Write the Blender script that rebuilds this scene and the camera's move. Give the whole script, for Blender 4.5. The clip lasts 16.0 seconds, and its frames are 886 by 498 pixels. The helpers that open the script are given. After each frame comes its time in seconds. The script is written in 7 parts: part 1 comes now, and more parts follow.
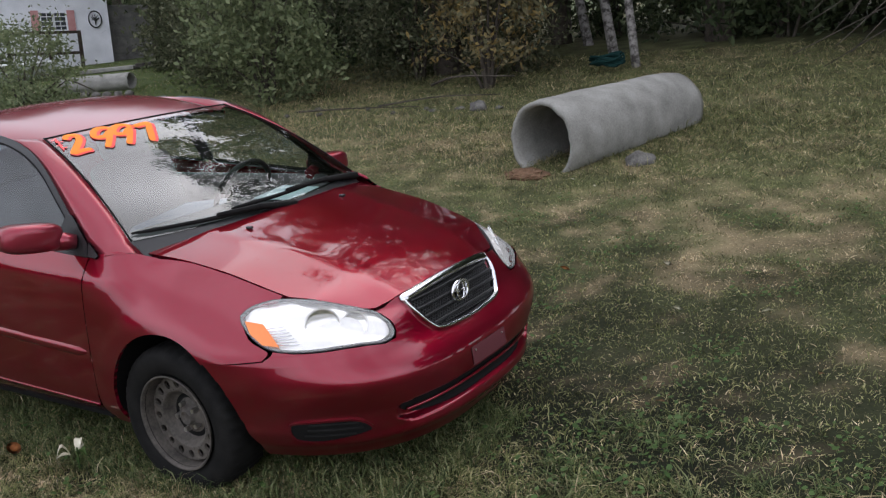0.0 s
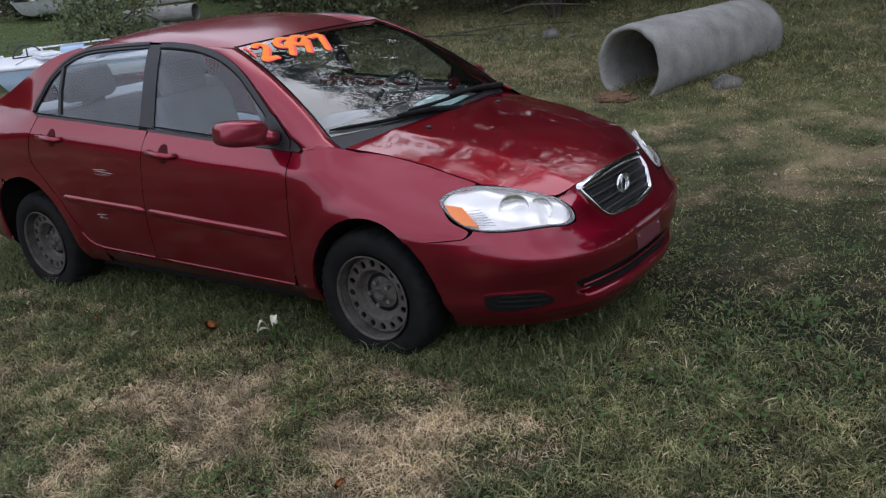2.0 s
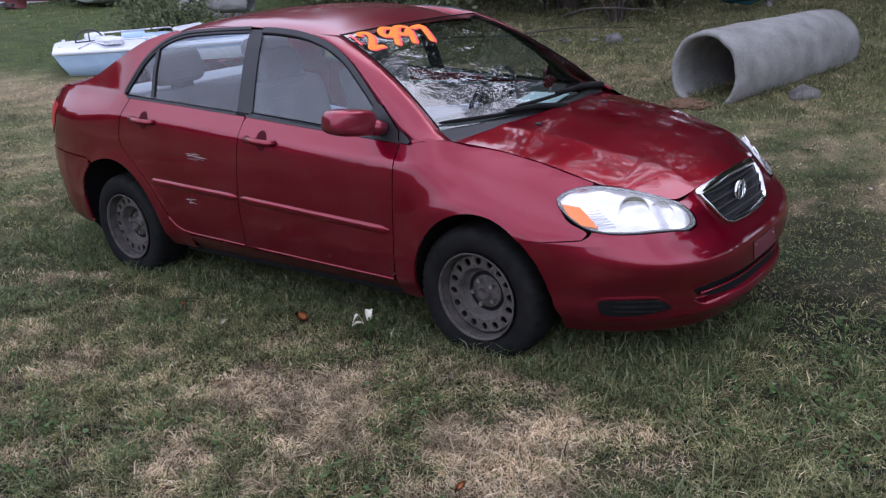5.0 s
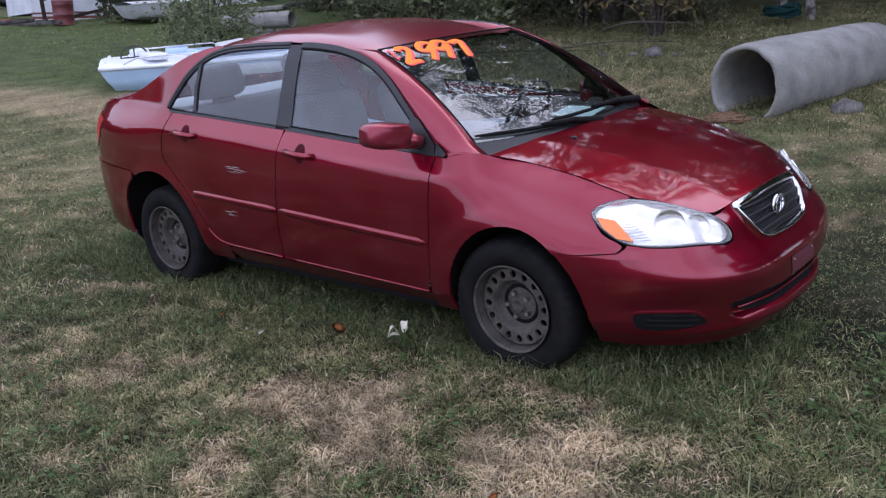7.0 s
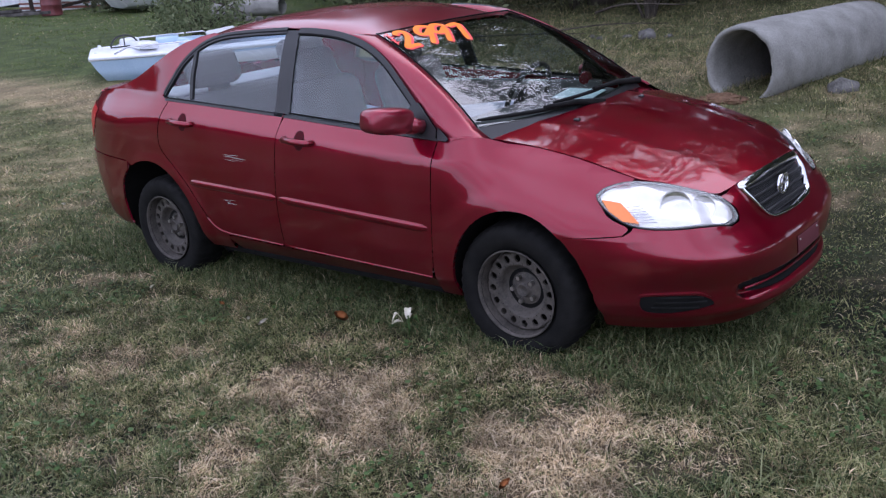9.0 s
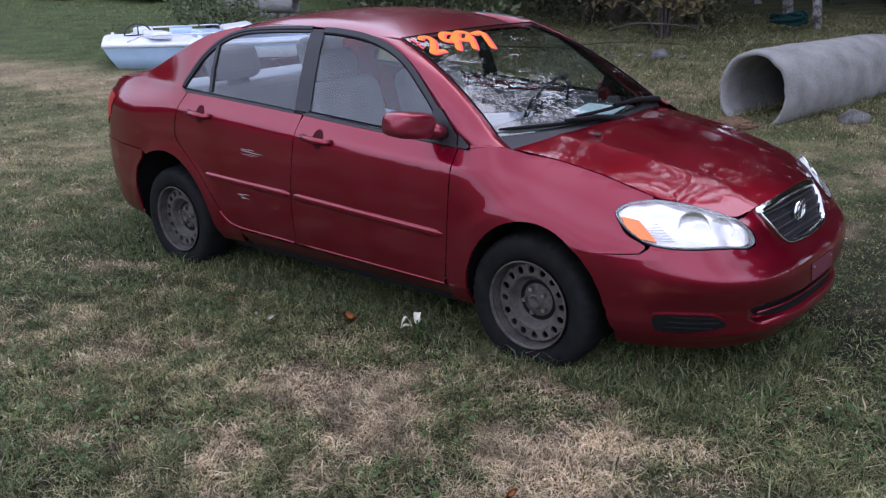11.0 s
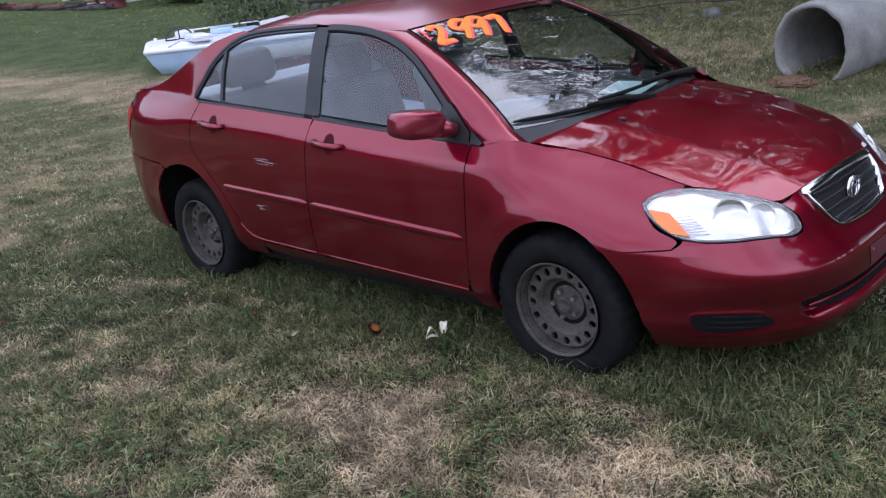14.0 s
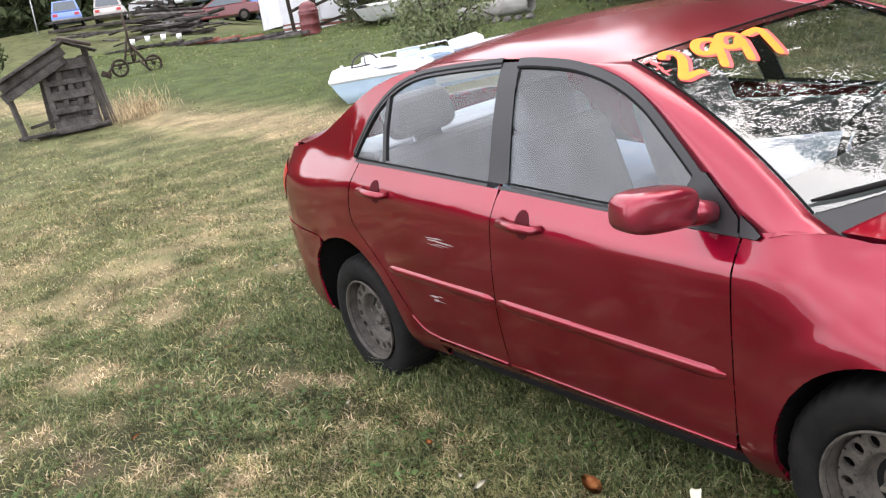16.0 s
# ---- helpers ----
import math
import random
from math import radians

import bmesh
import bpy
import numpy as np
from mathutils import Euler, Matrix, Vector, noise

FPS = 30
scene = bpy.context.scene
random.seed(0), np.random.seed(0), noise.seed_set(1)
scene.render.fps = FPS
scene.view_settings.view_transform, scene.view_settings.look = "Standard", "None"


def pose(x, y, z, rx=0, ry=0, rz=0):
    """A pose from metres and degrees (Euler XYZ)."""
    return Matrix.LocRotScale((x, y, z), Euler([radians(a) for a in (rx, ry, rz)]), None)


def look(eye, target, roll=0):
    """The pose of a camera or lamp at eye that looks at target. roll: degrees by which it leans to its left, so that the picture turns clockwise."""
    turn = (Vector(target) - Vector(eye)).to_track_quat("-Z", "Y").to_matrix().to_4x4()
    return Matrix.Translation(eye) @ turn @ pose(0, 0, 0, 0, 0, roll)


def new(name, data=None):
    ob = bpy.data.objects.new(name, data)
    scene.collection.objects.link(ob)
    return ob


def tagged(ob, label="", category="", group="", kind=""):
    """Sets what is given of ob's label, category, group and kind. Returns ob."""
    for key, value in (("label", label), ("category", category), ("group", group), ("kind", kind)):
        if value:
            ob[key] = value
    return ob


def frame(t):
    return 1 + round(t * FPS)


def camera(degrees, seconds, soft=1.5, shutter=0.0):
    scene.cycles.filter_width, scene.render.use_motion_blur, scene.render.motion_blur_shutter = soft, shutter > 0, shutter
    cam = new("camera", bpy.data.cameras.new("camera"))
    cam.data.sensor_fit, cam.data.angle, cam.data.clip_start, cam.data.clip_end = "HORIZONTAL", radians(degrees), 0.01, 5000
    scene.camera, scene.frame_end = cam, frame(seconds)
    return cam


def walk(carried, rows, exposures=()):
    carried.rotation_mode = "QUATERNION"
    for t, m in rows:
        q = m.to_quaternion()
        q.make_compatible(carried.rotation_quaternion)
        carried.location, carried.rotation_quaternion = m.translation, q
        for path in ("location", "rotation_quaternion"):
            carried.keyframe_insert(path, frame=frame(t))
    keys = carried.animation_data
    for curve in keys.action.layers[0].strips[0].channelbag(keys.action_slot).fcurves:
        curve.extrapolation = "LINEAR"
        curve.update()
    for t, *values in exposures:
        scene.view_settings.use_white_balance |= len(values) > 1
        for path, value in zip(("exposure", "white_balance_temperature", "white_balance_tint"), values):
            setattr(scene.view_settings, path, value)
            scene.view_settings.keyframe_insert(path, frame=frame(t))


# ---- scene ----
def smooth(x, a=0.0, b=1.0):
    x = min(1.0, max(0.0, (x - a) / (b - a)))
    return x * x * (3 - 2 * x)


# The lawn slopes: UP is the plumb line as the parked car sees it. Plan places are given on the car's own level
# (x to its nose, y to its left side), and LEVEL turns them into the world, where z is plumb.
UP = Vector((0.0, 0.075, 1.0)).normalized()
LEVEL = UP.rotation_difference(Vector((0, 0, 1))).to_matrix().to_4x4()

cam = camera(51.7, 16.0, soft=1.25)
PATH = [
    (0, (4.079, -2.875, 1.736), (2.972, -1.288, 1.23), -6.22),
    (0.5, (3.883, -3.081, 1.715), (2.748, -1.538, 1.14), -9.31),
    (1, (3.798, -3.286, 1.724), (2.698, -1.729, 1.119), -3.35),
    (1.1, (3.794, -3.352, 1.637), (2.683, -1.799, 1.043), -4.37),
    (1.5, (3.848, -3.463, 1.703), (2.913, -1.814, 1.067), -5.37),
    (2, (3.831, -3.593, 1.725), (2.683, -2.08, 1.099), -6.47),
    (2.5, (3.73, -3.639, 1.73), (2.406, -2.246, 1.176), -6.24),
    (3, (3.564, -3.713, 1.72), (2.169, -2.393, 1.163), -7.12),
    (3.5, (3.475, -3.727, 1.709), (2.231, -2.274, 1.125), -5.76),
    (4, (3.472, -3.729, 1.711), (2.277, -2.248, 1.096), -4.38),
    (6.5, (3.543, -3.706, 1.703), (2.328, -2.239, 1.09), -5.17),
    (7, (3.521, -3.732, 1.707), (2.256, -2.296, 1.126), -4.85),
    (7.5, (3.523, -3.729, 1.706), (2.267, -2.28, 1.136), -4.43),
    (8, (3.54, -3.709, 1.709), (2.292, -2.249, 1.15), -4.7),
    (8.5, (3.527, -3.715, 1.711), (2.269, -2.266, 1.146), -5.09),
    (9, (3.468, -3.741, 1.7), (2.219, -2.304, 1.089), -5.65),
    (9.5, (3.423, -3.758, 1.699), (2.19, -2.306, 1.088), -2.22),
    (9.7, (3.406, -3.773, 1.703), (2.162, -2.33, 1.096), -1.99),
    (11.8, (3.411, -3.798, 1.702), (2.166, -2.349, 1.112), -2.3),
    (12, (3.425, -3.783, 1.706), (2.155, -2.354, 1.119), -2.77),
    (12.5, (3.428, -3.776, 1.705), (2.201, -2.314, 1.106), -2.06),
    (13, (3.403, -3.767, 1.704), (2.205, -2.292, 1.081), -2.01),
    (13.5, (3.393, -3.65, 1.688), (2.274, -2.131, 1.023), -1.62),
    (14, (3.381, -3.432, 1.721), (2.029, -2.102, 1.088), -7.55),
    (14.5, (3.211, -3.276, 1.651), (1.804, -1.984, 1.058), -6.59),
    (14.9, (2.962, -3.168, 1.722), (1.413, -2.02, 1.192), -10.15),
    (15, (2.883, -3.111, 1.721), (1.384, -1.915, 1.156), -9.57),
    (15.5, (2.63, -2.834, 1.663), (1.085, -1.705, 1.081), -9.4),
    (16, (2.426, -2.611, 1.717), (0.793, -1.595, 1.169), -12.41),
]
EXPOSURES = [(0.0, 0.57, 6400, 14), (0.5, 0.45, 6330, 15), (2.0, 0.24, 6050, 15), (3.0, 0.46, 5850, 19), (3.6, 0.58, 5780, 22), (7.0, 0.60, 5640, 24), (13.6, 0.60, 5580, 24), (14.2, 0.62, 5700, 19), (14.6, 0.8, 6000, 17), (15.3, 1.21, 6500, 14), (16.0, 1.66, 6800, 15)]
walk(cam, [(t, LEVEL @ look(eye, target, roll)) for t, eye, target, roll in PATH], EXPOSURES)

# ---- daylight: an overcast sky with a faint, wide sun ----
world = bpy.data.worlds.new("overcast_sky")
scene.world = world
world.use_nodes = True
wn = world.node_tree.nodes
wl = world.node_tree.links
sky = wn.new("ShaderNodeTexSky")
sky.sky_type, sky.sun_disc = "NISHITA", False
sky.sun_elevation, sky.sun_rotation = radians(54), radians(-5)
sky.air_density, sky.dust_density, sky.ozone_density = 1.0, 2.0, 2.0
grey = wn.new("ShaderNodeHueSaturation")
grey.inputs["Saturation"].default_value = 0.35
cloud = wn.new("ShaderNodeTexNoise")
cloud.inputs["Scale"].default_value, cloud.inputs["Detail"].default_value = 2.2, 5.0
ramp = wn.new("ShaderNodeMapRange")
ramp.inputs["From Min"].default_value, ramp.inputs["From Max"].default_value = 0.3, 0.7
ramp.inputs["To Min"].default_value, ramp.inputs["To Max"].default_value = 1.0, 2.4
tone = wn.new("ShaderNodeMix")
tone.data_type, tone.blend_type = "RGBA", "MULTIPLY"
tone.inputs[0].default_value = 1.0
coords = wn.new("ShaderNodeTexCoord")
wl.new(coords.outputs["Generated"], cloud.inputs["Vector"])
wl.new(cloud.outputs["Fac"], ramp.inputs["Value"])
wl.new(sky.outputs["Color"], grey.inputs["Color"])
# an even layer of cloud veils most of the glow round the sun
veil = wn.new("ShaderNodeMix")
veil.data_type = "RGBA"
veil.inputs[0].default_value = 0.68
veil.inputs[7].default_value = (4.3, 4.5, 4.9, 1)
wl.new(grey.outputs["Color"], veil.inputs[6])
wl.new(veil.outputs[2], tone.inputs[6])
wl.new(ramp.outputs["Result"], tone.inputs[7])
wl.new(tone.outputs[2], wn["Background"].inputs["Color"])
wn["Background"].inputs["Strength"].default_value = 0.15
sun = new("sun", bpy.data.lights.new("sun", "SUN"))
sun.data.energy, sun.data.angle, sun.data.color = 0.55, radians(60), (1.0, 0.97, 0.93)
sun.matrix_world = look((-1.5, 18, 25), (0, 0, 0))


# ---- helpers for materials and meshes ----
def material(name, dark, light, rough=0.6, scale=12.0, metal=0.0, bump=0.0, fine=120.0, coat=0.0, spread=(0.35, 0.65), vary=0.0, subsurface=0.0, rough_spread=0.0):
    """Two tones mixed by a coarse and a fine noise in metres, with a fine relief."""
    m = bpy.data.materials.new(name)
    m.use_nodes = True
    n, link = m.node_tree.nodes, m.node_tree.links
    p = n["Principled BSDF"]
    at = n.new("ShaderNodeTexCoord")
    a, b = n.new("ShaderNodeTexNoise"), n.new("ShaderNodeTexNoise")
    a.inputs["Scale"].default_value, a.inputs["Detail"].default_value = scale, 6.0
    b.inputs["Scale"].default_value, b.inputs["Detail"].default_value = fine, 3.0
    for t in (a, b):
        link.new(at.outputs["Object"], t.inputs["Vector"])
    mean = n.new("ShaderNodeMix")
    mean.inputs[0].default_value = 0.35
    link.new(a.outputs["Fac"], mean.inputs[2])
    link.new(b.outputs["Fac"], mean.inputs[3])
    r = n.new("ShaderNodeMapRange")
    r.inputs["From Min"].default_value, r.inputs["From Max"].default_value = spread
    link.new(mean.outputs[0], r.inputs["Value"])
    c = n.new("ShaderNodeMix")
    c.data_type = "RGBA"
    c.inputs[6].default_value, c.inputs[7].default_value = (*dark, 1), (*light, 1)
    link.new(r.outputs["Result"], c.inputs[0])
    last = c.outputs[2]
    if vary:
        info, hsv, mr = n.new("ShaderNodeObjectInfo"), n.new("ShaderNodeHueSaturation"), n.new("ShaderNodeMapRange")
        mr.inputs["To Min"].default_value, mr.inputs["To Max"].default_value = 1 - vary, 1 + vary
        link.new(info.outputs["Random"], mr.inputs["Value"])
        link.new(mr.outputs["Result"], hsv.inputs["Value"])
        link.new(last, hsv.inputs["Color"])
        last = hsv.outputs["Color"]
    link.new(last, p.inputs["Base Color"])
    p.inputs["Roughness"].default_value, p.inputs["Metallic"].default_value = rough, metal
    p.inputs["Coat Weight"].default_value, p.inputs["Coat Roughness"].default_value = coat, 0.04
    if rough >= 0.6 and not metal:
        p.inputs["Specular IOR Level"].default_value = 0.15
    if rough_spread:
        rr = n.new("ShaderNodeMapRange")
        rr.inputs["To Min"].default_value, rr.inputs["To Max"].default_value = rough - rough_spread, rough + rough_spread
        link.new(mean.outputs[0], rr.inputs["Value"])
        link.new(rr.outputs["Result"], p.inputs["Roughness"])
    if bump:
        q = n.new("ShaderNodeBump")
        q.inputs["Strength"].default_value, q.inputs["Distance"].default_value = 0.6, bump
        link.new(mean.outputs[0], q.inputs["Height"])
        link.new(q.outputs["Normal"], p.inputs["Normal"])
    return m


def leafy(name, tones, rough=0.55, through_light=0.25, patchy=False):
    """Leaves or blades: each its own tone, and a little light coming through."""
    m = bpy.data.materials.new(name)
    m.use_nodes = True
    n, link = m.node_tree.nodes, m.node_tree.links
    p = n["Principled BSDF"]
    g = n.new("ShaderNodeNewGeometry")
    r = n.new("ShaderNodeValToRGB")
    e = r.color_ramp.elements
    e[0].color, e[-1].color = (*tones[0], 1), (*tones[-1], 1)
    for k in range(1, len(tones) - 1):
        e.new(k / (len(tones) - 1)).color = (*tones[k], 1)
    link.new(g.outputs["Random Per Island"], r.inputs["Fac"])
    tone = r.outputs["Color"]
    if patchy:
        # thriving and tired patches a hand's width across
        at, spot, span, mul = n.new("ShaderNodeTexCoord"), n.new("ShaderNodeTexNoise"), n.new("ShaderNodeMapRange"), n.new("ShaderNodeMix")
        spot.inputs["Scale"].default_value, spot.inputs["Detail"].default_value = 7.0, 4.0
        span.inputs["From Min"].default_value, span.inputs["From Max"].default_value = 0.36, 0.64
        span.inputs["To Min"].default_value, span.inputs["To Max"].default_value = 0.58, 1.55
        mul.data_type, mul.blend_type = "RGBA", "MULTIPLY"
        mul.inputs[0].default_value = 1.0
        link.new(at.outputs["Object"], spot.inputs["Vector"])
        link.new(spot.outputs["Fac"], span.inputs["Value"])
        link.new(tone, mul.inputs[6])
        link.new(span.outputs["Result"], mul.inputs[7])
        tone = mul.outputs[2]
    link.new(tone, p.inputs["Base Color"])
    p.inputs["Roughness"].default_value, p.inputs["Specular IOR Level"].default_value = rough, 0.12
    t = n.new("ShaderNodeBsdfTranslucent")
    link.new(tone, t.inputs["Color"])
    mix = n.new("ShaderNodeMixShader")
    mix.inputs[0].default_value = through_light
    link.new(p.outputs["BSDF"], mix.inputs[1])
    link.new(t.outputs["BSDF"], mix.inputs[2])
    link.new(mix.outputs["Shader"], n["Material Output"].inputs["Surface"])
    return m


def glass(name, tint, rough=0.0, ior=1.45):
    m = bpy.data.materials.new(name)
    m.use_nodes = True
    p = m.node_tree.nodes["Principled BSDF"]
    p.inputs["Base Color"].default_value = (*tint, 1)
    p.inputs["Transmission Weight"].default_value, p.inputs["Roughness"].default_value, p.inputs["IOR"].default_value = 1.0, rough, ior
    return m


def thin_glass(name, tint, rough=0.02, ior=1.7):
    """A thin pane: it lets light straight through, tinted, and mirrors more towards grazing, alike from both sides."""
    m = bpy.data.materials.new(name)
    m.use_nodes = True
    n, link = m.node_tree.nodes, m.node_tree.links
    clear, gloss, mix, f = n.new("ShaderNodeBsdfTransparent"), n.new("ShaderNodeBsdfGlossy"), n.new("ShaderNodeMixShader"), n.new("ShaderNodeLayerWeight")
    clear.inputs["Color"].default_value = (*tint, 1)
    gloss.inputs["Roughness"].default_value = rough
    f.inputs["Blend"].default_value = 0.5
    power, span = n.new("ShaderNodeMath"), n.new("ShaderNodeMapRange")
    power.operation = "POWER"
    power.inputs[1].default_value = 5.0
    span.inputs["To Min"].default_value = ((ior - 1) / (ior + 1)) ** 2
    link.new(f.outputs["Facing"], power.inputs[0])
    link.new(power.outputs[0], span.inputs["Value"])
    link.new(span.outputs["Result"], mix.inputs[0])
    link.new(clear.outputs["BSDF"], mix.inputs[1])
    link.new(gloss.outputs["BSDF"], mix.inputs[2])
    link.new(mix.outputs["Shader"], n["Material Output"].inputs["Surface"])
    return m


def mesh_of(name, verts, faces, mats, smooth_faces=True, normals=None):
    me = bpy.data.meshes.new(name)
    me.from_pydata([tuple(v) for v in verts], [], [tuple(f) for f in faces])
    me.polygons.foreach_set("use_smooth", [smooth_faces] * len(me.polygons))
    for m in mats if isinstance(mats, (list, tuple)) else [mats]:
        me.materials.append(m)
    if normals is not None:
        me.normals_split_custom_set_from_vertices([tuple(v) for v in normals])
    return me


def fast_mesh(name, verts, faces, mat, smooth_faces=False):
    """A mesh from an (n, 3) and an (m, k) array, for grass and leaves."""
    verts, faces = np.asarray(verts, np.float32), np.asarray(faces, np.int32)
    k = faces.shape[1]
    me = bpy.data.meshes.new(name)
    me.vertices.add(len(verts))
    me.vertices.foreach_set("co", verts.ravel())
    me.loops.add(faces.size)
    me.loops.foreach_set("vertex_index", faces.ravel())
    me.polygons.add(len(faces))
    me.polygons.foreach_set("loop_start", np.arange(len(faces), dtype=np.int32) * k)
    me.polygons.foreach_set("use_smooth", np.full(len(faces), smooth_faces))
    me.update(calc_edges=True)
    me.validate()
    me.materials.append(mat)
    return me


def part(name, data, parent, mat=None, label="", m=None):
    """Links a mesh, or a bmesh, as one object under a thing or a part."""
    if isinstance(data, bmesh.types.BMesh):
        me = bpy.data.meshes.new(name)
        data.to_mesh(me)
        data.free()
        data = me
    if mat is not None and not data.materials:
        data.materials.append(mat)
    ob = new(name, data)
    ob.parent = parent
    if m is not None:
        ob.matrix_basis = m
    return tagged(ob, label)


def thing(name, m, label, category, group="", kind=""):
    ob = new(name)
    ob.empty_display_size = 0.2
    ob.matrix_basis = m
    return tagged(ob, label, category, group, kind)


def solid(name, data, m, mat, label, category, group="", kind=""):
    """A thing that is one mesh."""
    ob = part(name, data, None, mat, m=m)
    return tagged(ob, label, category, group, kind)


def join(bm, other, m=None):
    """Adds the bmesh other, moved by m, to bm."""
    if m is not None:
        bmesh.ops.transform(other, matrix=m, verts=other.verts)
    me = bpy.data.meshes.new("tmp")
    other.to_mesh(me)
    other.free()
    bm.from_mesh(me)
    bpy.data.meshes.remove(me)
    return bm


def box(sx, sy, sz, bevel=0.01, m=None, segments=2, smooth_faces=True):
    bm = bmesh.new()
    bmesh.ops.create_cube(bm, size=1.0)
    bmesh.ops.scale(bm, vec=(sx, sy, sz), verts=bm.verts)
    if bevel:
        bmesh.ops.bevel(bm, geom=list(bm.edges), offset=min(bevel, 0.45 * min(sx, sy, sz)), segments=segments, profile=0.5, affect="EDGES")
    if m is not None:
        bmesh.ops.transform(bm, matrix=m, verts=bm.verts)
    return bm


def lathe(profile, steps=32, axis="Y", smooth_faces=True):
    """Turns (radius, along) pairs round an axis."""
    bm = bmesh.new()
    rings = []
    for k in range(steps):
        a = 2 * math.pi * k / steps
        c, s = math.cos(a), math.sin(a)
        rings.append([bm.verts.new((r * c, h, r * s) if axis == "Y" else (r * c, r * s, h) if axis == "Z" else (h, r * c, r * s)) for r, h in profile])
    for k in range(steps):
        a, b = rings[k], rings[(k + 1) % steps]
        for i in range(len(profile) - 1):
            f = bm.faces.new((a[i], b[i], b[i + 1], a[i + 1]))
            f.smooth = smooth_faces
    bmesh.ops.remove_doubles(bm, verts=bm.verts, dist=1e-5)
    bmesh.ops.recalc_face_normals(bm, faces=bm.faces)
    return bm


def tube(points, radius, sides=8, taper=None, caps=True):
    """A round bar along points; taper gives the radius at each point."""
    bm = bmesh.new()
    pts = [Vector(p) for p in points]
    rings = []
    for i, p in enumerate(pts):
        d = (pts[min(i + 1, len(pts) - 1)] - pts[max(i - 1, 0)]).normalized()
        a = d.orthogonal().normalized() if i == 0 else (rings_axis - d * rings_axis.dot(d)).normalized()
        rings_axis = a
        b = d.cross(a)
        r = taper[i] if taper else radius
        rings.append([bm.verts.new(p + r * (math.cos(2 * math.pi * k / sides) * a + math.sin(2 * math.pi * k / sides) * b)) for k in range(sides)])
    for u, v in zip(rings, rings[1:]):
        for k in range(sides):
            f = bm.faces.new((u[k], u[(k + 1) % sides], v[(k + 1) % sides], v[k]))
            f.smooth = True
    if caps:
        bm.faces.new(rings[0][::-1])
        bm.faces.new(rings[-1])
    return bm


def bezier(pts, n):
    """A smooth line through the points (Catmull-Rom)."""
    pts = [Vector(p) for p in pts]
    q = [2 * pts[0] - pts[1]] + pts + [2 * pts[-1] - pts[-2]]
    out = []
    for i in range(len(pts) - 1):
        a, b, c, d = q[i:i + 4]
        for k in range(n):
            t = k / n
            out.append(0.5 * (2 * b + (c - a) * t + (2 * a - 5 * b + 4 * c - d) * t * t + (3 * b - a - 3 * c + d) * t ** 3))
    return out + [pts[-1]]


def curve(xs, ys, k=25):
    """A function through the points, its corners rounded."""
    xs, ys = np.array(xs, float), np.array(ys, float)
    u = np.linspace(xs[0], xs[-1], 500)
    v = np.interp(u, xs, ys)
    for _ in range(2):
        pad = np.r_[2 * v[0] - v[k:0:-1], v, 2 * v[-1] - v[-2:-k - 2:-1]]
        v = np.convolve(pad, np.ones(2 * k + 1) / (2 * k + 1), "valid")
    u, v = u.tolist(), v.tolist()
    step = (u[-1] - u[0]) / 499

    def f(x):
        s = (x - u[0]) / step
        i = min(498, max(0, int(s)))
        w = min(1.0, max(0.0, s - i))
        return v[i] * (1 - w) + v[i + 1] * w
    return f


# ---- materials ----
CONCRETE = material("weathered_concrete", (0.155, 0.150, 0.136), (0.315, 0.308, 0.282), 0.95, 4.6, bump=0.012, fine=55, spread=(0.28, 0.66))
EARTH = material("lawn_soil", (0.045, 0.05, 0.025), (0.13, 0.12, 0.06), 0.95, 1.2, bump=0.03, fine=40)
BARK = material("birch_bark", (0.05, 0.045, 0.04), (0.25, 0.235, 0.22), 0.9, 9, bump=0.012, fine=26, spread=(0.42, 0.58))
DARK_BARK = material("dark_bark", (0.03, 0.025, 0.02), (0.10, 0.085, 0.07), 0.9, 9, bump=0.015, fine=60)
STONE = material("field_stone", (0.06, 0.057, 0.052), (0.19, 0.18, 0.165), 0.9, 9, bump=0.02, fine=70)
WHITE_WALL = material("white_siding", (0.62, 0.63, 0.66), (0.8, 0.81, 0.84), 0.6, 2, fine=30)
OLD_WOOD = material("weathered_boards", (0.025, 0.022, 0.02), (0.115, 0.105, 0.098), 0.9, 5, bump=0.01, fine=55, vary=0.25)
DARK_WOOD = material("dark_stained_wood", (0.02, 0.015, 0.012), (0.06, 0.045, 0.035), 0.8, 6, bump=0.006)
GREY_BOARD = material("bleached_boards", (0.085, 0.075, 0.07), (0.24, 0.22, 0.205), 0.9, 5, bump=0.01, fine=55, vary=0.25)
GREY_BRICK = material("grey_siding", (0.10, 0.10, 0.095), (0.19, 0.18, 0.17), 0.85, 4, fine=40)
RED_BRICK = material("red_skirting", (0.20, 0.07, 0.055), (0.34, 0.14, 0.11), 0.85, 5, fine=50)
RUST = material("rusted_iron", (0.02, 0.016, 0.013), (0.075, 0.05, 0.036), 0.85, 14, metal=0.3, bump=0.006)
RED_PAINT = material("faded_red_paint", (0.10, 0.02, 0.022), (0.18, 0.042, 0.044), 0.5, 6, fine=40)
PINK = material("pink_shutter_paint", (0.42, 0.20, 0.19), (0.52, 0.28, 0.27), 0.7, 4)
GEL_BLUE = material("pale_blue_gelcoat", (0.36, 0.50, 0.66), (0.48, 0.62, 0.76), 0.3, 3, fine=50, coat=0.3)
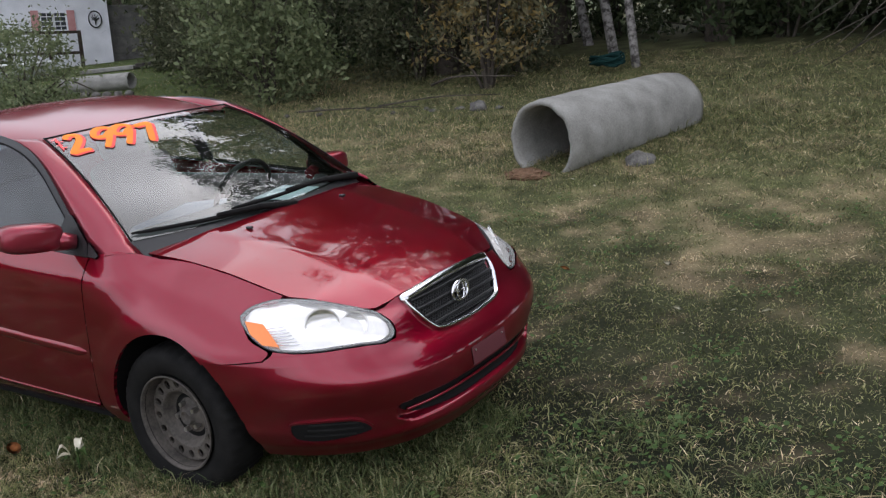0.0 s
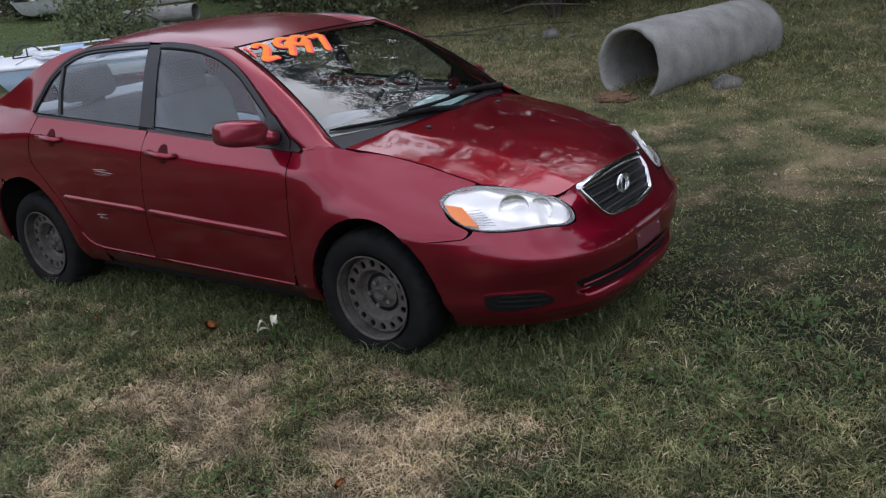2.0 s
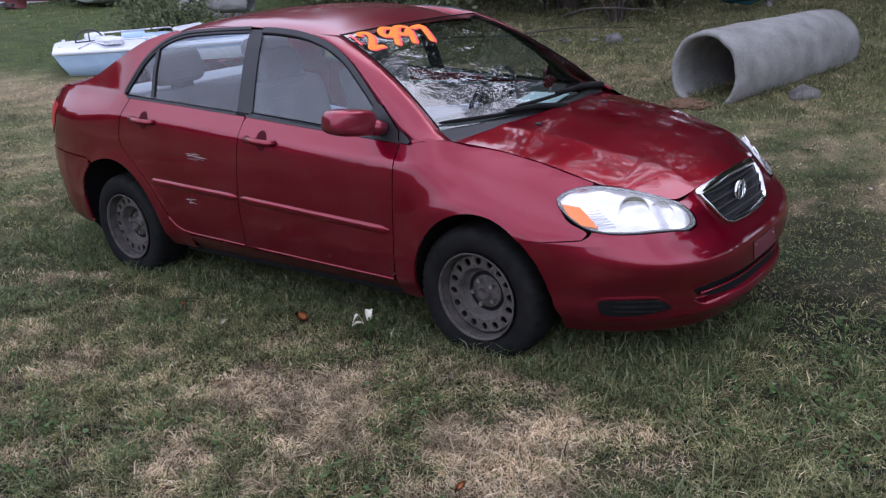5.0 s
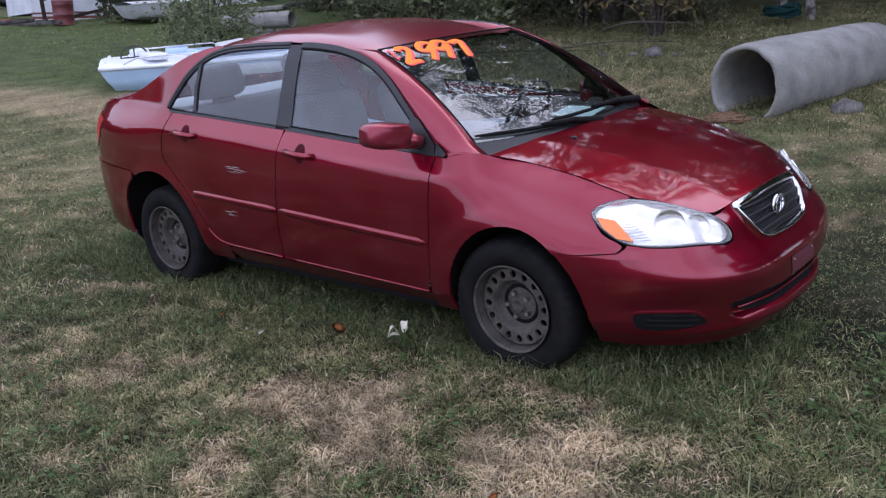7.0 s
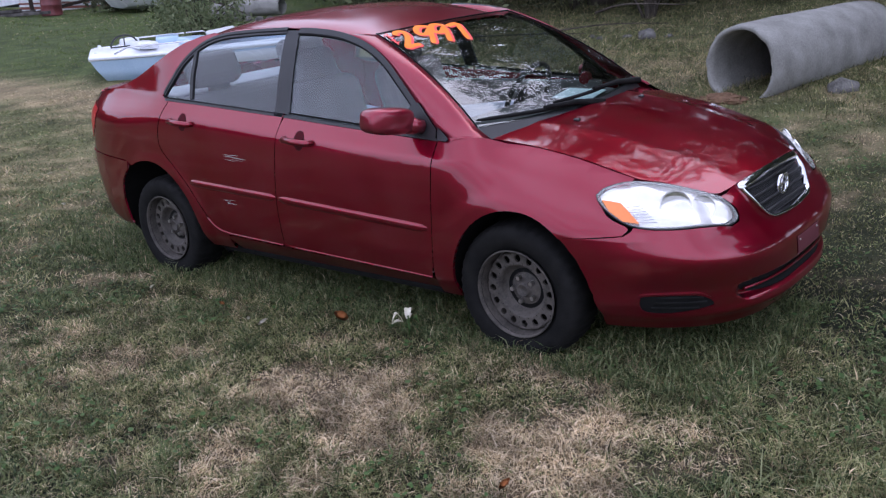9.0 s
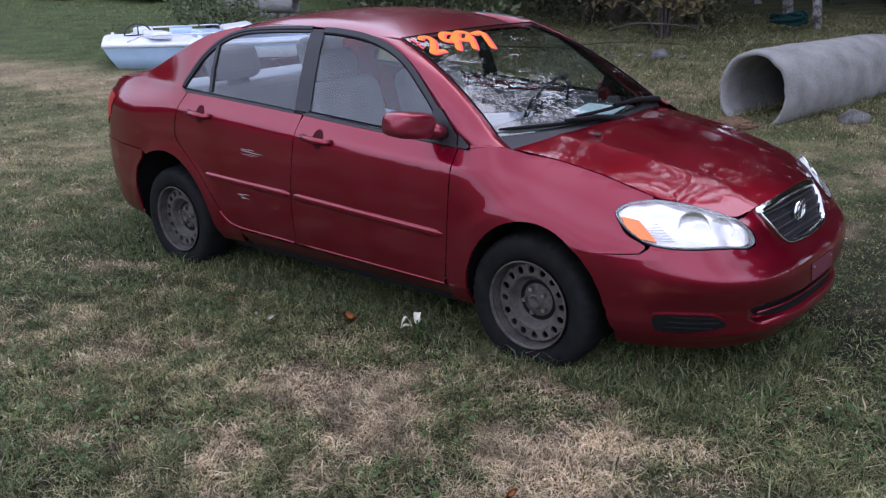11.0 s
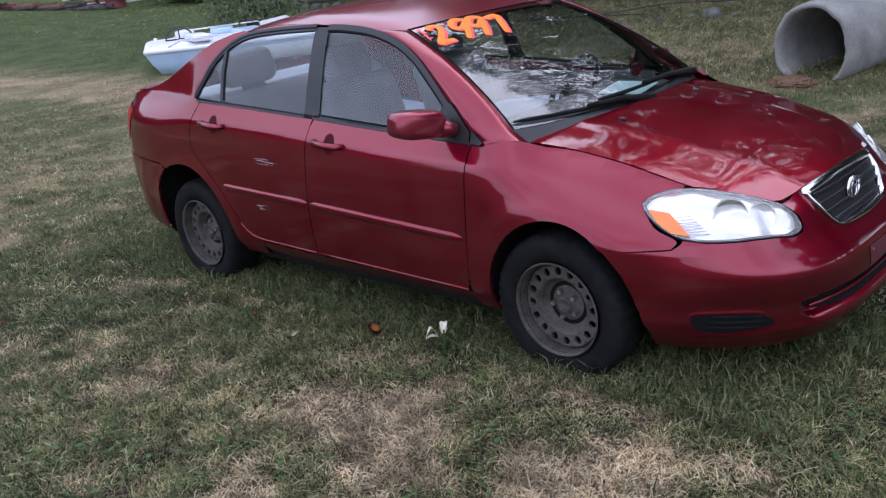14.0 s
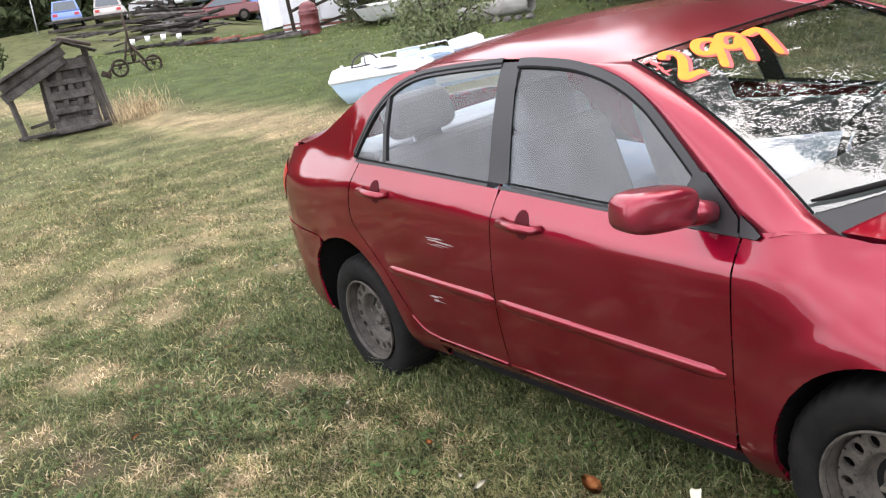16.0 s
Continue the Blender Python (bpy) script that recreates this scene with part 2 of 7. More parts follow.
GEL_WHITE = material("white_gelcoat", (0.72, 0.74, 0.78), (0.86, 0.87, 0.9), 0.3, 3, fine=60, coat=0.2)
GEL_GREY = material("dull_white_gelcoat", (0.42, 0.43, 0.43), (0.58, 0.59, 0.58), 0.5, 4, fine=50)
BLACK = material("black_plastic", (0.012, 0.012, 0.013), (0.022, 0.022, 0.023), 0.45, 20, fine=200)
LEAVES = leafy("bush_leaves", [(0.036, 0.042, 0.022), (0.085, 0.092, 0.05), (0.06, 0.07, 0.036), (0.17, 0.17, 0.105)])
PALE_LEAVES = leafy("willow_leaves", [(0.08, 0.10, 0.05), (0.15, 0.18, 0.09), (0.22, 0.24, 0.13)])
YELLOW_LEAVES = leafy("yellowing_leaves", [(0.10, 0.10, 0.05), (0.16, 0.14, 0.08), (0.24, 0.17, 0.06), (0.13, 0.12, 0.08)])
WOOD_LEAVES = leafy("forest_leaves", [(0.025, 0.037, 0.018), (0.05, 0.068, 0.031), (0.092, 0.113, 0.056)])


# ---- the ground ----
def vnoise(x, y, size, seed=0):
    """Smooth noise from 0 to 1 over arrays, with features of the given size in metres."""
    x, y = np.asarray(x, float) / size, np.asarray(y, float) / size
    i, j = np.floor(x).astype(int), np.floor(y).astype(int)
    u, v = x - i, y - j
    u, v = u * u * (3 - 2 * u), v * v * (3 - 2 * v)

    def h(a, b):
        n = (a * 374761393 + b * 668265263 + seed * 974711) & 0x7FFFFFFF
        n = ((n ^ (n >> 13)) * 1274126177) & 0x7FFFFFFF
        return ((n ^ (n >> 16)) & 0xFFFF) / 65535.0
    return (h(i, j) * (1 - u) + h(i + 1, j) * u) * (1 - v) + (h(i, j + 1) * (1 - u) + h(i + 1, j + 1) * u) * v


def soil(x, y):
    """Height of the soil over the car's level: flat round the car, rising towards the yard and the wood."""
    x, y = np.asarray(x, float), np.asarray(y, float)
    d = np.hypot(x - 0.5, y)
    s = np.clip((-0.7 * x + 0.7 * y + 4) / 8, 0, 1)
    s = s * s * (3 - 2 * s)
    z = 0.03 + 1.3 * (1 - np.exp(-(np.maximum(d - 2.0, 0) / 15) ** 1.4)) * s
    slope = (y + 2.5) / np.maximum(2.5 - x, 0.5)
    w = np.clip((0.48 - slope) / 0.16, 0, 1)
    z = z + 0.036 * np.clip(-x - 13, 0, 60) * w
    z = z + 0.075 * np.clip(-x - 34, 0, 14) * w
    bump = 0.03 * (vnoise(x, y, 1.3, 5) - 0.5) + 0.012 * (vnoise(x, y, 0.35, 6) - 0.5)
    return z + bump * np.clip(d / 3, 0.3, 1.0)


def on(x, y, lift=0.0):
    """A place on the ground in the world, for a plan place."""
    return LEVEL @ Vector((x, y, float(soil(x, y)) + lift))


def stand(x, y, turn=0.0, lift=0.0, lean=0.0, tip=0.0):
    """The pose of an upright thing; turn in degrees on the plan."""
    p = on(x, y, lift)
    return pose(p.x, p.y, p.z, lean, tip, turn)


def lie(x, y, turn=0.0, lift=0.0, rx=0.0, ry=0.0):
    """The pose of a thing that follows the car's level."""
    return LEVEL @ pose(x, y, float(soil(x, y)) + lift, rx, ry, turn)


_spot = random.Random(5)
DRY_SPOTS = [(_spot.uniform(-4.5, 4.6), _spot.uniform(-3.3, -0.95), _spot.uniform(0.05, 0.16)) for _ in range(46)]
DRY_SPOTS += [(-0.61, -0.83, 0.16), (-1.73, -1.10, 0.22), (-2.06, -1.44, 0.13), (-2.82, -1.80, 0.25), (-3.32, -1.17, 0.14), (2.78, -1.25, 0.2), (0.82, -1.58, 0.12), (-1.35, -0.98, 0.12)]


def straw(x, y):
    """How dry the lawn is, from 0 to 1."""
    x, y = np.asarray(x, float), np.asarray(y, float)
    n = 0.36 * vnoise(x, y, 0.30, 11) + 0.34 * vnoise(x, y, 0.12, 12) + 0.18 * vnoise(x, y, 0.05, 14) + 0.12 * vnoise(x, y, 1.4, 13)
    u, v = 0.96 * (x - 1.38) + 0.27 * (y + 1.48), 0.96 * (y + 1.48) - 0.27 * (x - 1.38)
    near = np.exp(-((u / 1.25) ** 2 + (v / 0.52) ** 2))
    strip = np.exp(-((y - 2.2 - 0.12 * (x + 9)) / 0.55) ** 2) * np.clip((-x - 5.2) / 1.5, 0, 1) * np.clip((x + 22) / 4, 0, 1)
    far = 0.22 * np.exp(-(((x - 2.2) / 3.2) ** 2 + ((y - 3.4) / 1.9) ** 2))
    side = 0.16 * np.clip((-x - 2.2) / 2, 0, 1) * np.clip((y + 5.5) / 2, 0, 1) * np.clip((2.5 - y) / 1, 0, 1) * np.clip((x + 9) / 3, 0, 1)
    lawn = -0.28 * np.clip((-x - 9) / 2, 0, 1) * np.clip((y - 2.8) / 1, 0, 1)
    spots = np.zeros_like(x)
    for px, py, r in DRY_SPOTS:
        spots = np.maximum(spots, np.exp(-((x - px) ** 2 + 1.6 * (y - py) ** 2) / (r * r)))
    n = n + 0.24 * spots + 0.18 * near - 0.15 * np.exp(-(((x - 3.1) / 1.0) ** 2 + ((y + 0.9) / 0.8) ** 2)) + 0.045 * np.clip((-y - 1.5) / 0.4, 0, 1) - 0.16 * np.exp(-(((x - 2.8) / 1.0) ** 2 + ((y + 0.4) / 0.9) ** 2)) - 0.08 * np.exp(-((x - 0.4) ** 2 / 0.8 + (y + 1.2) ** 2 / 0.12))
    soft = 1 - 0.55 * np.clip((np.hypot(x - 2.2, y + 2.2) - 3.5) / 4, 0, 1)
    return np.clip((n - 0.545) * 5.2 * soft + 0.12 * (1 - soft) + 1.3 * strip + far * 1.5 + 0.30 * np.exp(-(((x + 1.6) / 1.9) ** 2 + ((y - 5.4) / 1.5) ** 2)) + side * 1.4 + lawn * 2, 0, 1)


def lawn_green(x, y):
    """How much of the yard's fresh green lawn there is, from 0 to 1."""
    x, y = np.asarray(x, float), np.asarray(y, float)
    return np.clip((-x - 8.0) / 1.5, 0, 1) * np.clip((y - 2.7 - 0.10 * (x + 9)) / 0.8, 0, 1) * np.clip((x + 34) / 6, 0, 1)


def ground_material():
    m = material("lawn_ground", (0.35, 0.35, 0.35), (1.0, 1.0, 1.0), 0.95, 2.5, bump=0.03, fine=45)
    n, link = m.node_tree.nodes, m.node_tree.links
    p = n["Principled BSDF"]
    base = p.inputs["Base Color"].links[0].from_socket
    tone = n.new("ShaderNodeAttribute")
    tone.attribute_name = "tone"
    mix = n.new("ShaderNodeMix")
    mix.data_type, mix.blend_type = "RGBA", "MULTIPLY"
    mix.inputs[0].default_value = 1.0
    link.new(tone.outputs["Color"], mix.inputs[6])
    link.new(base, mix.inputs[7])
    link.new(mix.outputs[2], p.inputs["Base Color"])
    return m


def build_ground():
    rings = np.r_[0, np.linspace(0.2, 12, 90), 12 * (500 / 12) ** np.linspace(0.02, 1, 50)]
    segs = 200
    a = np.linspace(0, 2 * np.pi, segs, endpoint=False)
    x = (rings[:, None] * np.cos(a)).ravel() + 1.0
    y = (rings[:, None] * np.sin(a)).ravel() - 0.5
    z = soil(x, y)
    pts = np.c_[x, y, z] @ np.array(LEVEL.to_3x3()).T
    i, j = np.meshgrid(np.arange(len(rings) - 1), np.arange(segs), indexing="ij")
    k = (j + 1) % segs
    faces = np.c_[(i * segs + j).ravel(), ((i + 1) * segs + j).ravel(), ((i + 1) * segs + k).ravel(), (i * segs + k).ravel()]
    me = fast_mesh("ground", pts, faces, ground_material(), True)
    s, g = straw(x, y)[:, None], lawn_green(x, y)[:, None]
    # near soil coloured dark for shade between blades; far soil takes the blades' tone
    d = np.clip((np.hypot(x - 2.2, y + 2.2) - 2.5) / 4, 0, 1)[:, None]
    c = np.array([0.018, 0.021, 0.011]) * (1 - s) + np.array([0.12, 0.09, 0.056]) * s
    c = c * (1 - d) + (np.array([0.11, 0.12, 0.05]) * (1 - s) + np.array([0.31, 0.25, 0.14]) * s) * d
    c = c * (1 - g) + np.array([0.075, 0.10, 0.034]) * g
    # lawn out of view is coloured darker, as self-shaded, to dim the doors' reflection
    c = c * (1 - 0.4 * np.clip((-y - 4.5) / 2, 0, 1))[:, None]
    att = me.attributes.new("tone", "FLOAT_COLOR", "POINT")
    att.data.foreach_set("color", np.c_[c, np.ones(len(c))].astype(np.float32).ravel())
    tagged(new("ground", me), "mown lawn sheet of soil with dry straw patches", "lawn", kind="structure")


build_ground()

rng = np.random.default_rng(4)
GREEN = leafy("green_grass", [(0.014, 0.019, 0.008), (0.098, 0.112, 0.042), (0.205, 0.21, 0.09), (0.36, 0.33, 0.18)], 0.5, 0.35, True)
LAWN = leafy("fresh_lawn", [(0.075, 0.11, 0.030), (0.115, 0.155, 0.043), (0.18, 0.22, 0.075)], 0.6, 0.35)
STRAW = leafy("dry_grass", [(0.12, 0.085, 0.045), (0.42, 0.32, 0.185), (0.54, 0.43, 0.28), (0.62, 0.51, 0.36)], 0.7, 0.3, True)
TUFT = leafy("dark_grass", [(0.028, 0.044, 0.018), (0.085, 0.115, 0.045), (0.145, 0.175, 0.072), (0.29, 0.30, 0.16)], 0.45, 0.35)
CLOVER = leafy("broad_weed_leaves", [(0.045, 0.085, 0.025), (0.07, 0.12, 0.035), (0.09, 0.14, 0.05)], 0.5, 0.25)


def blades(x, y, height, width, lean=0.5, bent=True):
    """Grass blades at plan places: bent ones of three faces, or plain ones of a single face for far off."""
    n = len(x)
    turn, d = rng.uniform(0, 2 * np.pi, n), rng.uniform(0, 2 * np.pi, n)
    h = height * rng.uniform(0.45, 1.15, n)
    w = width * rng.uniform(0.6, 1.3, n)
    out = h * lean * rng.uniform(0.2, 2.2, n)
    base = np.c_[x, y, soil(x, y) - 0.006]
    side = np.c_[np.cos(turn), np.sin(turn), np.zeros(n)] * (w / 2)[:, None]
    tip = np.c_[np.cos(d), np.sin(d), np.zeros(n)]
    rise = h * rng.uniform(0.35, 1.0, n)
    mid = base + tip * (out * 0.35)[:, None] + np.c_[np.zeros(n), np.zeros(n), rise * 0.75]
    top = base + tip * out[:, None] + np.c_[np.zeros(n), np.zeros(n), rise]
    if bent:
        v = np.stack([base, mid + side, mid - side, top], 1).reshape(-1, 3)
        k = np.arange(n)[:, None] * 4
        f = np.concatenate([k + [0, 1, 2], k + [2, 1, 3]])
    else:
        v = np.stack([base - side, base + side, top], 1).reshape(-1, 3)
        f = np.arange(n)[:, None] * 3 + np.arange(3)
    return v @ np.array(LEVEL.to_3x3()).T, f


def scatter(count, x0, x1, y0, y1, hole=None, fade=0.0):
    """Random plan places in a rectangle, thinning out towards its edges over the width fade."""
    x, y = rng.uniform(x0, x1, count), rng.uniform(y0, y1, count)
    if fade:
        rim = np.minimum(np.minimum(x - x0, x1 - x), np.minimum(y - y0, y1 - y)) / fade
        keep = rng.uniform(0, 1, count) < rim + 0.35 * (vnoise(x, y, 0.3, 71) - 0.5)
        x, y = x[keep], y[keep]
    if hole:
        keep = ~((x > hole[0]) & (x < hole[1]) & (y > hole[2]) & (y < hole[3]))
        x, y = x[keep], y[keep]
    return x, y


def grass(name, mat, label, patches):
    vs, fs, at = [], [], 0
    for x, y, h, w, lean, bent in patches:
        v, f = blades(x, y, h, w, lean, bent)
        vs.append(v)
        fs.append(f + at)
        at += len(v)
    tagged(new(name, fast_mesh(name, np.concatenate(vs), np.concatenate(fs), mat)), label, "grass", kind="stuff")


def sow():
    near = scatter(252000, -3.2, 5.6, -4.6, 2.6)
    close = scatter(300000, -1.4, 4.8, -2.9, 0.0, fade=0.6)
    mid = scatter(330000, -12, 8.5, -6.5, 12.5, (-3.2, 5.6, -4.6, 2.6))
    beyond = scatter(105000, -3.0, 5.4, 2.2, 7.6, fade=0.6)
    aside = scatter(95000, -8.8, -2.7, -3.7, 3.1, fade=0.7)
    far = scatter(135000, -30, -8, -2, 16, (-12, 8.5, -6.5, 12.5))
    green, dry, fresh, tuft = [], [], [], []
    for (x, y), h, w, bent in ((near, 0.050, 0.0052, True), (close, 0.046, 0.0040, True), (beyond, 0.045, 0.0055, True), (aside, 0.045, 0.0065, True), (mid, 0.06, 0.009, False), (far, 0.05, 0.016, False)):
        s = straw(x, y)
        r = rng.uniform(0, 1, len(x))
        isdry = r < 0.17 + 0.77 * s
        # longer grass towards the wood, short where it is dry
        tall = 1 + 0.5 * np.clip((y - 4.5) / 4, 0, 1) * np.clip((x + 9) / 3, 0, 1)
        clump = 0.25 + 1.5 * (0.6 * vnoise(x, y, 0.16, 21) + 0.4 * vnoise(x, y, 0.05, 22))
        # shorter and more even on the far side of the car
        even = np.clip((y + 0.2) / 0.8, 0, 1) * np.clip((5.5 - y) / 1.5, 0, 1)
        hh = h * tall * (clump * (1 - even) + (0.35 + 0.45 * clump) * even) * np.where(isdry, 0.8 - 0.3 * even, 1.0 - 0.2 * even)
        bright = (rng.uniform(0, 1, len(x)) < lawn_green(x, y)) & (r > 0.12)
        isdry &= ~bright
        for sel, out, lean in ((isdry, dry, 1.05), (bright, fresh, 0.6), (~isdry & ~bright, green, 0.85)):
            out.append((x[sel], y[sel], hh[sel], w, lean, bent))
    # darker, longer tufts standing in the lawn
    cx, cy = scatter(1500, -4.4, 5.0, -3.6, 0.4)
    keep = (straw(cx, cy) < 0.35) & (vnoise(cx, cy, 0.45, 41) > 0.38)
    cx, cy = np.repeat(cx[keep], 70), np.repeat(cy[keep], 70)
    spread = np.repeat(rng.uniform(0.02, 0.075, len(cx) // 70), 70)
    x, y = cx + rng.normal(0, 1, len(cx)) * spread, cy + rng.normal(0, 1, len(cx)) * spread
    tuft.append((x, y, np.full(len(x), 0.085) * rng.uniform(0.4, 1.1, len(x)), 0.0055, 0.9, True))
    # unmown grass against the tyres and under the sills
    x, y = scatter(60000, -2.4, 2.3, -0.93, 0.2)
    tuft.append((x, y, np.full(len(x), 0.10) * rng.uniform(0.4, 1.1, len(x)), 0.005, 0.6, True))
    x, y = scatter(900, -2.3, 2.3, -1.0, -0.6)
    dry.append((x, y, np.full(len(x), 0.12) * rng.uniform(0.3, 1.1, len(x)), 0.003, 0.5, True))
    # round the concrete pipe, along the wood and beside the shed
    x, y = scatter(5000, -0.6, 1.6, 4.0, 7.4)
    green.append((x, y, np.full(len(x), 0.12) * rng.uniform(0.4, 1.1, len(x)), 0.005, 0.5, True))
    x, y = scatter(12000, -6.5, 0.0, 4.6, 9.5)
    keep = vnoise(x, y, 0.7, 51) > 0.42
    dry.append((x[keep], y[keep], np.full(keep.sum(), 0.12) * rng.uniform(0.4, 1.1, keep.sum()), 0.0045, 0.6, True))
    x, y = scatter(7000, -7, 3, 6.2, 10.5)
    green.append((x, y, np.full(len(x), 0.16) * rng.uniform(0.4, 1.1, len(x)), 0.006, 0.6, True))
    x, y = rng.normal(-12.9, 0.25, 700), rng.normal(1.75, 0.22, 700)
    dry.append((x, y, np.full(len(x), 0.62) * rng.uniform(0.3, 1.1, len(x)), 0.008, 0.35, True))
    grass("grass", GREEN, "dull green mown grass of the lawn", green)
    grass("grass_tuft", TUFT, "dark green longer grass standing in tufts", tuft)
    grass("fresh_grass", LAWN, "bright green mown lawn of the yard", fresh)
    grass("dry_grass", STRAW, "dry straw-coloured grass in patches", dry)


def weeds():
    """Low broad leaves among the grass."""
    x, y = scatter(34000, -4.0, 5.6, -4.0, 4.0)
    keep = (vnoise(x, y, 0.4, 31) > 0.5) & (straw(x, y) < 0.35)
    x, y = x[keep], y[keep]
    n = len(x)
    c = np.c_[x, y, soil(x, y) + rng.uniform(0.02, 0.055, n)]
    a = rng.uniform(0, 2 * np.pi, n)
    s = rng.uniform(0.006, 0.015, n)
    u = np.c_[np.cos(a), np.sin(a), rng.uniform(-0.4, 0.4, n)] * s[:, None]
    w = np.c_[-np.sin(a), np.cos(a), rng.uniform(-0.4, 0.4, n)] * s[:, None] * 0.75
    ring = [c + u * math.cos(k * math.pi / 3) + w * math.sin(k * math.pi / 3) for k in range(6)]
    v = np.stack(ring, 1).reshape(-1, 3) @ np.array(LEVEL.to_3x3()).T
    f = np.arange(n)[:, None] * 6 + np.arange(6)
    tagged(new("clover", fast_mesh("clover", v, f, CLOVER)), "low broad-leaved weeds scattered in the lawn", "weeds", kind="stuff")


sow()
weeds()


# ---- the concrete pipe and stones ----
def concrete_pipe(name, m, length, outer, wall, label):
    ob = thing(name, m, label, "concrete pipe")
    bm = bmesh.new()
    segs, rows = 64, 26
    verts = []
    for r, xs in ((outer, np.linspace(0, length, rows)), (outer - wall, np.linspace(length, 0, rows))):
        for i, x in enumerate(xs):
            ring = []
            for k in range(segs):
                a = 2 * math.pi * k / segs
                chip = 0.012 * noise.noise(Vector((x * 3, math.cos(a) * 2, math.sin(a) * 2 + r)))
                end = min(x, length - x)
                worn = -0.012 * max(0.0, 1 - end / 0.03) if r == outer else 0.008 * max(0.0, 1 - end / 0.03)
                rr = r + chip + worn
                jag = 0.02 * noise.noise(Vector((math.cos(a) * 4, math.sin(a) * 4, x))) if end < 1e-6 else 0.0
                ring.append(bm.verts.new((x + jag, rr * math.cos(a), outer + rr * math.sin(a))))
            verts.append(ring)
    n = len(verts)
    for i in range(n):
        a, b = verts[i], verts[(i + 1) % n]
        for k in range(segs):
            bm.faces.new((a[k], a[(k + 1) % segs], b[(k + 1) % segs], b[k])).smooth = True
    bmesh.ops.recalc_face_normals(bm, faces=bm.faces)
    part("pipe_shell", bm, ob, CONCRETE)
    return ob


def rock(m, sx, sy, sz, seed, label, mat=STONE):
    bm = bmesh.new()
    bmesh.ops.create_icosphere(bm, subdivisions=3, radius=1.0)
    for v in bm.verts:
        d = 1 + 0.28 * noise.noise(v.co * 1.3 + Vector((seed, 0, 0))) + 0.08 * noise.noise(v.co * 4 + Vector((seed, 3, 0)))
        v.co = Vector((v.co.x * sx, v.co.y * sy, v.co.z * sz)) * d
    for f in bm.faces:
        f.smooth = True
    return solid("stone", bm, m, mat, label, "stone", "stones on the lawn")


PIPE_TURN = 76.5
concrete_pipe("concrete_pipe", lie(0.0, 4.79, PIPE_TURN, -0.13), 2.2, 0.40, 0.06, "grey weathered concrete culvert pipe lying on the grass")
rock(lie(0.86, 5.05, 20, 0.02), 0.14, 0.10, 0.095, 1.0, "grey rounded field stone beside the concrete pipe")
rock(lie(3.4, 3.2, 40, 0.06), 0.13, 0.10, 0.10, 2.0, "pale grey stone standing in the grass", material("pale_stone", (0.28, 0.28, 0.30), (0.55, 0.55, 0.58), 0.8, 14, bump=0.02))
rock(lie(-2.5, 7.75, 10, 0.04), 0.13, 0.10, 0.09, 3.0, "brown-grey stone by the brush pile")
for k in range(9):
    rock(lie(-2.2 - 0.42 * k + 0.2 * math.sin(5 * k), 7.8 - 0.06 * k + 0.25 * math.sin(3 * k), 40 * k, 0.02), 0.055 + 0.02 * math.sin(k), 0.04, 0.028, 10.0 + k, "small stone in a row of rubble at the wood's edge")


def earth_mound():
    bm = bmesh.new()
    bmesh.ops.create_icosphere(bm, subdivisions=4, radius=1.0)
    for v in bm.verts:
        k = 1 + 0.25 * noise.noise(v.co * 2.5) + 0.15 * noise.noise(v.co * 7)
        v.co = Vector((v.co.x * 0.25 * k, v.co.y * 0.17 * k, v.co.z * 0.06 * k))
    mat = material("reddish_soil", (0.09, 0.05, 0.03), (0.19, 0.115, 0.07), 0.95, 14, bump=0.03)
    solid("soil_mound", bm, lie(-0.1, 4.62, -23, 0.0), mat, "reddish loose soil heaped at the pipe's mouth", "soil")


earth_mound()


def fallen_stick(points, r, label="dead branch lying in the grass"):
    pts = [on(x, y, z) for x, y, z in points]
    solid("dead_branch", tube(bezier(pts, 5), r, 7, [r * (1 - 0.6 * i / (5 * (len(pts) - 1))) for i in range(5 * (len(pts) - 1) + 1)]), Matrix(), DARK_BARK, label, "branch", "dead branches")


fallen_stick([(-5.2, 7.1, 0.08), (-4.2, 7.2, 0.13), (-3.3, 7.5, 0.1)], 0.014)
fallen_stick([(-4.0, 7.5, 0.1), (-3.2, 7.9, 0.16), (-2.4, 8.2, 0.12)], 0.014)
fallen_stick([(-3.6, 8.3, 0.25), (-3.0, 8.1, 0.4), (-2.2, 8.3, 0.35)], 0.02)
for k in range(9):
    h = 0.2 + 0.16 * k
    fallen_stick([(3.5, 10.4, h + 0.6), (2.5 + 0.1 * math.sin(3 * k), 10.0 + 0.2 * math.sin(k), h + 0.35 + 0.1 * math.sin(2 * k)), (1.6 + 0.35 * math.sin(2.3 * k), 9.3 + 0.3 * math.sin(1.7 * k), h * 0.6)], 0.014, "bare dead branch reaching out of the wood")


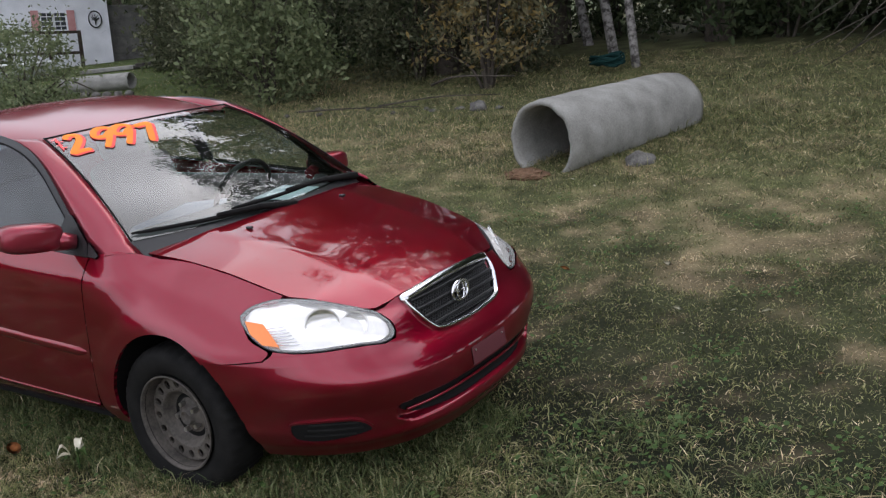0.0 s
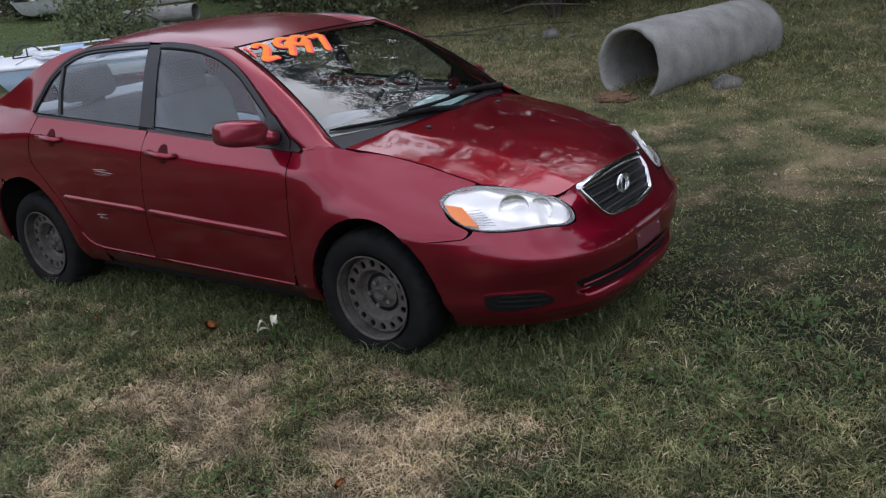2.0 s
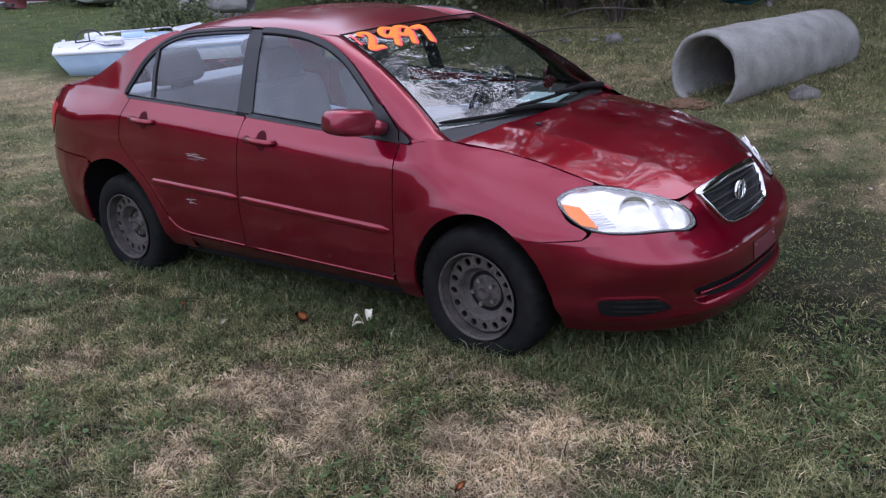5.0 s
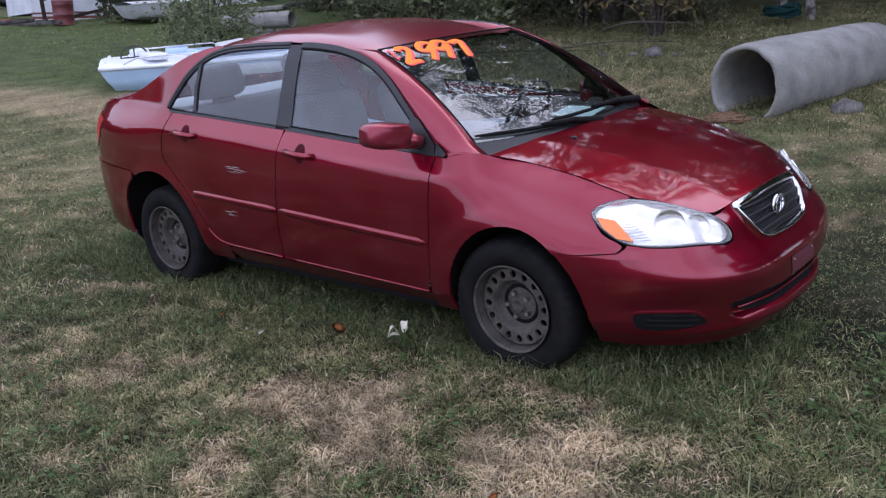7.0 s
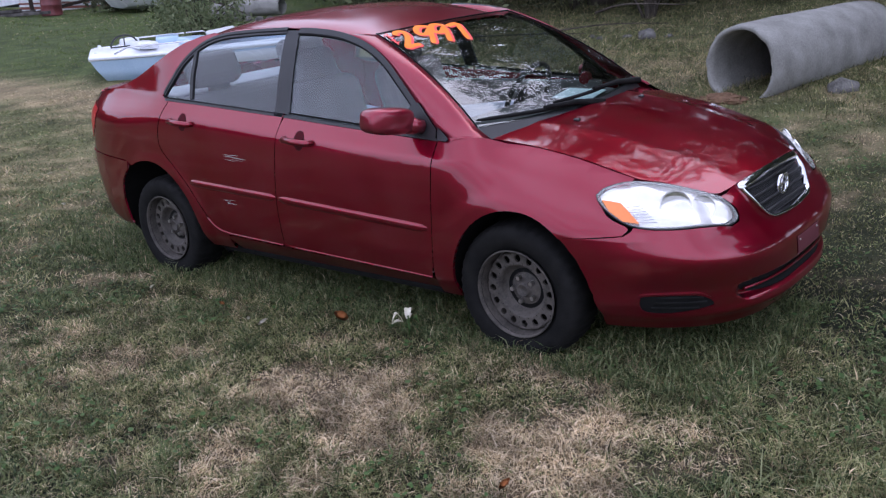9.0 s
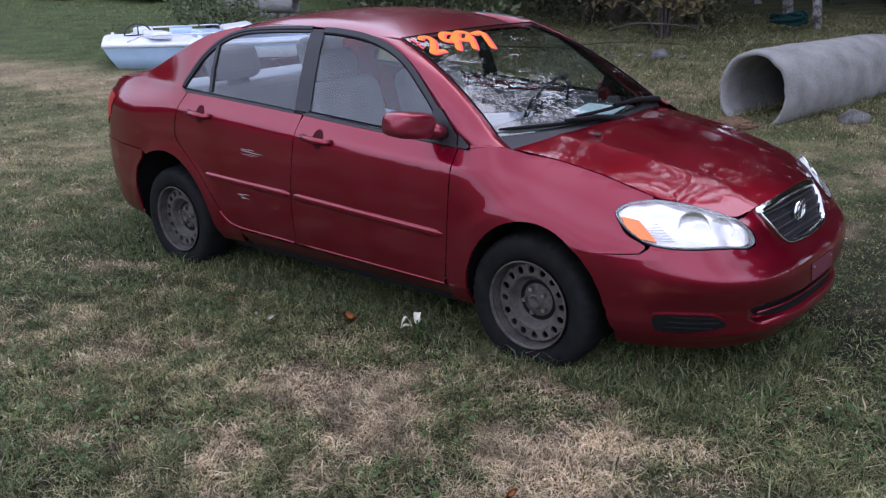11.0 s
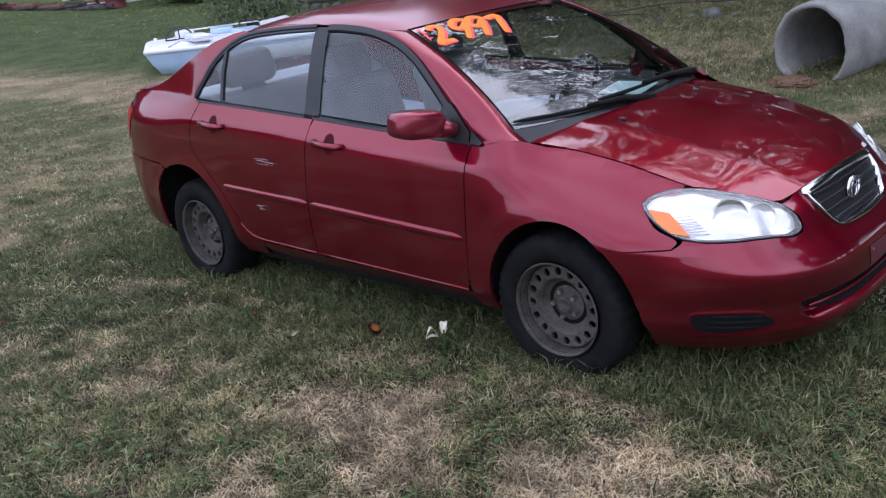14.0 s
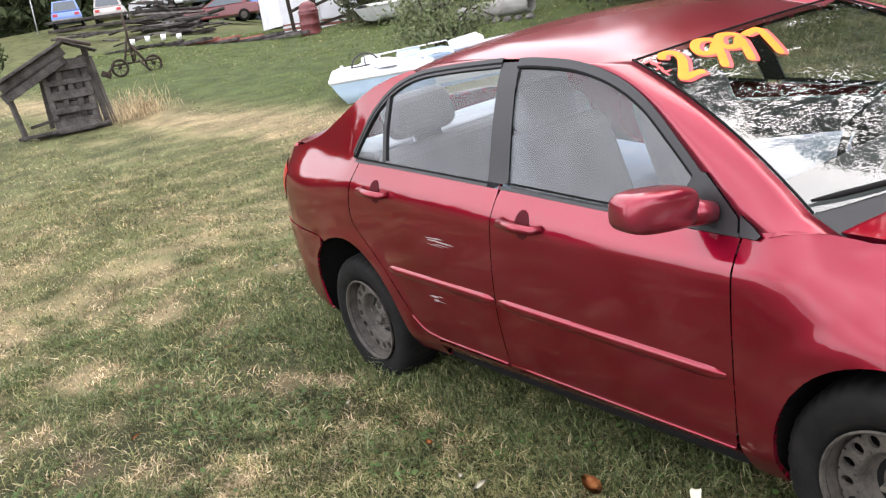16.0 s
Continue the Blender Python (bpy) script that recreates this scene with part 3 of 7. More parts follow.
# ---- trees and bushes ----
def leaf_cloud(centres, spread, per, size, seed, droop=0.0):
    g = np.random.default_rng(seed)
    c = np.repeat(np.asarray(centres, float), per, 0)
    n = len(c)
    c = c + g.normal(0, 1, (n, 3)) * np.repeat(np.asarray(spread, float), per)[:, None] * [1, 1, 0.75]
    d = g.normal(0, 1, (n, 3))
    d[:, 2] -= droop
    d /= np.linalg.norm(d, axis=1)[:, None]
    o = np.cross(d, g.normal(0, 1, (n, 3)))
    o /= np.linalg.norm(o, axis=1)[:, None]
    s = (size * g.uniform(0.5, 1.3, n))[:, None]
    v = np.stack([c - d * s, c + o * s * 0.42 - d * s * 0.1, c + d * s, c - o * s * 0.42 - d * s * 0.1], 1).reshape(-1, 3)
    return v, np.arange(n)[:, None] * 4 + np.arange(4)


def bush(name, m, radius, height, clumps, per, size, mat, label, seed, low=0.05, stems=7, category="bush"):
    """A many-stemmed bush: bare stems fanning out and clumps of leaves with gaps between."""
    g = np.random.default_rng(seed)
    ob = thing(name, m, label, category)
    a, r, h = g.uniform(0, 2 * np.pi, clumps), np.sqrt(g.uniform(0.05, 1, clumps)), g.uniform(low, 1, clumps)
    swell = np.sin(np.clip(h, 0.0, 1) * np.pi * 0.62 + 0.55)
    c = np.c_[np.cos(a) * r * radius * swell, np.sin(a) * r * radius * swell, h * height]
    v, f = leaf_cloud(c, g.uniform(0.10, 0.24, clumps) * (radius + height) / 3.2, per, size, seed)
    for k in range(stems):
        t = c[g.integers(clumps)]
        mid = (t[0] * 0.35, t[1] * 0.35, t[2] * 0.55)
        part("stem", tube(bezier([(t[0] * 0.06, t[1] * 0.06, -0.1), mid, t], 4), 0.02, 5, [0.03 - 0.003 * i for i in range(9)], False), ob, DARK_BARK)
    part("crown", fast_mesh("crown", v, f, mat), ob)
    return ob


def tree(name, m, height, trunk, crown_low, radius, clumps, per, size, mat, bark, label, seed, bend=(0.0, 0.0), group="trees of the wood", loose=1.0):
    g = np.random.default_rng(seed)
    ob = thing(name, m, label, "tree", group)
    pts = bezier([(bend[0] * s + 0.12 * g.normal() * s, bend[1] * s + 0.12 * g.normal() * s, height * s) for s in (-0.02, 0.15, 0.35, 0.6, 0.97)], 5)
    wide = [trunk * (1.25 - 1.15 * i / (len(pts) - 1)) for i in range(len(pts))]
    bm = tube(pts, trunk, 10, wide)
    a, r = g.uniform(0, 2 * np.pi, clumps), np.sqrt(g.uniform(0.02, 1, clumps))
    h = crown_low + (1 - crown_low) * g.uniform(0, 1, clumps)
    swell = np.sqrt(np.clip(1.03 - ((h - crown_low) / (1 - crown_low)) ** 3.2, 0.05, 1))
    c = np.c_[np.cos(a) * r * radius * swell + bend[0] * h, np.sin(a) * r * radius * swell + bend[1] * h, h * height]
    for k in range(min(16, clumps)):
        t = Vector(c[k])
        s = pts[min(len(pts) - 2, int(len(pts) * max(0.1, (t.z / height) - 0.15)))]
        join(bm, tube(bezier([s, (s + t) / 2 + Vector((0, 0, 0.25)), t], 3), 0.03, 5, [trunk * 0.35 * (1 - 0.13 * i) for i in range(7)], False))
    part("trunk", bm, ob, bark)
    v, f = leaf_cloud(c, g.uniform(0.25, 0.6, clumps) * radius / 2.6 * loose, per, size, seed + 1)
    part("crown", fast_mesh("crown", v, f, mat), ob)
    return ob


def plant():
    bush("bush", stand(-6.7, 8.1), 1.15, 2.6, 70, 110, 0.06, PALE_LEAVES, "pale green leafy bush at the wood's edge", 1, stems=9)
    bush("bush", stand(-8.3, 9.6), 1.6, 3.4, 80, 150, 0.05, LEAVES, "dense green bush at the wood's edge", 2)
    bush("bush", stand(-5.2, 10.3), 1.6, 3.6, 90, 150, 0.05, LEAVES, "dense dark green bush at the wood's edge", 3)
    bush("bush", stand(-3.3, 9.4), 1.0, 2.3, 60, 90, 0.055, YELLOW_LEAVES, "bush with yellowing leaves and bare twigs", 4, low=0.2, stems=14)
    bush("bush", stand(-3.6, 10.9), 1.0, 2.6, 60, 110, 0.05, LEAVES, "green bush beside the birches", 5)
    bush("bush", stand(2.6, 11.6), 1.8, 3.2, 70, 110, 0.075, LEAVES, "dark green bush under the trees", 6, low=0.25)
    bush("bush", stand(5.2, 10.6), 1.8, 3.2, 80, 110, 0.075, LEAVES, "dark green bush under the trees", 7, low=0.2)
    bush("bush", stand(0.2, 13.4), 1.7, 3.0, 70, 90, 0.08, WOOD_LEAVES, "dark undergrowth between the trunks", 8)
    bush("bush", stand(-6.8, 12.2), 2.2, 4.0, 90, 100, 0.09, WOOD_LEAVES, "dark undergrowth between the trunks", 9)
    bush("bush", stand(-11.2, 11.6), 1.9, 4.0, 90, 130, 0.06, LEAVES, "dense green bush beside the white house", 10)
    bush("bush", stand(-14.3, 12.9), 0.9, 3.2, 60, 90, 0.08, LEAVES, "green bush by the house's end wall", 11)
    bush("bush", stand(-9.45, 5.5), 0.8, 1.65, 58, 90, 0.04, PALE_LEAVES, "thin pale bush growing beside the blue boat", 12, low=0.2, stems=12)
    bush("bush", stand(-19.6, 10.6), 0.9, 1.9, 50, 80, 0.08, LEAVES, "green bush growing by the porch", 14)
    bush("bush", stand(-27.0, 0.6), 1.8, 1.9, 80, 70, 0.12, WOOD_LEAVES, "dark bushes beyond the leaning shed", 16)
    bush("bush", stand(-34.0, -0.5), 2.6, 2.8, 90, 70, 0.15, WOOD_LEAVES, "dark bushes beyond the leaning shed", 17)
    for k, (x, y) in enumerate(((-1.4, 14.6), (1.6, 14.6), (3.6, 13.6), (-3.6, 15.5), (-0.2, 16.5), (-16.2, 17.0), (-18.6, 19.5))):
        bush("bush", stand(x, y), 1.7, 3.2, 70, 90, 0.08, WOOD_LEAVES, "dark undergrowth between the trunks", 20 + k, low=0.0, stems=4)
    # birches by the pipe, as they lean
    for k, (x, y, h, r, b) in enumerate(((-3.7, 14.0, 12, 0.085, (-2.4, 0.3)), (-2.45, 12.3, 12, 0.08, (-2.2, 0.4)), (-1.45, 10.8, 11, 0.06, (-1.5, 0.3)))):
        tree("birch_tree", stand(x, y), h, r, 0.35, 1.9, 40, 120, 0.12, LEAVES, BARK, "birch with a pale grey-white leaning trunk", 40 + k, b, "birches")
    g = np.random.default_rng(9)
    k = 0
    for row, (y0, count, h0) in enumerate(((15.5, 12, 11), (19.5, 10, 13), (24.5, 8, 15))):
        for i in range(count):
            x = -24 + 44 * (i + g.uniform(0.15, 0.85)) / count
            y = y0 + g.uniform(-1.4, 1.4) + 0.12 * abs(x + 2) * (x < -2)
            if x < -12 and y < 24:
                continue
            h = h0 * g.uniform(0.8, 1.15)
            tree("forest_tree", stand(x, y), h, 0.10 + 0.012 * h * g.uniform(0.6, 1.1), g.uniform(0.12, 0.35), 0.16 * h + 0.5, 60, 75, 0.17, WOOD_LEAVES, DARK_BARK, "tall dark leafy tree in the wood", 100 + k)
            k += 1
    for i in range(9):
        x, y = 3.2 + 1.9 * i + g.uniform(-0.5, 0.5), 12.5 - 0.5 * i + g.uniform(-0.8, 0.8)
        tree("forest_tree", stand(x, y), 9 + 2 * g.uniform(), 0.13, 0.15, 2.4, 45, 110, 0.15, WOOD_LEAVES, DARK_BARK, "tall dark leafy tree in the wood", 200 + i)
    for i, (x, y, h, wide) in enumerate(((8.6, 8.4, 8.5, 2.6), (6.6, 13.5, 12.5, 3.4), (2.4, 13.2, 18.5, 4.0), (-1.0, 13.6, 20.5, 4.6), (-4.6, 14.6, 20.5, 4.6), (-8.8, 14.0, 13.0, 2.6), (-12.6, 17.0, 11.0, 2.6), (-5.0, 10.9, 16.5, 3.2))):
        tree("forest_tree", stand(x, y), h, 0.22, 0.30, wide, 110, 80, 0.128, WOOD_LEAVES, DARK_BARK, "large spreading tree at the lawn's edge", 250 + i, loose=0.55)
    for i, (x, y) in enumerate(((-13, 18.5), (-18, 22), (-24, 25), (-30, 25), (-21.5, 20.5), (-27.5, 21.5))):
        tree("forest_tree", stand(x, y), 12 + i % 4, 0.2, 0.12, 3.4, 70, 75, 0.17, WOOD_LEAVES, DARK_BARK, "tall dark leafy tree behind the white house", 270 + i)
    # the hedge's lower-y end lies out of view, added to darken the car's reflections
    for i in range(24):
        bush("bush", stand(-54 + 3 * math.sin(i * 2.3), -42.8 + 3.6 * i), 3.0, 5.5, 60, 60, 0.3, WOOD_LEAVES, "dark hedge of trees beyond the yard, extended out of view", 400 + i, low=0.02, stems=2)
    # trees run on out of view; row and heights were added to shape reflections
    for i in range(22):
        x, y = -62 + g.uniform(-6, 6), -60 + 5.3 * i + g.uniform(-1.5, 1.5)
        tree("forest_tree", stand(x, y), (9 if y < 0 else 22) + 4 * g.uniform(), 0.3, 0.04, 5.8, 90, 70, 0.42, WOOD_LEAVES, DARK_BARK, "dark tree beyond the yard, in a row extended out of view", 300 + i)


plant()


# ---- the red sedan ----
def car_paint(name="red_metallic_paint", coat_rough=0.05, dull=(0.0, 0.03)):
    """Red metallic under clear coat, with a thin pinkish diffuse film."""
    m = bpy.data.materials.new(name)
    m.use_nodes = True
    n, link = m.node_tree.nodes, m.node_tree.links
    p = n["Principled BSDF"]
    at, flake, dust = n.new("ShaderNodeTexCoord"), n.new("ShaderNodeTexNoise"), n.new("ShaderNodeTexNoise")
    flake.inputs["Scale"].default_value, flake.inputs["Detail"].default_value = 900, 1
    dust.inputs["Scale"].default_value, dust.inputs["Detail"].default_value = 5, 8
    for t in (flake, dust):
        link.new(at.outputs["Object"], t.inputs["Vector"])
    c, r = n.new("ShaderNodeMix"), n.new("ShaderNodeMapRange")
    c.data_type = "RGBA"
    c.inputs[6].default_value, c.inputs[7].default_value = (0.165, 0.0010, 0.012, 1), (0.255, 0.0018, 0.021, 1)
    link.new(flake.outputs["Fac"], c.inputs[0])
    link.new(c.outputs[2], p.inputs["Base Color"])
    r.inputs["To Min"].default_value, r.inputs["To Max"].default_value = 0.32, 0.42
    link.new(dust.outputs["Fac"], r.inputs["Value"])
    link.new(r.outputs["Result"], p.inputs["Roughness"])
    p.inputs["Metallic"].default_value = 0.85
    p.inputs["Specular IOR Level"].default_value = 0.2
    p.inputs["Coat Weight"].default_value, p.inputs["Coat Roughness"].default_value, p.inputs["Coat IOR"].default_value = 1.0, coat_rough, 1.54
    p.inputs["Specular Tint"].default_value = (0.45, 0.05, 0.09, 1)
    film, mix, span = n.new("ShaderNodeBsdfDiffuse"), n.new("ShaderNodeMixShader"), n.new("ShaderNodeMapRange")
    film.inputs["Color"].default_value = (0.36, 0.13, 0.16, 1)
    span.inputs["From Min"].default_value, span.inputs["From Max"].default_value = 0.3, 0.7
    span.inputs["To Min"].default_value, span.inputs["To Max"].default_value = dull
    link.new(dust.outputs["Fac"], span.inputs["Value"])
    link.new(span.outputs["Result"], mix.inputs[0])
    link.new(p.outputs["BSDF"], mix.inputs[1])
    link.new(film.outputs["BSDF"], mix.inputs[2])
    link.new(mix.outputs["Shader"], n["Material Output"].inputs["Surface"])
    return m


def plain(name, colour, rough=0.5, metal=0.0, coat=0.0):
    return material(name, [c * 0.85 for c in colour], colour, rough, 8, metal, coat=coat, fine=90)


def hazy_lens():
    """Headlight plastic gone milky: partly clear, partly white, the white also standing for glare."""
    m = thin_glass("hazy_headlight_lens", (0.98, 0.98, 0.99), 0.06)
    n, link = m.node_tree.nodes, m.node_tree.links
    out = n["Material Output"]
    old = out.inputs["Surface"].links[0].from_socket
    milk, mix, spot, span = n.new("ShaderNodeBsdfDiffuse"), n.new("ShaderNodeMixShader"), n.new("ShaderNodeTexNoise"), n.new("ShaderNodeMapRange")
    milk.inputs["Color"].default_value = (0.98, 0.965, 0.94, 1)
    spot.inputs["Scale"].default_value = 14
    span.inputs["To Min"].default_value, span.inputs["To Max"].default_value = 0.04, 0.26
    link.new(spot.outputs["Fac"], span.inputs["Value"])
    link.new(span.outputs["Result"], mix.inputs[0])
    link.new(old, mix.inputs[1])
    link.new(milk.outputs["BSDF"], mix.inputs[2])
    link.new(mix.outputs["Shader"], out.inputs["Surface"])
    return m


PAINT = car_paint()
# rougher coat and thicker pinkish film, for roof, pillars, trunk lid and mirrors
DULL_PAINT = car_paint("dull_red_paint", 0.14, (0.03, 0.10))
TRIM = plain("satin_black_trim", (0.012, 0.012, 0.013), 0.45)
LINER = plain("dark_wheel_liner", (0.008, 0.008, 0.008), 0.9)
RUBBER = material("dusty_tyre_rubber", (0.004, 0.004, 0.004), (0.012, 0.0115, 0.011), 0.8, 18, bump=0.002, fine=160)
for _m in (RUBBER, LINER):
    _m.node_tree.nodes["Principled BSDF"].inputs["Specular IOR Level"].default_value = 0.15
STEEL = material("dusty_steel_wheel", (0.032, 0.028, 0.024), (0.105, 0.091, 0.077), 0.75, 14, metal=0.15, fine=90, bump=0.001)
CHROME = plain("chrome", (0.72, 0.72, 0.74), 0.12, 1.0)
NUT = plain("bare_metal", (0.42, 0.40, 0.38), 0.35, 0.9)
CLOTH = material("grey_seat_cloth", (0.13, 0.13, 0.132), (0.20, 0.20, 0.202), 0.95, 6, bump=0.0, fine=90)
DASH = plain("grey_dashboard", (0.12, 0.12, 0.125), 0.7)
PALE_CLOTH = material("pale_blue_cloth", (0.34, 0.43, 0.58), (0.55, 0.60, 0.68), 0.9, 8, bump=0.01)
SHELF = material("pale_grey_shelf_cloth", (0.24, 0.25, 0.26), (0.34, 0.35, 0.36), 0.95, 9, fine=120)
SCREEN_GLASS = thin_glass("windscreen_glass", (0.58, 0.63, 0.60), 0.01, 2.1)
REAR_GLASS_TINT = thin_glass("rear_window_glass", (0.88, 0.92, 0.94), 0.02, 1.5)
SIDE_GLASS = thin_glass("side_window_glass", (0.84, 0.90, 0.93), 0.03, 1.75)
LENS = hazy_lens()
SILVER = plain("silver_reflector", (0.95, 0.94, 0.92), 0.16, 0.9)
WHITE_REFLECTOR = plain("bright_lamp_reflector", (0.86, 0.84, 0.80), 0.28, 0.75, 0.0)
AMBER = plain("amber_lens", (0.80, 0.23, 0.06), 0.5, 0.0, 0.0)
RED_LENS = plain("red_lens", (0.50, 0.018, 0.018), 0.3, 0.0, 0.3)
ORANGE = plain("orange_window_paint", (0.95, 0.24, 0.025), 0.6)
PINK_EDGE = plain("pink_window_paint", (0.9, 0.10, 0.10), 0.6)
YELLOW_PAINT = plain("yellow_window_paint", (0.95, 0.38, 0.03), 0.6)
PAPER = plain("pale_blue_paper", (0.74, 0.93, 0.98), 0.8)
SCRATCH = plain("scraped_bare_primer", (0.40, 0.34, 0.34), 0.7)
GRIP_SHADE = plain("grip_shade_red", (0.06, 0.002, 0.006), 0.7)
PLATE_GREY = plain("dull_grey_plate", (0.105, 0.03, 0.035), 0.8)

side_profile = curve([0.12, 0.20, 0.25, 0.29, 0.325, 0.42, 0.56, 0.70, 0.80, 0.88, 0.906, 0.95, 1.01, 1.05, 1.2, 1.33, 1.42, 1.5],
                     [0.69, 0.752, 0.788, 0.815, 0.833, 0.846, 0.853, 0.853, 0.850, 0.845, 0.842, 0.818, 0.784, 0.768, 0.712, 0.655, 0.60, 0.53], 6)
belt_line = curve([-2.3, -1.0, -0.2, 0.95, 2.2], [1.095, 1.08, 1.03, 0.945, 0.94])
nose_line = curve([0.15, 0.22, 0.30, 0.38, 0.46, 0.51, 0.545, 0.575, 0.61, 0.66, 0.75, 0.82], [2.15, 2.215, 2.24, 2.248, 2.245, 2.232, 2.195, 2.155, 2.135, 2.115, 2.07, 2.02])
tail_line = curve([0.2, 0.35, 0.6, 0.72, 0.8, 0.95, 1.05, 1.14], [-2.16, -2.23, -2.27, -2.265, -2.24, -2.22, -2.195, -2.14])
hood_line = curve([1.0, 1.12, 1.23, 1.35, 1.64, 1.79, 1.95, 2.07, 2.15], [1.005, 0.99, 0.975, 0.955, 0.895, 0.858, 0.805, 0.752, 0.71])
cut_y = curve([0.85, 0.95, 1.05, 1.15, 1.35, 1.64, 1.8, 2.0], [0.80, 0.775, 0.71, 0.665, 0.64, 0.625, 0.605, 0.58])
cut_low = curve([0.85, 0.95, 1.05, 1.15, 1.3], [0.945, 0.95, 0.965, 0.96, 0.925])
FRONT_AT, REAR_AT = 1.25, -1.15


def cut_z(x):
    """Height of the seam between hood and fender."""
    k = smooth(x, 1.08, 1.25)
    return (1 - k) * cut_low(x) + k * (hood_skin(x, cut_y(x)).z if k > 0 else 0.0)


def squareness(z):
    """How square the nose is in plan: fullest at the bumper's shoulder."""
    return 2.7 + 1.0 * smooth(z, 0.34, 0.58) - 1.1 * smooth(z, 0.63, 0.71)


def rounding(x, z):
    """How far the plan draws in towards nose and tail, from 1 to 0."""
    if x > FRONT_AT:
        n = squareness(z)
        t = min(1.0, (x - FRONT_AT) / (nose_line(z) - FRONT_AT))
        return (1 - t ** n) ** (1 / n)
    if x < REAR_AT:
        t = min(1.0, (REAR_AT - x) / (REAR_AT - tail_line(min(z, 1.02))))
        return (1 - t ** 3.5) ** (1 / 3.5)
    return 1.0


def side(x, z):
    """The car's right flank: the place on the skin at length x and height z."""
    lift = (belt_line(x) - 1.01) * smooth(z, 0.55, 1.0)
    y = side_profile(z - lift)
    k = smooth(x, 0.90, 1.35)
    if k > 0 and z > 0.6:
        flank = side_profile(0.6) * rounding(x, 0.6)
        t = min(1.0, max(0.0, (z - 0.6) / (cut_z(x) - 0.6)))
        y = (1 - k) * y + k * (flank - max(0.0, flank - cut_y(x)) * t ** (2.75 - 1.2 * smooth(x, 1.15, 1.65)))
    else:
        y *= rounding(x, z)
    if x < -1.0 and z > 0.9:
        y -= 0.045 * smooth(-x, 1.0, 1.55) * smooth(z, 0.90, 1.12)
    # a soft roll of the wheel arches
    for hub in (1.338, -1.20):
        d = math.hypot(x - hub, z - 0.30)
        y += 0.007 * smooth(0.49 - d, 0.0, 0.08)
    return Vector((x, -y, z))


def wrap_front(a, z):
    """The front skin: a runs from 0 at the middle to 1 at the flank."""
    w = side_profile(min(z, 0.6)) - 0.25 * max(0.0, z - 0.6)
    t = math.sin(min(1.0, abs(a)) * math.pi / 2)
    y = w * t ** (2 / 2.6) if abs(a) > 1e-9 else 0.0
    n = squareness(z)
    x = FRONT_AT + (nose_line(z) - FRONT_AT) * max(0.0, 1 - (y / w) ** n) ** (1 / n)
    # the lower lip, and above it the hollows of the intake slot and of the lamp blanks
    x += 0.013 * math.exp(-((z - 0.262) / 0.022) ** 2)
    low, high = 0.300 + 0.05 * smooth(y, 0.42, 0.56), 0.386 - 0.012 * smooth(y, 0.35, 0.56)
    x -= 0.038 * smooth(z, low - 0.008, low + 0.012) * smooth(-z, -high - 0.002, -high + 0.008) * smooth(0.515 - y, 0.0, 0.07)
    return Vector((x, -math.copysign(y, a), z))


def front_y(y, z):
    """The front skin at a given y."""
    w = side_profile(min(z, 0.6)) - 0.25 * max(0.0, z - 0.6)
    k = min(0.9999, abs(y) / w)
    return wrap_front(math.copysign(2 / math.pi * math.asin(k ** 1.3), -y), z)


def at_y(y, z):
    w = side_profile(min(z, 0.6)) - 0.25 * max(0.0, z - 0.6)
    return 2 / math.pi * math.asin(min(1.0, y / w) ** 1.3)


def at_x(x, z):
    w = side_profile(min(z, 0.6)) - 0.25 * max(0.0, z - 0.6)
    t, n = (x - FRONT_AT) / (nose_line(z) - FRONT_AT), squareness(z)
    return at_y(w * (1 - t ** n) ** (1 / n), z)


def wrap_rear(a, z):
    w = side_profile(z)
    t = math.sin(min(1.0, abs(a)) * math.pi / 2)
    y = w * t ** (2 / 3.5) if abs(a) > 1e-9 else 0.0
    x = REAR_AT + (tail_line(z) - REAR_AT) * max(0.0, 1 - (y / w) ** 3.5) ** (1 / 3.5)
    return Vector((x, -math.copysign(y, a), z))


def hood_skin(x, y):
    e = 0.05 + 0.02 * smooth(x, 1.5, 1.8) + 0.08 * smooth(x, 1.85, 2.1)
    ridge = 0.004 * math.exp(-((abs(y) - 0.40 + 0.12 * (x - 1.2)) / 0.05) ** 2)
    return Vector((x, y, hood_line(x) - e * (y / 0.64) ** 2 + ridge))


def roof_skin(x, y):
    top = 1.476 - 0.15 * ((x + 0.35) / 0.9) ** 2
    a = abs(y)
    return Vector((x, y, top - 0.035 * (y / 0.6) ** 2 - 0.035 * max(0.0, (a - 0.42) / 0.2) ** 2))


def trunk_skin(x, y):
    return Vector((x, y, 1.132 - 0.03 * (y / 0.62) ** 2 - 0.10 * smooth(-x, 1.95, 2.3) ** 2 - 0.02 * smooth(-1.7 - x, -0.1, 0.5)))


def screen(a, b):
    """The windscreen: a from -1 (the car's right) to 1, b from 0 (top) to 1 (cowl)."""
    c = 1 - a * a
    x = (0.395 + 0.035 * c) * (1 - b) + (1.075 + 0.14 * c) * b
    y = (0.535 * (1 - b) + 0.695 * b) * a
    z = (1.372 + 0.012 * c) * (1 - b) + (0.985 - 0.008 * c) * b
    return Vector((x + 0.02 * 4 * b * (1 - b), y, z + 0.028 * 4 * b * (1 - b)))


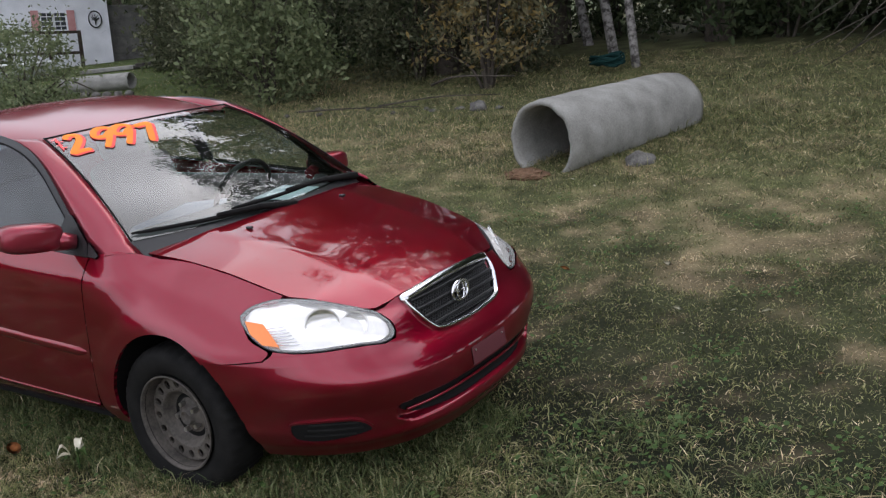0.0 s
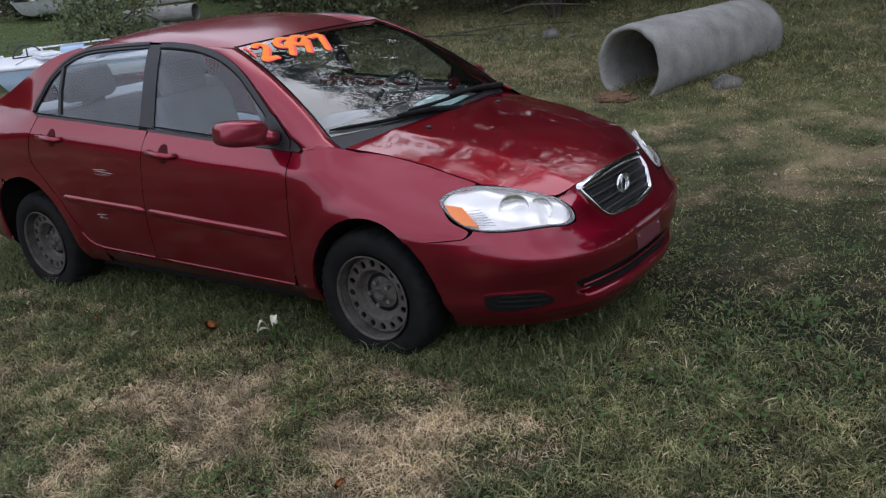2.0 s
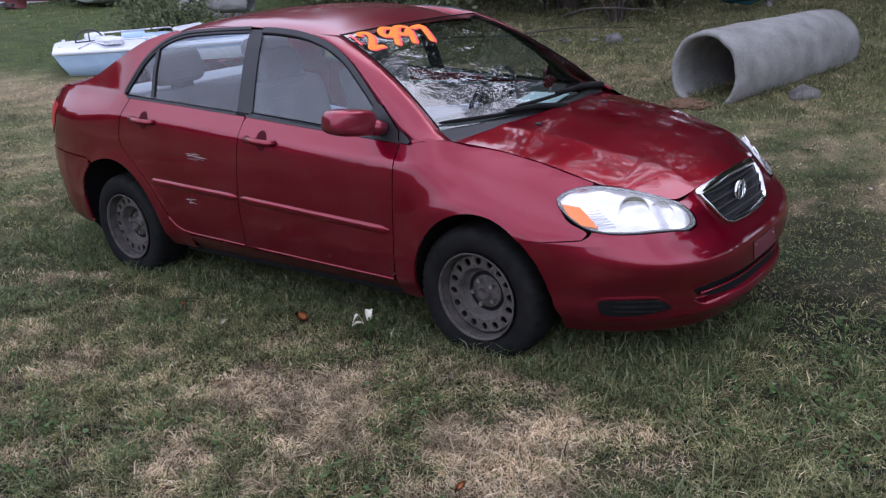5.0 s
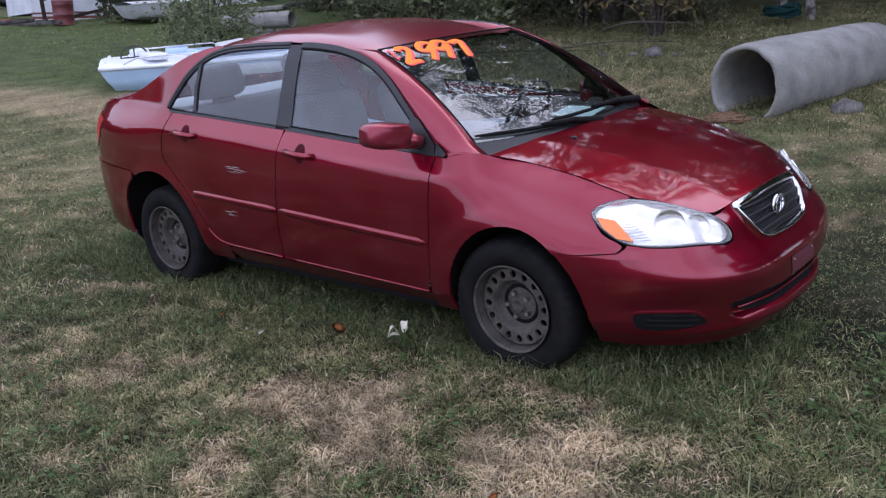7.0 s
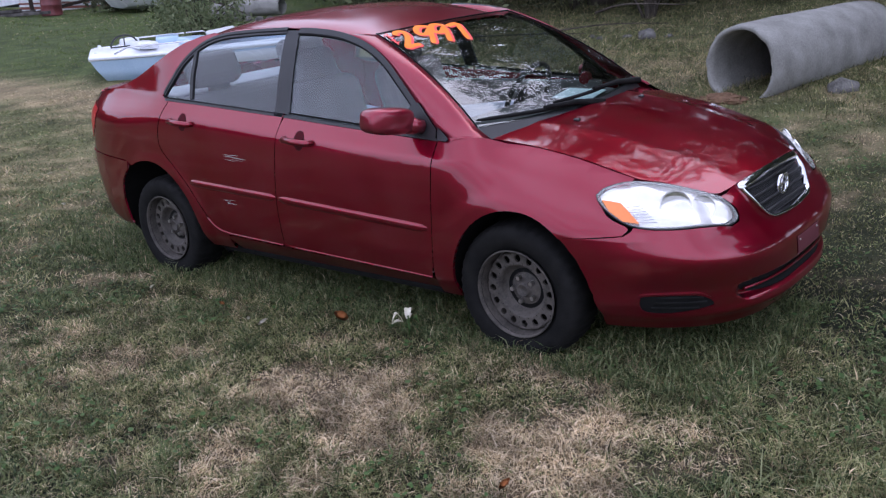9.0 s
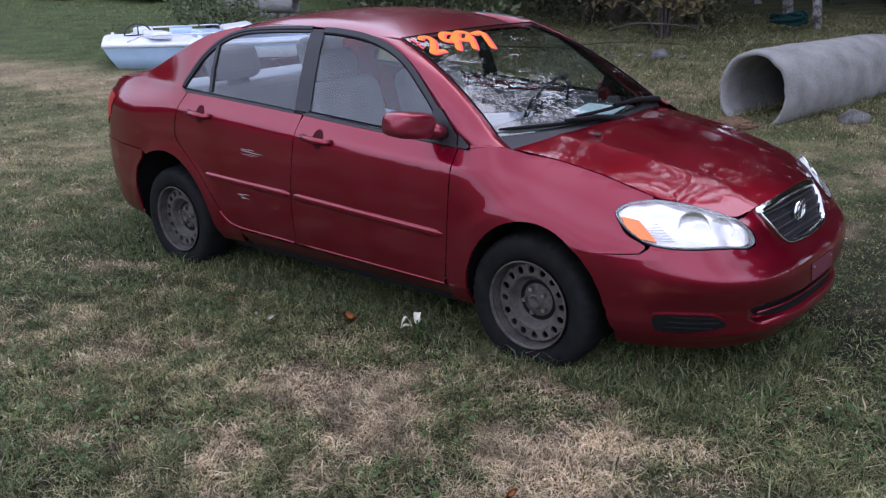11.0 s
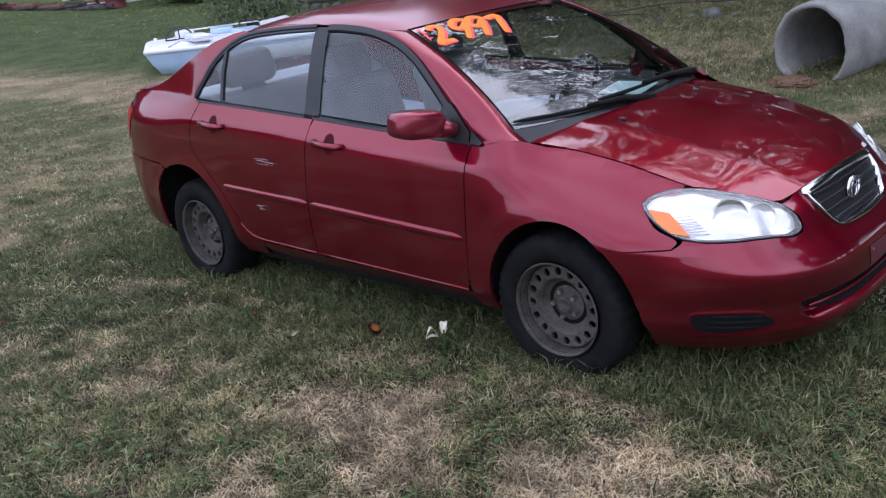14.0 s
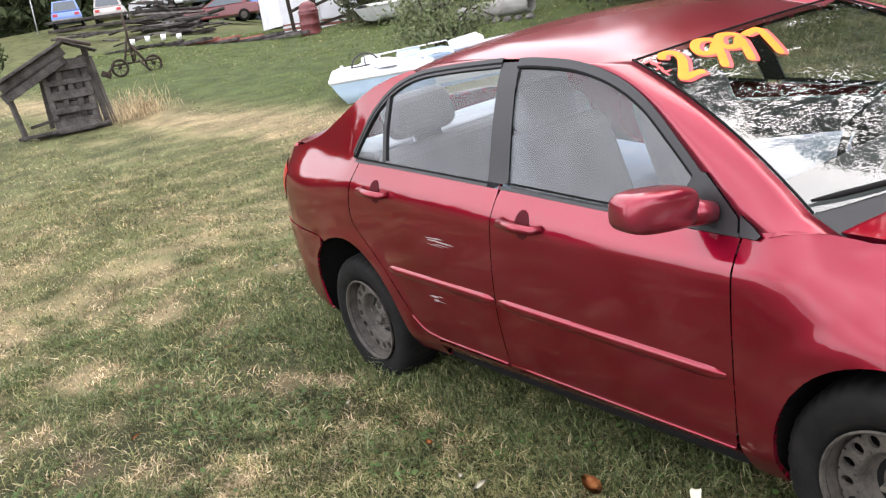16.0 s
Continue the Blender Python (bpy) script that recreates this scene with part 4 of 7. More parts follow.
def back_screen(a, b):
    c = 1 - a * a
    return Vector((-(1.03 + 0.05 * c) * (1 - b) - (1.66 + 0.10 * c) * b, (0.55 * (1 - b) + 0.60 * b) * a, (1.335 + 0.032 * c) * (1 - b) + 1.108 * b + 0.03 * 4 * b * (1 - b)))


def mirrored(fn):
    def f(u, v):
        p = fn(u, v)
        return Vector((p.x, -p.y, p.z))
    return f


def panel(outline, fn, step, depth=0.014, lift=0.0, out=(0, -1, 0), flip=False):
    """A pressed panel on the skin fn(u, v) inside an outline, with an edge turned inwards."""
    bm = bmesh.new()
    bm.faces.new([bm.verts.new((u, v, 0)) for u, v in outline])
    bm.normal_update()
    bmesh.ops.triangulate(bm, faces=bm.faces)
    us, vs = [p[0] for p in outline], [p[1] for p in outline]
    for axis, lo, hi, s in ((0, min(us), max(us), step[0]), (1, min(vs), max(vs), step[1])):
        n = int((hi - lo) / s)
        for k in range(1, n + 1):
            at = lo + (hi - lo) * k / (n + 1)
            co, no = ((at, 0, 0), (1, 0, 0)) if axis == 0 else ((0, at, 0), (0, 1, 0))
            bmesh.ops.bisect_plane(bm, geom=bm.verts[:] + bm.edges[:] + bm.faces[:], plane_co=co, plane_no=no, dist=1e-5)
    bmesh.ops.dissolve_degenerate(bm, dist=1e-5, edges=bm.edges)
    out, normals, uv = out if callable(out) else Vector(out), [], []
    bm.verts.index_update()
    e = 0.012
    for v in bm.verts:
        u, w = v.co.x, v.co.y
        p = fn(u, w)
        eu, ew = e * step[0] / 0.06, max(0.006, e * step[1] / 0.06)
        n = (fn(u + eu, w) - fn(u - eu, w)).cross(fn(u, w + ew) - fn(u, w - ew))
        ref = out(p) if callable(out) else out
        n = n.normalized() if n.length > 1e-12 else ref
        if n.dot(ref) < 0:
            n = -n
        normals.append(n)
        uv.append((p + n * lift, n))
    for v, (p, n) in zip(bm.verts, uv):
        v.co = p
    verts = [v.co.copy() for v in bm.verts]
    faces = []
    for f in bm.faces:
        idx = [v.index for v in f.verts]
        n = (verts[idx[1]] - verts[idx[0]]).cross(verts[idx[2]] - verts[idx[0]])
        if n.dot(normals[idx[0]]) < 0:
            idx.reverse()
        faces.append(idx)
    rim = {}
    for edge in bm.edges:
        if len(edge.link_faces) == 1:
            a, b = (v.index for v in edge.verts)
            for k in (a, b):
                if k not in rim:
                    rim[k] = (len(verts), len(verts) + 1)
                    verts += [verts[k], verts[k] - normals[k] * depth]
                    side_n = (verts[k] - sum((verts[o.index] for o in edge.link_faces[0].verts), Vector()) / len(edge.link_faces[0].verts)).normalized()
                    normals += [side_n, side_n]
            faces.append((rim[a][0], rim[b][0], rim[b][1], rim[a][1]))
    bm.free()
    return verts, faces, normals


def panel_part(name, parent, outline, fn, step, mat, label="", depth=0.014, lift=0.0, out=(0, -1, 0)):
    v, f, n = panel(outline, fn, step, depth, lift, out)
    return part(name, mesh_of(name, v, f, mat, True, n), parent, None, label)


def strip(rows, mat, name, normals=True):
    """A smooth sheet through rows of points."""
    n, k = len(rows), len(rows[0])
    verts = [Vector(p) for r in rows for p in r]
    faces = [(i * k + j, i * k + j + 1, (i + 1) * k + j + 1, (i + 1) * k + j) for i in range(n - 1) for j in range(k - 1)]
    return mesh_of(name, verts, faces, mat)


def flat2(points):
    return [(p[0], p[1]) for p in points]


def line2(pts, n=6):
    return flat2(bezier([(u, v, 0) for u, v in pts], n))


def arch(hub, r, a0, a1, n=18, z=0.30, squash=1.06):
    return [(hub + r * math.cos(radians(a0 + (a1 - a0) * k / n)), z + r * squash * math.sin(radians(a0 + (a1 - a0) * k / n))) for k in range(n + 1)]


def ribbon(points, fn, inner, outer, lift, name, mat, parent, label="", closed=True):
    """A flat bead that runs along an outline on the skin, between two offsets from it."""
    n = len(points)
    rows = []
    for i in range(n + (1 if closed else 0)):
        a, b, c = Vector(points[(i - 1) % n] if closed or i else points[0]), Vector(points[i % n]), Vector(points[(i + 1) % n] if closed or i < n - 1 else points[-1])
        d = (c - a).normalized()
        s = Vector((d.y, -d.x))
        row = []
        for off, h in ((inner, -0.012), (inner, lift), (outer, lift), (outer, -0.012)):
            q = b + s * off
            p = fn(q.x, q.y)
            e = 0.01
            nn = (fn(q.x + e, q.y) - p).cross(fn(q.x, q.y + e) - p).normalized()
            if nn.y * p.y < 0:
                nn = -nn
            row.append(p + nn * h)
        rows.append(row)
    me = strip(rows, mat, name)
    me.polygons.foreach_set("use_smooth", [False] * len(me.polygons))
    return part(name, me, parent, None, label)


# outlines on the flank, in length and height
F_HUB, R_HUB, F_ARCH = 1.31, -1.22, 0.346
FRONT_DOOR_LINE = [(0.876, 0.33), (0.907, 0.62), (0.932, 0.94)]
MID_LINE = [(-0.135, 0.33), (-0.13, 0.58), (-0.095, 0.82), (-0.055, 1.028)]
REAR_GLASS = line2([(-0.115, 1.029), (-0.45, 1.051), (-0.80, 1.073), (-1.055, 1.090)], 3) + line2([(-1.055, 1.095), (-1.0, 1.165), (-0.92, 1.255), (-0.80, 1.335), (-0.64, 1.383), (-0.40, 1.398), (-0.13, 1.402)], 4)
FRONT_GLASS = line2([(-0.02, 1.022), (0.30, 0.998), (0.60, 0.976), (0.885, 0.958)], 3) + line2([(0.885, 0.965), (0.78, 1.065), (0.66, 1.17), (0.54, 1.262), (0.41, 1.325), (0.24, 1.371), (0.06, 1.392), (-0.045, 1.397)], 4)
REAR_WHEEL_ARCH = line2([(-0.815, 0.25), (-0.833, 0.335), (-0.866, 0.45), (-0.932, 0.57), (-1.04, 0.665), (-1.15, 0.714), (-1.27, 0.722), (-1.42, 0.685), (-1.53, 0.595), (-1.568, 0.49), (-1.572, 0.40), (-1.57, 0.30)], 3)
GAP = 0.0035


def door_foot(x):
    """Height of the doors' lower edge."""
    return 0.3375 - 0.0241 * x


def wheel(m, parent_name="wheel"):
    w = thing(parent_name, m, "", "")
    w.pop("label", None)
    tyre = lathe([(0.186, 0.070), (0.200, 0.084), (0.212, 0.094), (0.250, 0.102), (0.278, 0.099), (0.295, 0.088), (0.304, 0.070), (0.308, 0.04), (0.309, 0.0), (0.308, -0.04), (0.304, -0.07), (0.303, -0.092), (0.27, -0.101), (0.205, -0.096), (0.186, -0.085), (0.186, 0.085)], 132)
    # grooves across the tread and its shoulders
    for v in tyre.verts:
        if math.hypot(v.co.x, v.co.z) > 0.293 and round(math.atan2(v.co.z, v.co.x) / (2 * math.pi) * 132) % 3 == 0 and abs(v.co.y) > 0.03:
            v.co.x, v.co.z = v.co.x * 0.974, v.co.z * 0.974
    part("tyre", tyre, w, RUBBER, "worn black rubber tyre dusted with dirt")
    rim = lathe([(0.208, 0.086), (0.215, 0.096), (0.213, 0.101), (0.206, 0.098), (0.203, 0.080), (0.201, 0.050), (0.198, 0.030), (0.192, 0.040), (0.188, 0.053)], 64)
    join(rim, lathe([(0.132, 0.053), (0.126, 0.051), (0.118, 0.034), (0.108, 0.015), (0.098, 0.009), (0.080, 0.010), (0.066, 0.020), (0.046, 0.026), (0.036, 0.030), (0.033, 0.044), (0.027, 0.046), (0.024, 0.036), (0.0, 0.036)], 64))
    join(rim, lathe([(0.199, 0.050), (0.19, -0.08)], 48))
    holes = 16
    bm = bmesh.new()
    r0, r1, rc, rh = 0.132, 0.188, 0.161, 0.0190
    for k in range(holes):
        mid = 2 * math.pi * k / holes
        half = math.pi / holes
        outer, inner, deep = [], [], []
        for i in range(24):
            a = 2 * math.pi * i / 24
            dx, dz = math.cos(a), math.sin(a)
            s = min(half * rc / max(1e-9, abs(dx)), (r1 - rc if dz > 0 else rc - r0) / max(1e-9, abs(dz)))
            def place(px, pz, y):
                ang, rad = mid + px / rc, rc + pz
                return (rad * math.cos(ang), y, rad * math.sin(ang))
            outer.append(bm.verts.new(place(dx * s, dz * s, 0.053)))
            inner.append(bm.verts.new(place(dx * rh * 0.85, dz * rh, 0.053)))
            deep.append(bm.verts.new(place(dx * rh * 0.8, dz * rh * 0.95, 0.043)))
        for i in range(24):
            j = (i + 1) % 24
            bm.faces.new((outer[i], outer[j], inner[j], inner[i]))
            bm.faces.new((inner[i], inner[j], deep[j], deep[i]))
    bmesh.ops.recalc_face_normals(bm, faces=bm.faces)
    join(rim, bm)
    bmesh.ops.scale(rim, vec=(0.915, 1.0, 0.915), verts=rim.verts)
    part("rim", rim, w, STEEL, "bare grey steel wheel with round vent holes")
    part("brake_drum", lathe([(0.165, 0.0), (0.165, 0.01), (0.0, 0.01)], 32), w, LINER)
    for k in range(5):
        a = 2 * math.pi * k / 5 + 0.4
        nut = bmesh.new()
        bmesh.ops.create_cone(nut, cap_ends=True, segments=6, radius1=0.0115, radius2=0.010, depth=0.024, matrix=pose(0.055 * math.cos(a), 0.032, 0.055 * math.sin(a), -90))
        part("wheel_nut", nut, w, NUT)
    return w


def build_sedan():
    car = thing("sedan", LEVEL.copy(), "red metallic four-door sedan with a painted price, parked on grass", "car")
    red = lambda *a, **k: panel_part(*a, mat=PAINT, **k)
    for hand in (1, -1):
        fn = side if hand == 1 else mirrored(side)
        out = (0, -hand, 0)
        # front fender
        cut = [(x, cut_z(x) - 0.002) for x in np.linspace(0.99, 1.775, 11)]
        o = [(0.934 + GAP, 0.94)] + [(0.955, 0.948)] + cut + line2([(1.768, 0.783), (1.708, 0.771), (1.676, 0.748), (1.738, 0.684), (1.815, 0.653), (1.830, 0.640), (1.815, 0.621)], 3) + [(1.66, 0.605), (1.578, 0.601)]
        o += arch(1.338, F_ARCH, 50, 184, 24, squash=1.107) + [(0.99, 0.232), (0.874, 0.232), (0.876 + GAP, 0.30), (0.876 + GAP, 0.33), (0.907 + GAP, 0.62)]
        red("front_fender", car, o, fn, (0.05, 0.03), out=out)
        # doors
        fd = [(0.862, door_foot(0.86))] + line2(FRONT_DOOR_LINE, 4)[1:] + [(x, belt_line(x) - 0.012) for x in np.linspace(0.93, -0.05, 14)] + line2(MID_LINE, 4)[::-1][1:-1] + [(-0.137, door_foot(-0.137))]
        fd = [(u + (GAP * 0.4 if u < 0 else -GAP * 0.3 if u > 0.86 else 0), v) for u, v in fd]
        front_door = red("front_door", car, fd, fn, (0.06, 0.03), label="red front door with a mirror", out=out)
        rear_edge = line2([(-0.58, 0.3515), (-0.67, 0.368), (-0.735, 0.41), (-0.80, 0.50), (-0.88, 0.61), (-0.985, 0.71), (-1.075, 0.79), (-1.095, 0.86), (-1.06, 0.98), (-1.01, 1.072)], 4)
        rd = [(u - 0.9 * GAP, v) for u, v in [(-0.137, door_foot(-0.137))] + line2(MID_LINE, 4)[1:]] + [(x, belt_line(x) - 0.012) for x in np.linspace(-0.066, -1.0, 12)] + [(u + GAP, v) for u, v in rear_edge[::-1]]
        rear_door = red("rear_door", car, rd, fn, (0.06, 0.03), label="red rear door with white scrapes", out=out)
        # quarter panel with the rear pillar
        q = [(u - GAP, v) for u, v in rear_edge] + [(-1.08, 1.09), (-1.022, 1.175), (-0.938, 1.272), (-0.812, 1.355), (-0.645, 1.405), (-0.70, 1.414), (-0.82, 1.396), (-0.95, 1.366), (-1.06, 1.325)]
        q += [(-1.25, 1.245), (-1.40, 1.184), (-1.50, 1.152), (-1.60, 1.128), (-1.75, 1.104), (-1.98, 1.074), (-2.06, 1.052), (-2.14, 0.995), (-2.185, 0.90), (-2.205, 0.78), (-2.225, 0.733), (-1.90, 0.733), (-1.60, 0.72), (-1.48, 0.712)]
        q += [p for p in REAR_WHEEL_ARCH if p[0] > -1.44][::-1] + [(-0.79, 0.25), (-0.62, 0.25), (-0.60, 0.345)]
        red("quarter_panel", car, q, fn, (0.05, 0.03), out=out)
        # rocker under the doors, turned well under
        under = lambda x, z, fn=fn, hand=hand: fn(x, z) + Vector((0, hand * 0.40 * max(0.0, 0.335 - z), 0))
        red("rocker_panel", car, [(-0.60, 0.235), (0.871, 0.228), (0.871, door_foot(0.868) - 0.006)] + [(x, door_foot(x) - 0.006) for x in np.linspace(0.8, -0.55, 9)] + [(-0.596, 0.338)], under, (0.1, 0.015), lift=0.006, depth=0.03, out=out)
        # black strip along the bottom of the rocker
        panel_part("sill_skirt", car, [(-0.80, 0.195), (0.88, 0.185), (0.97, 0.243), (-0.80, 0.246)], under, (0.1, 0.02), TRIM, "dark strip below the rocker", 0.01, -0.004, out)
        # a rounded hem in body paint along the doors' foot, to catch light
        for x0, x1, door in ((0.86, -0.128, front_door), (-0.148, -0.575, rear_door)):
            part("door_hem", tube([fn(x, door_foot(x) + 0.001) + Vector((0, -hand * 0.002, 0)) for x in np.linspace(x0, x1, 9)] + ([fn(u, v) + Vector((0, -hand * 0.002, 0)) for u, v in rear_edge[3:10]] if door is rear_door else []), 0.005, 6), door, PAINT)
        # black frames, pillars and panes
        for o, door, nm in ((FRONT_GLASS, front_door, "front"), (REAR_GLASS, rear_door, "rear")):
            n0 = len(line2([(0, 0), (1, 0), (2, 0), (3, 0)], 3))
            ribbon(o[n0:] if nm == "front" else o[n0:][::-1], fn, -0.006, 0.022, 0.004, "window_frame", TRIM, door, "satin black window surround", False)
            ribbon(o, fn, -0.009, -0.002, 0.0045, "pane_seal", LINER, door, "thin black rubber seal round the pane", False)
            panel_part("window_pane", door, o, fn, (0.08, 0.06), SIDE_GLASS, "tinted side window pane", 0.004, -0.006, out).visible_shadow = False
        panel_part("pillar_cover", car, [(-0.125, 1.03), (-0.015, 1.022), (-0.04, 1.408), (-0.135, 1.410)], fn, (0.05, 0.05), TRIM, "black pillar cover", 0.006, 0.001, out)
        ribbon([(-0.812, 1.078), (-0.828, 1.20), (-0.824, 1.322)], fn, -0.012, 0.012, 0.003, "window_bar", TRIM, rear_door, "", False)
        panel_part("mirror_base", front_door, [(0.70, 0.975), (0.925, 0.945), (0.918, 0.985), (0.80, 1.09), (0.765, 1.095)], fn, (0.05, 0.05), TRIM, "black mirror base", 0.01, 0.006, out)
        panel_part("corner_cover", car, [(0.937, 0.940), (0.985, 0.936), (0.995, 0.945), (0.965, 0.970), (0.930, 0.992)], fn, (0.03, 0.03), TRIM, "black triangular corner cover", 0.008, 0.012, out)
        # waist seal, moulding and handles
        ribbon([(0.93, belt_line(0.93) - 0.006), (0.4, belt_line(0.4) - 0.006), (-0.05, belt_line(-0.05) - 0.006)], fn, -0.006, 0.004, 0.006, "waist_seal", TRIM, front_door, "", False)
        ribbon([(-0.12, belt_line(-0.12) - 0.006), (-0.6, belt_line(-0.6) - 0.006), (-1.04, belt_line(-1.04) - 0.004)], fn, -0.006, 0.004, 0.006, "waist_seal", TRIM, rear_door, "", False)
        for (x0, z0, x1, z1), door in (((-0.115, 0.600, 0.878, 0.556), front_door), ((-0.855, 0.627, -0.135, 0.602), rear_door)):
            rows = []
            for k in range(25):
                t = k / 24
                x, z = x0 + (x1 - x0) * t, z0 + (z1 - z0) * t
                swell = min(1.0, min(t, 1 - t) * 22 + 0.02)
                rows.append([fn(x, z + h * (0.4 + 0.6 * swell)) + Vector((0, -hand * b * swell, 0)) for h, b in ((-0.021, -0.003), (-0.019, 0.006), (-0.008, 0.012), (0.006, 0.012), (0.015, 0.009), (0.019, -0.003))])
            part("side_moulding", strip(rows, PAINT, "side_moulding"), door)
        for (hx, hz), door in (((0.085, 0.908), front_door), ((-0.855, 0.962), rear_door)):
            # flat dark ellipse painted for the shade in the hollow behind the grip
            cup = [(hx + 0.004 + 0.036 * math.cos(a), hz - 0.002 + 0.047 * math.sin(a)) for a in np.linspace(0, 2 * math.pi, 25)[:-1]]
            panel_part("handle_recess", door, cup, fn, (0.03, 0.02), GRIP_SHADE, "", 0.002, 0.0015, out)
            grip = tube([fn(hx - 0.10, hz + 0.006) + Vector((0, hand * 0.004, 0)), fn(hx - 0.085, hz + 0.005) + Vector((0, -hand * 0.026, 0)), fn(hx, hz) + Vector((0, -hand * 0.034, 0)), fn(hx + 0.085, hz - 0.006) + Vector((0, -hand * 0.026, 0)), fn(hx + 0.10, hz - 0.007) + Vector((0, hand * 0.004, 0))], 0.016, 10, [0.013, 0.016, 0.017, 0.016, 0.013])
            part("door_handle", grip, door, PAINT)
        # mirror
        shell = bmesh.new()
        bmesh.ops.create_uvsphere(shell, u_segments=32, v_segments=20, radius=1.0)
        for v in shell.verts:
            x, y, z = (math.copysign(abs(c) ** 0.50, c) for c in v.co)
            v.co = Vector((x * 0.062 * (1 - 0.06 * y) - 0.008 * y * y, y * 0.122, z * 0.058 * (1.0 - 0.10 * abs(y) ** 3)))
        for f in shell.faces:
            f.smooth = True
        if hand == -1:
            bmesh.ops.scale(shell, vec=(1, -1, 1), verts=shell.verts)
            bmesh.ops.reverse_faces(shell, faces=shell.faces)
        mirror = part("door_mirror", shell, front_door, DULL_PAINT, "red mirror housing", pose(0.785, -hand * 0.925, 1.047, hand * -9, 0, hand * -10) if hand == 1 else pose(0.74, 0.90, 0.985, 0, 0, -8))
        part("mirror_glass", box(0.006, 0.15, 0.075, 0.003, pose(-0.0665, 0, 0)), mirror, CHROME)
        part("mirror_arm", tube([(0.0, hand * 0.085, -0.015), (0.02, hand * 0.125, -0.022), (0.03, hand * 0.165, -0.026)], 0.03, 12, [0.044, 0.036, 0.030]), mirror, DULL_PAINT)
        # the side of the roof and the front pillar
        rows = []
        glass_top = FRONT_GLASS[n0:] + REAR_GLASS[n0:][::-1][:14]
        outer = [(0.985, 0.95)]
        for k in range(1, len(glass_top) - 1):
            d = (Vector(glass_top[k + 1]) - Vector(glass_top[k - 1])).normalized()
            q2 = Vector(glass_top[k]) + Vector((d.y, -d.x)) * 0.020
            outer.append((q2.x, q2.y))
        cut_at = 19
        rows.append([fn(1.0, 0.935), fn(1.0, 0.94)] + [fn(1.0, 0.94).lerp(fn(1.165, cut_z(1.165)), t) + Vector((0.004, -hand * 0.006, 0.012)) for t in (0.25, 0.5, 0.75)] + [fn(1.165, cut_z(1.165)), fn(1.165, cut_z(1.165)) - Vector((0, 0, 0.01))])
        for k, (x, z) in enumerate(outer):
            a = fn(x, z)
            if k <= cut_at:
                b = screen(-hand, 1 - k / cut_at * 0.985)
            else:
                t = (k - cut_at) / (len(outer) - 1 - cut_at)
                b = roof_skin(0.385 * (1 - t) - 0.70 * t, -hand * (0.545 + 0.03 * math.sin(math.pi * t)))
            mid = (a + b) / 2
            n = Vector((0.25 if k <= cut_at else 0.0, -hand * 0.75, 0.65)).normalized()
            fat = min(0.009, 0.10 * (a - b).length)
            rows.append([a - Vector((0, -hand * 0.01, 0.004)), a, a.lerp(b, 0.25) + n * fat * 0.8, mid + n * fat, a.lerp(b, 0.75) + n * fat * 0.75, b + n * 0.002, b - Vector((0, 0, 0.008))])
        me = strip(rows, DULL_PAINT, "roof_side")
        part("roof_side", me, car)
        # arch liners
        for hub, r in ((1.338, F_ARCH + 0.01), (-1.20, 0.43)):
            bm = bmesh.new()
            ring = [[bm.verts.new((hub + rr * math.cos(a), -hand * (y or -side(hub + rr * math.cos(a), 0.30 + rr * 1.08 * math.sin(a)).y - 0.012), 0.30 + rr * 1.08 * math.sin(a))) for rr, y in ((r + 0.010, 0), (r + 0.02, 0.52), (0.1, 0.50))] for a in np.linspace(radians(-14), radians(194), 32)]
            for a, b in zip(ring, ring[1:]):
                for i in range(2):
                    bm.faces.new((a[i], b[i], b[i + 1], a[i + 1]))
            part("arch_liner", bm, car, LINER)
        # headlight
        lens = [(1.676, -0.735, 0.752), (1.700, -0.698, 0.775), (1.767, -0.634, 0.788), (1.87, -0.566, 0.772), (1.95, -0.504, 0.742), (2.034, -0.436, 0.704), (2.056, -0.422, 0.688), (2.09, -0.410, 0.655), (2.108, -0.420, 0.618), (2.104, -0.477, 0.609), (2.076, -0.55, 0.623), (2.04, -0.617, 0.632), (1.985, -0.685, 0.637), (1.902, -0.745, 0.644), (1.825, -0.770, 0.658), (1.75, -0.765, 0.686), (1.696, -0.752, 0.728)]
        pts = [Vector((x, y * hand, z)) for x, y, z in lens]
        axis = Vector((0.72, -0.62 * hand, 0.32)).normalized()
        ex = Vector((0, 0, 1)).cross(axis).normalized()
        ey = axis.cross(ex)
        mid = sum(pts, Vector()) / len(pts)
        uvw = np.array([((p - mid).dot(ex), (p - mid).dot(ey), (p - mid).dot(axis)) for p in pts])
        A = np.c_[np.ones(len(uvw)), uvw[:, 0], uvw[:, 1], uvw[:, 0] ** 2, uvw[:, 0] * uvw[:, 1]]
        co = np.linalg.lstsq(A, uvw[:, 2], rcond=None)[0]

        def lamp(u, v, co=co, mid=mid, ex=ex, ey=ey, axis=axis, k=1.0):
            w = co[0] + co[1] * u + co[2] * v + co[3] * u * u + co[4] * u * v - 0.9 * v * v + 0.006
            return mid + ex * u + ey * v + axis * w
        ring = line2([tuple(p[:2]) for p in uvw] + [tuple(uvw[0][:2])], 4)[:-1]
        aim = tuple(axis)
        headlight = panel_part("headlight", car, ring, lamp, (0.03, 0.03), LENS, "large clear headlight with an amber turn signal", 0.012, 0.002, aim)
        headlight.visible_shadow = False
        inner = [(u * 0.94, v * 0.92) for u, v in ring]

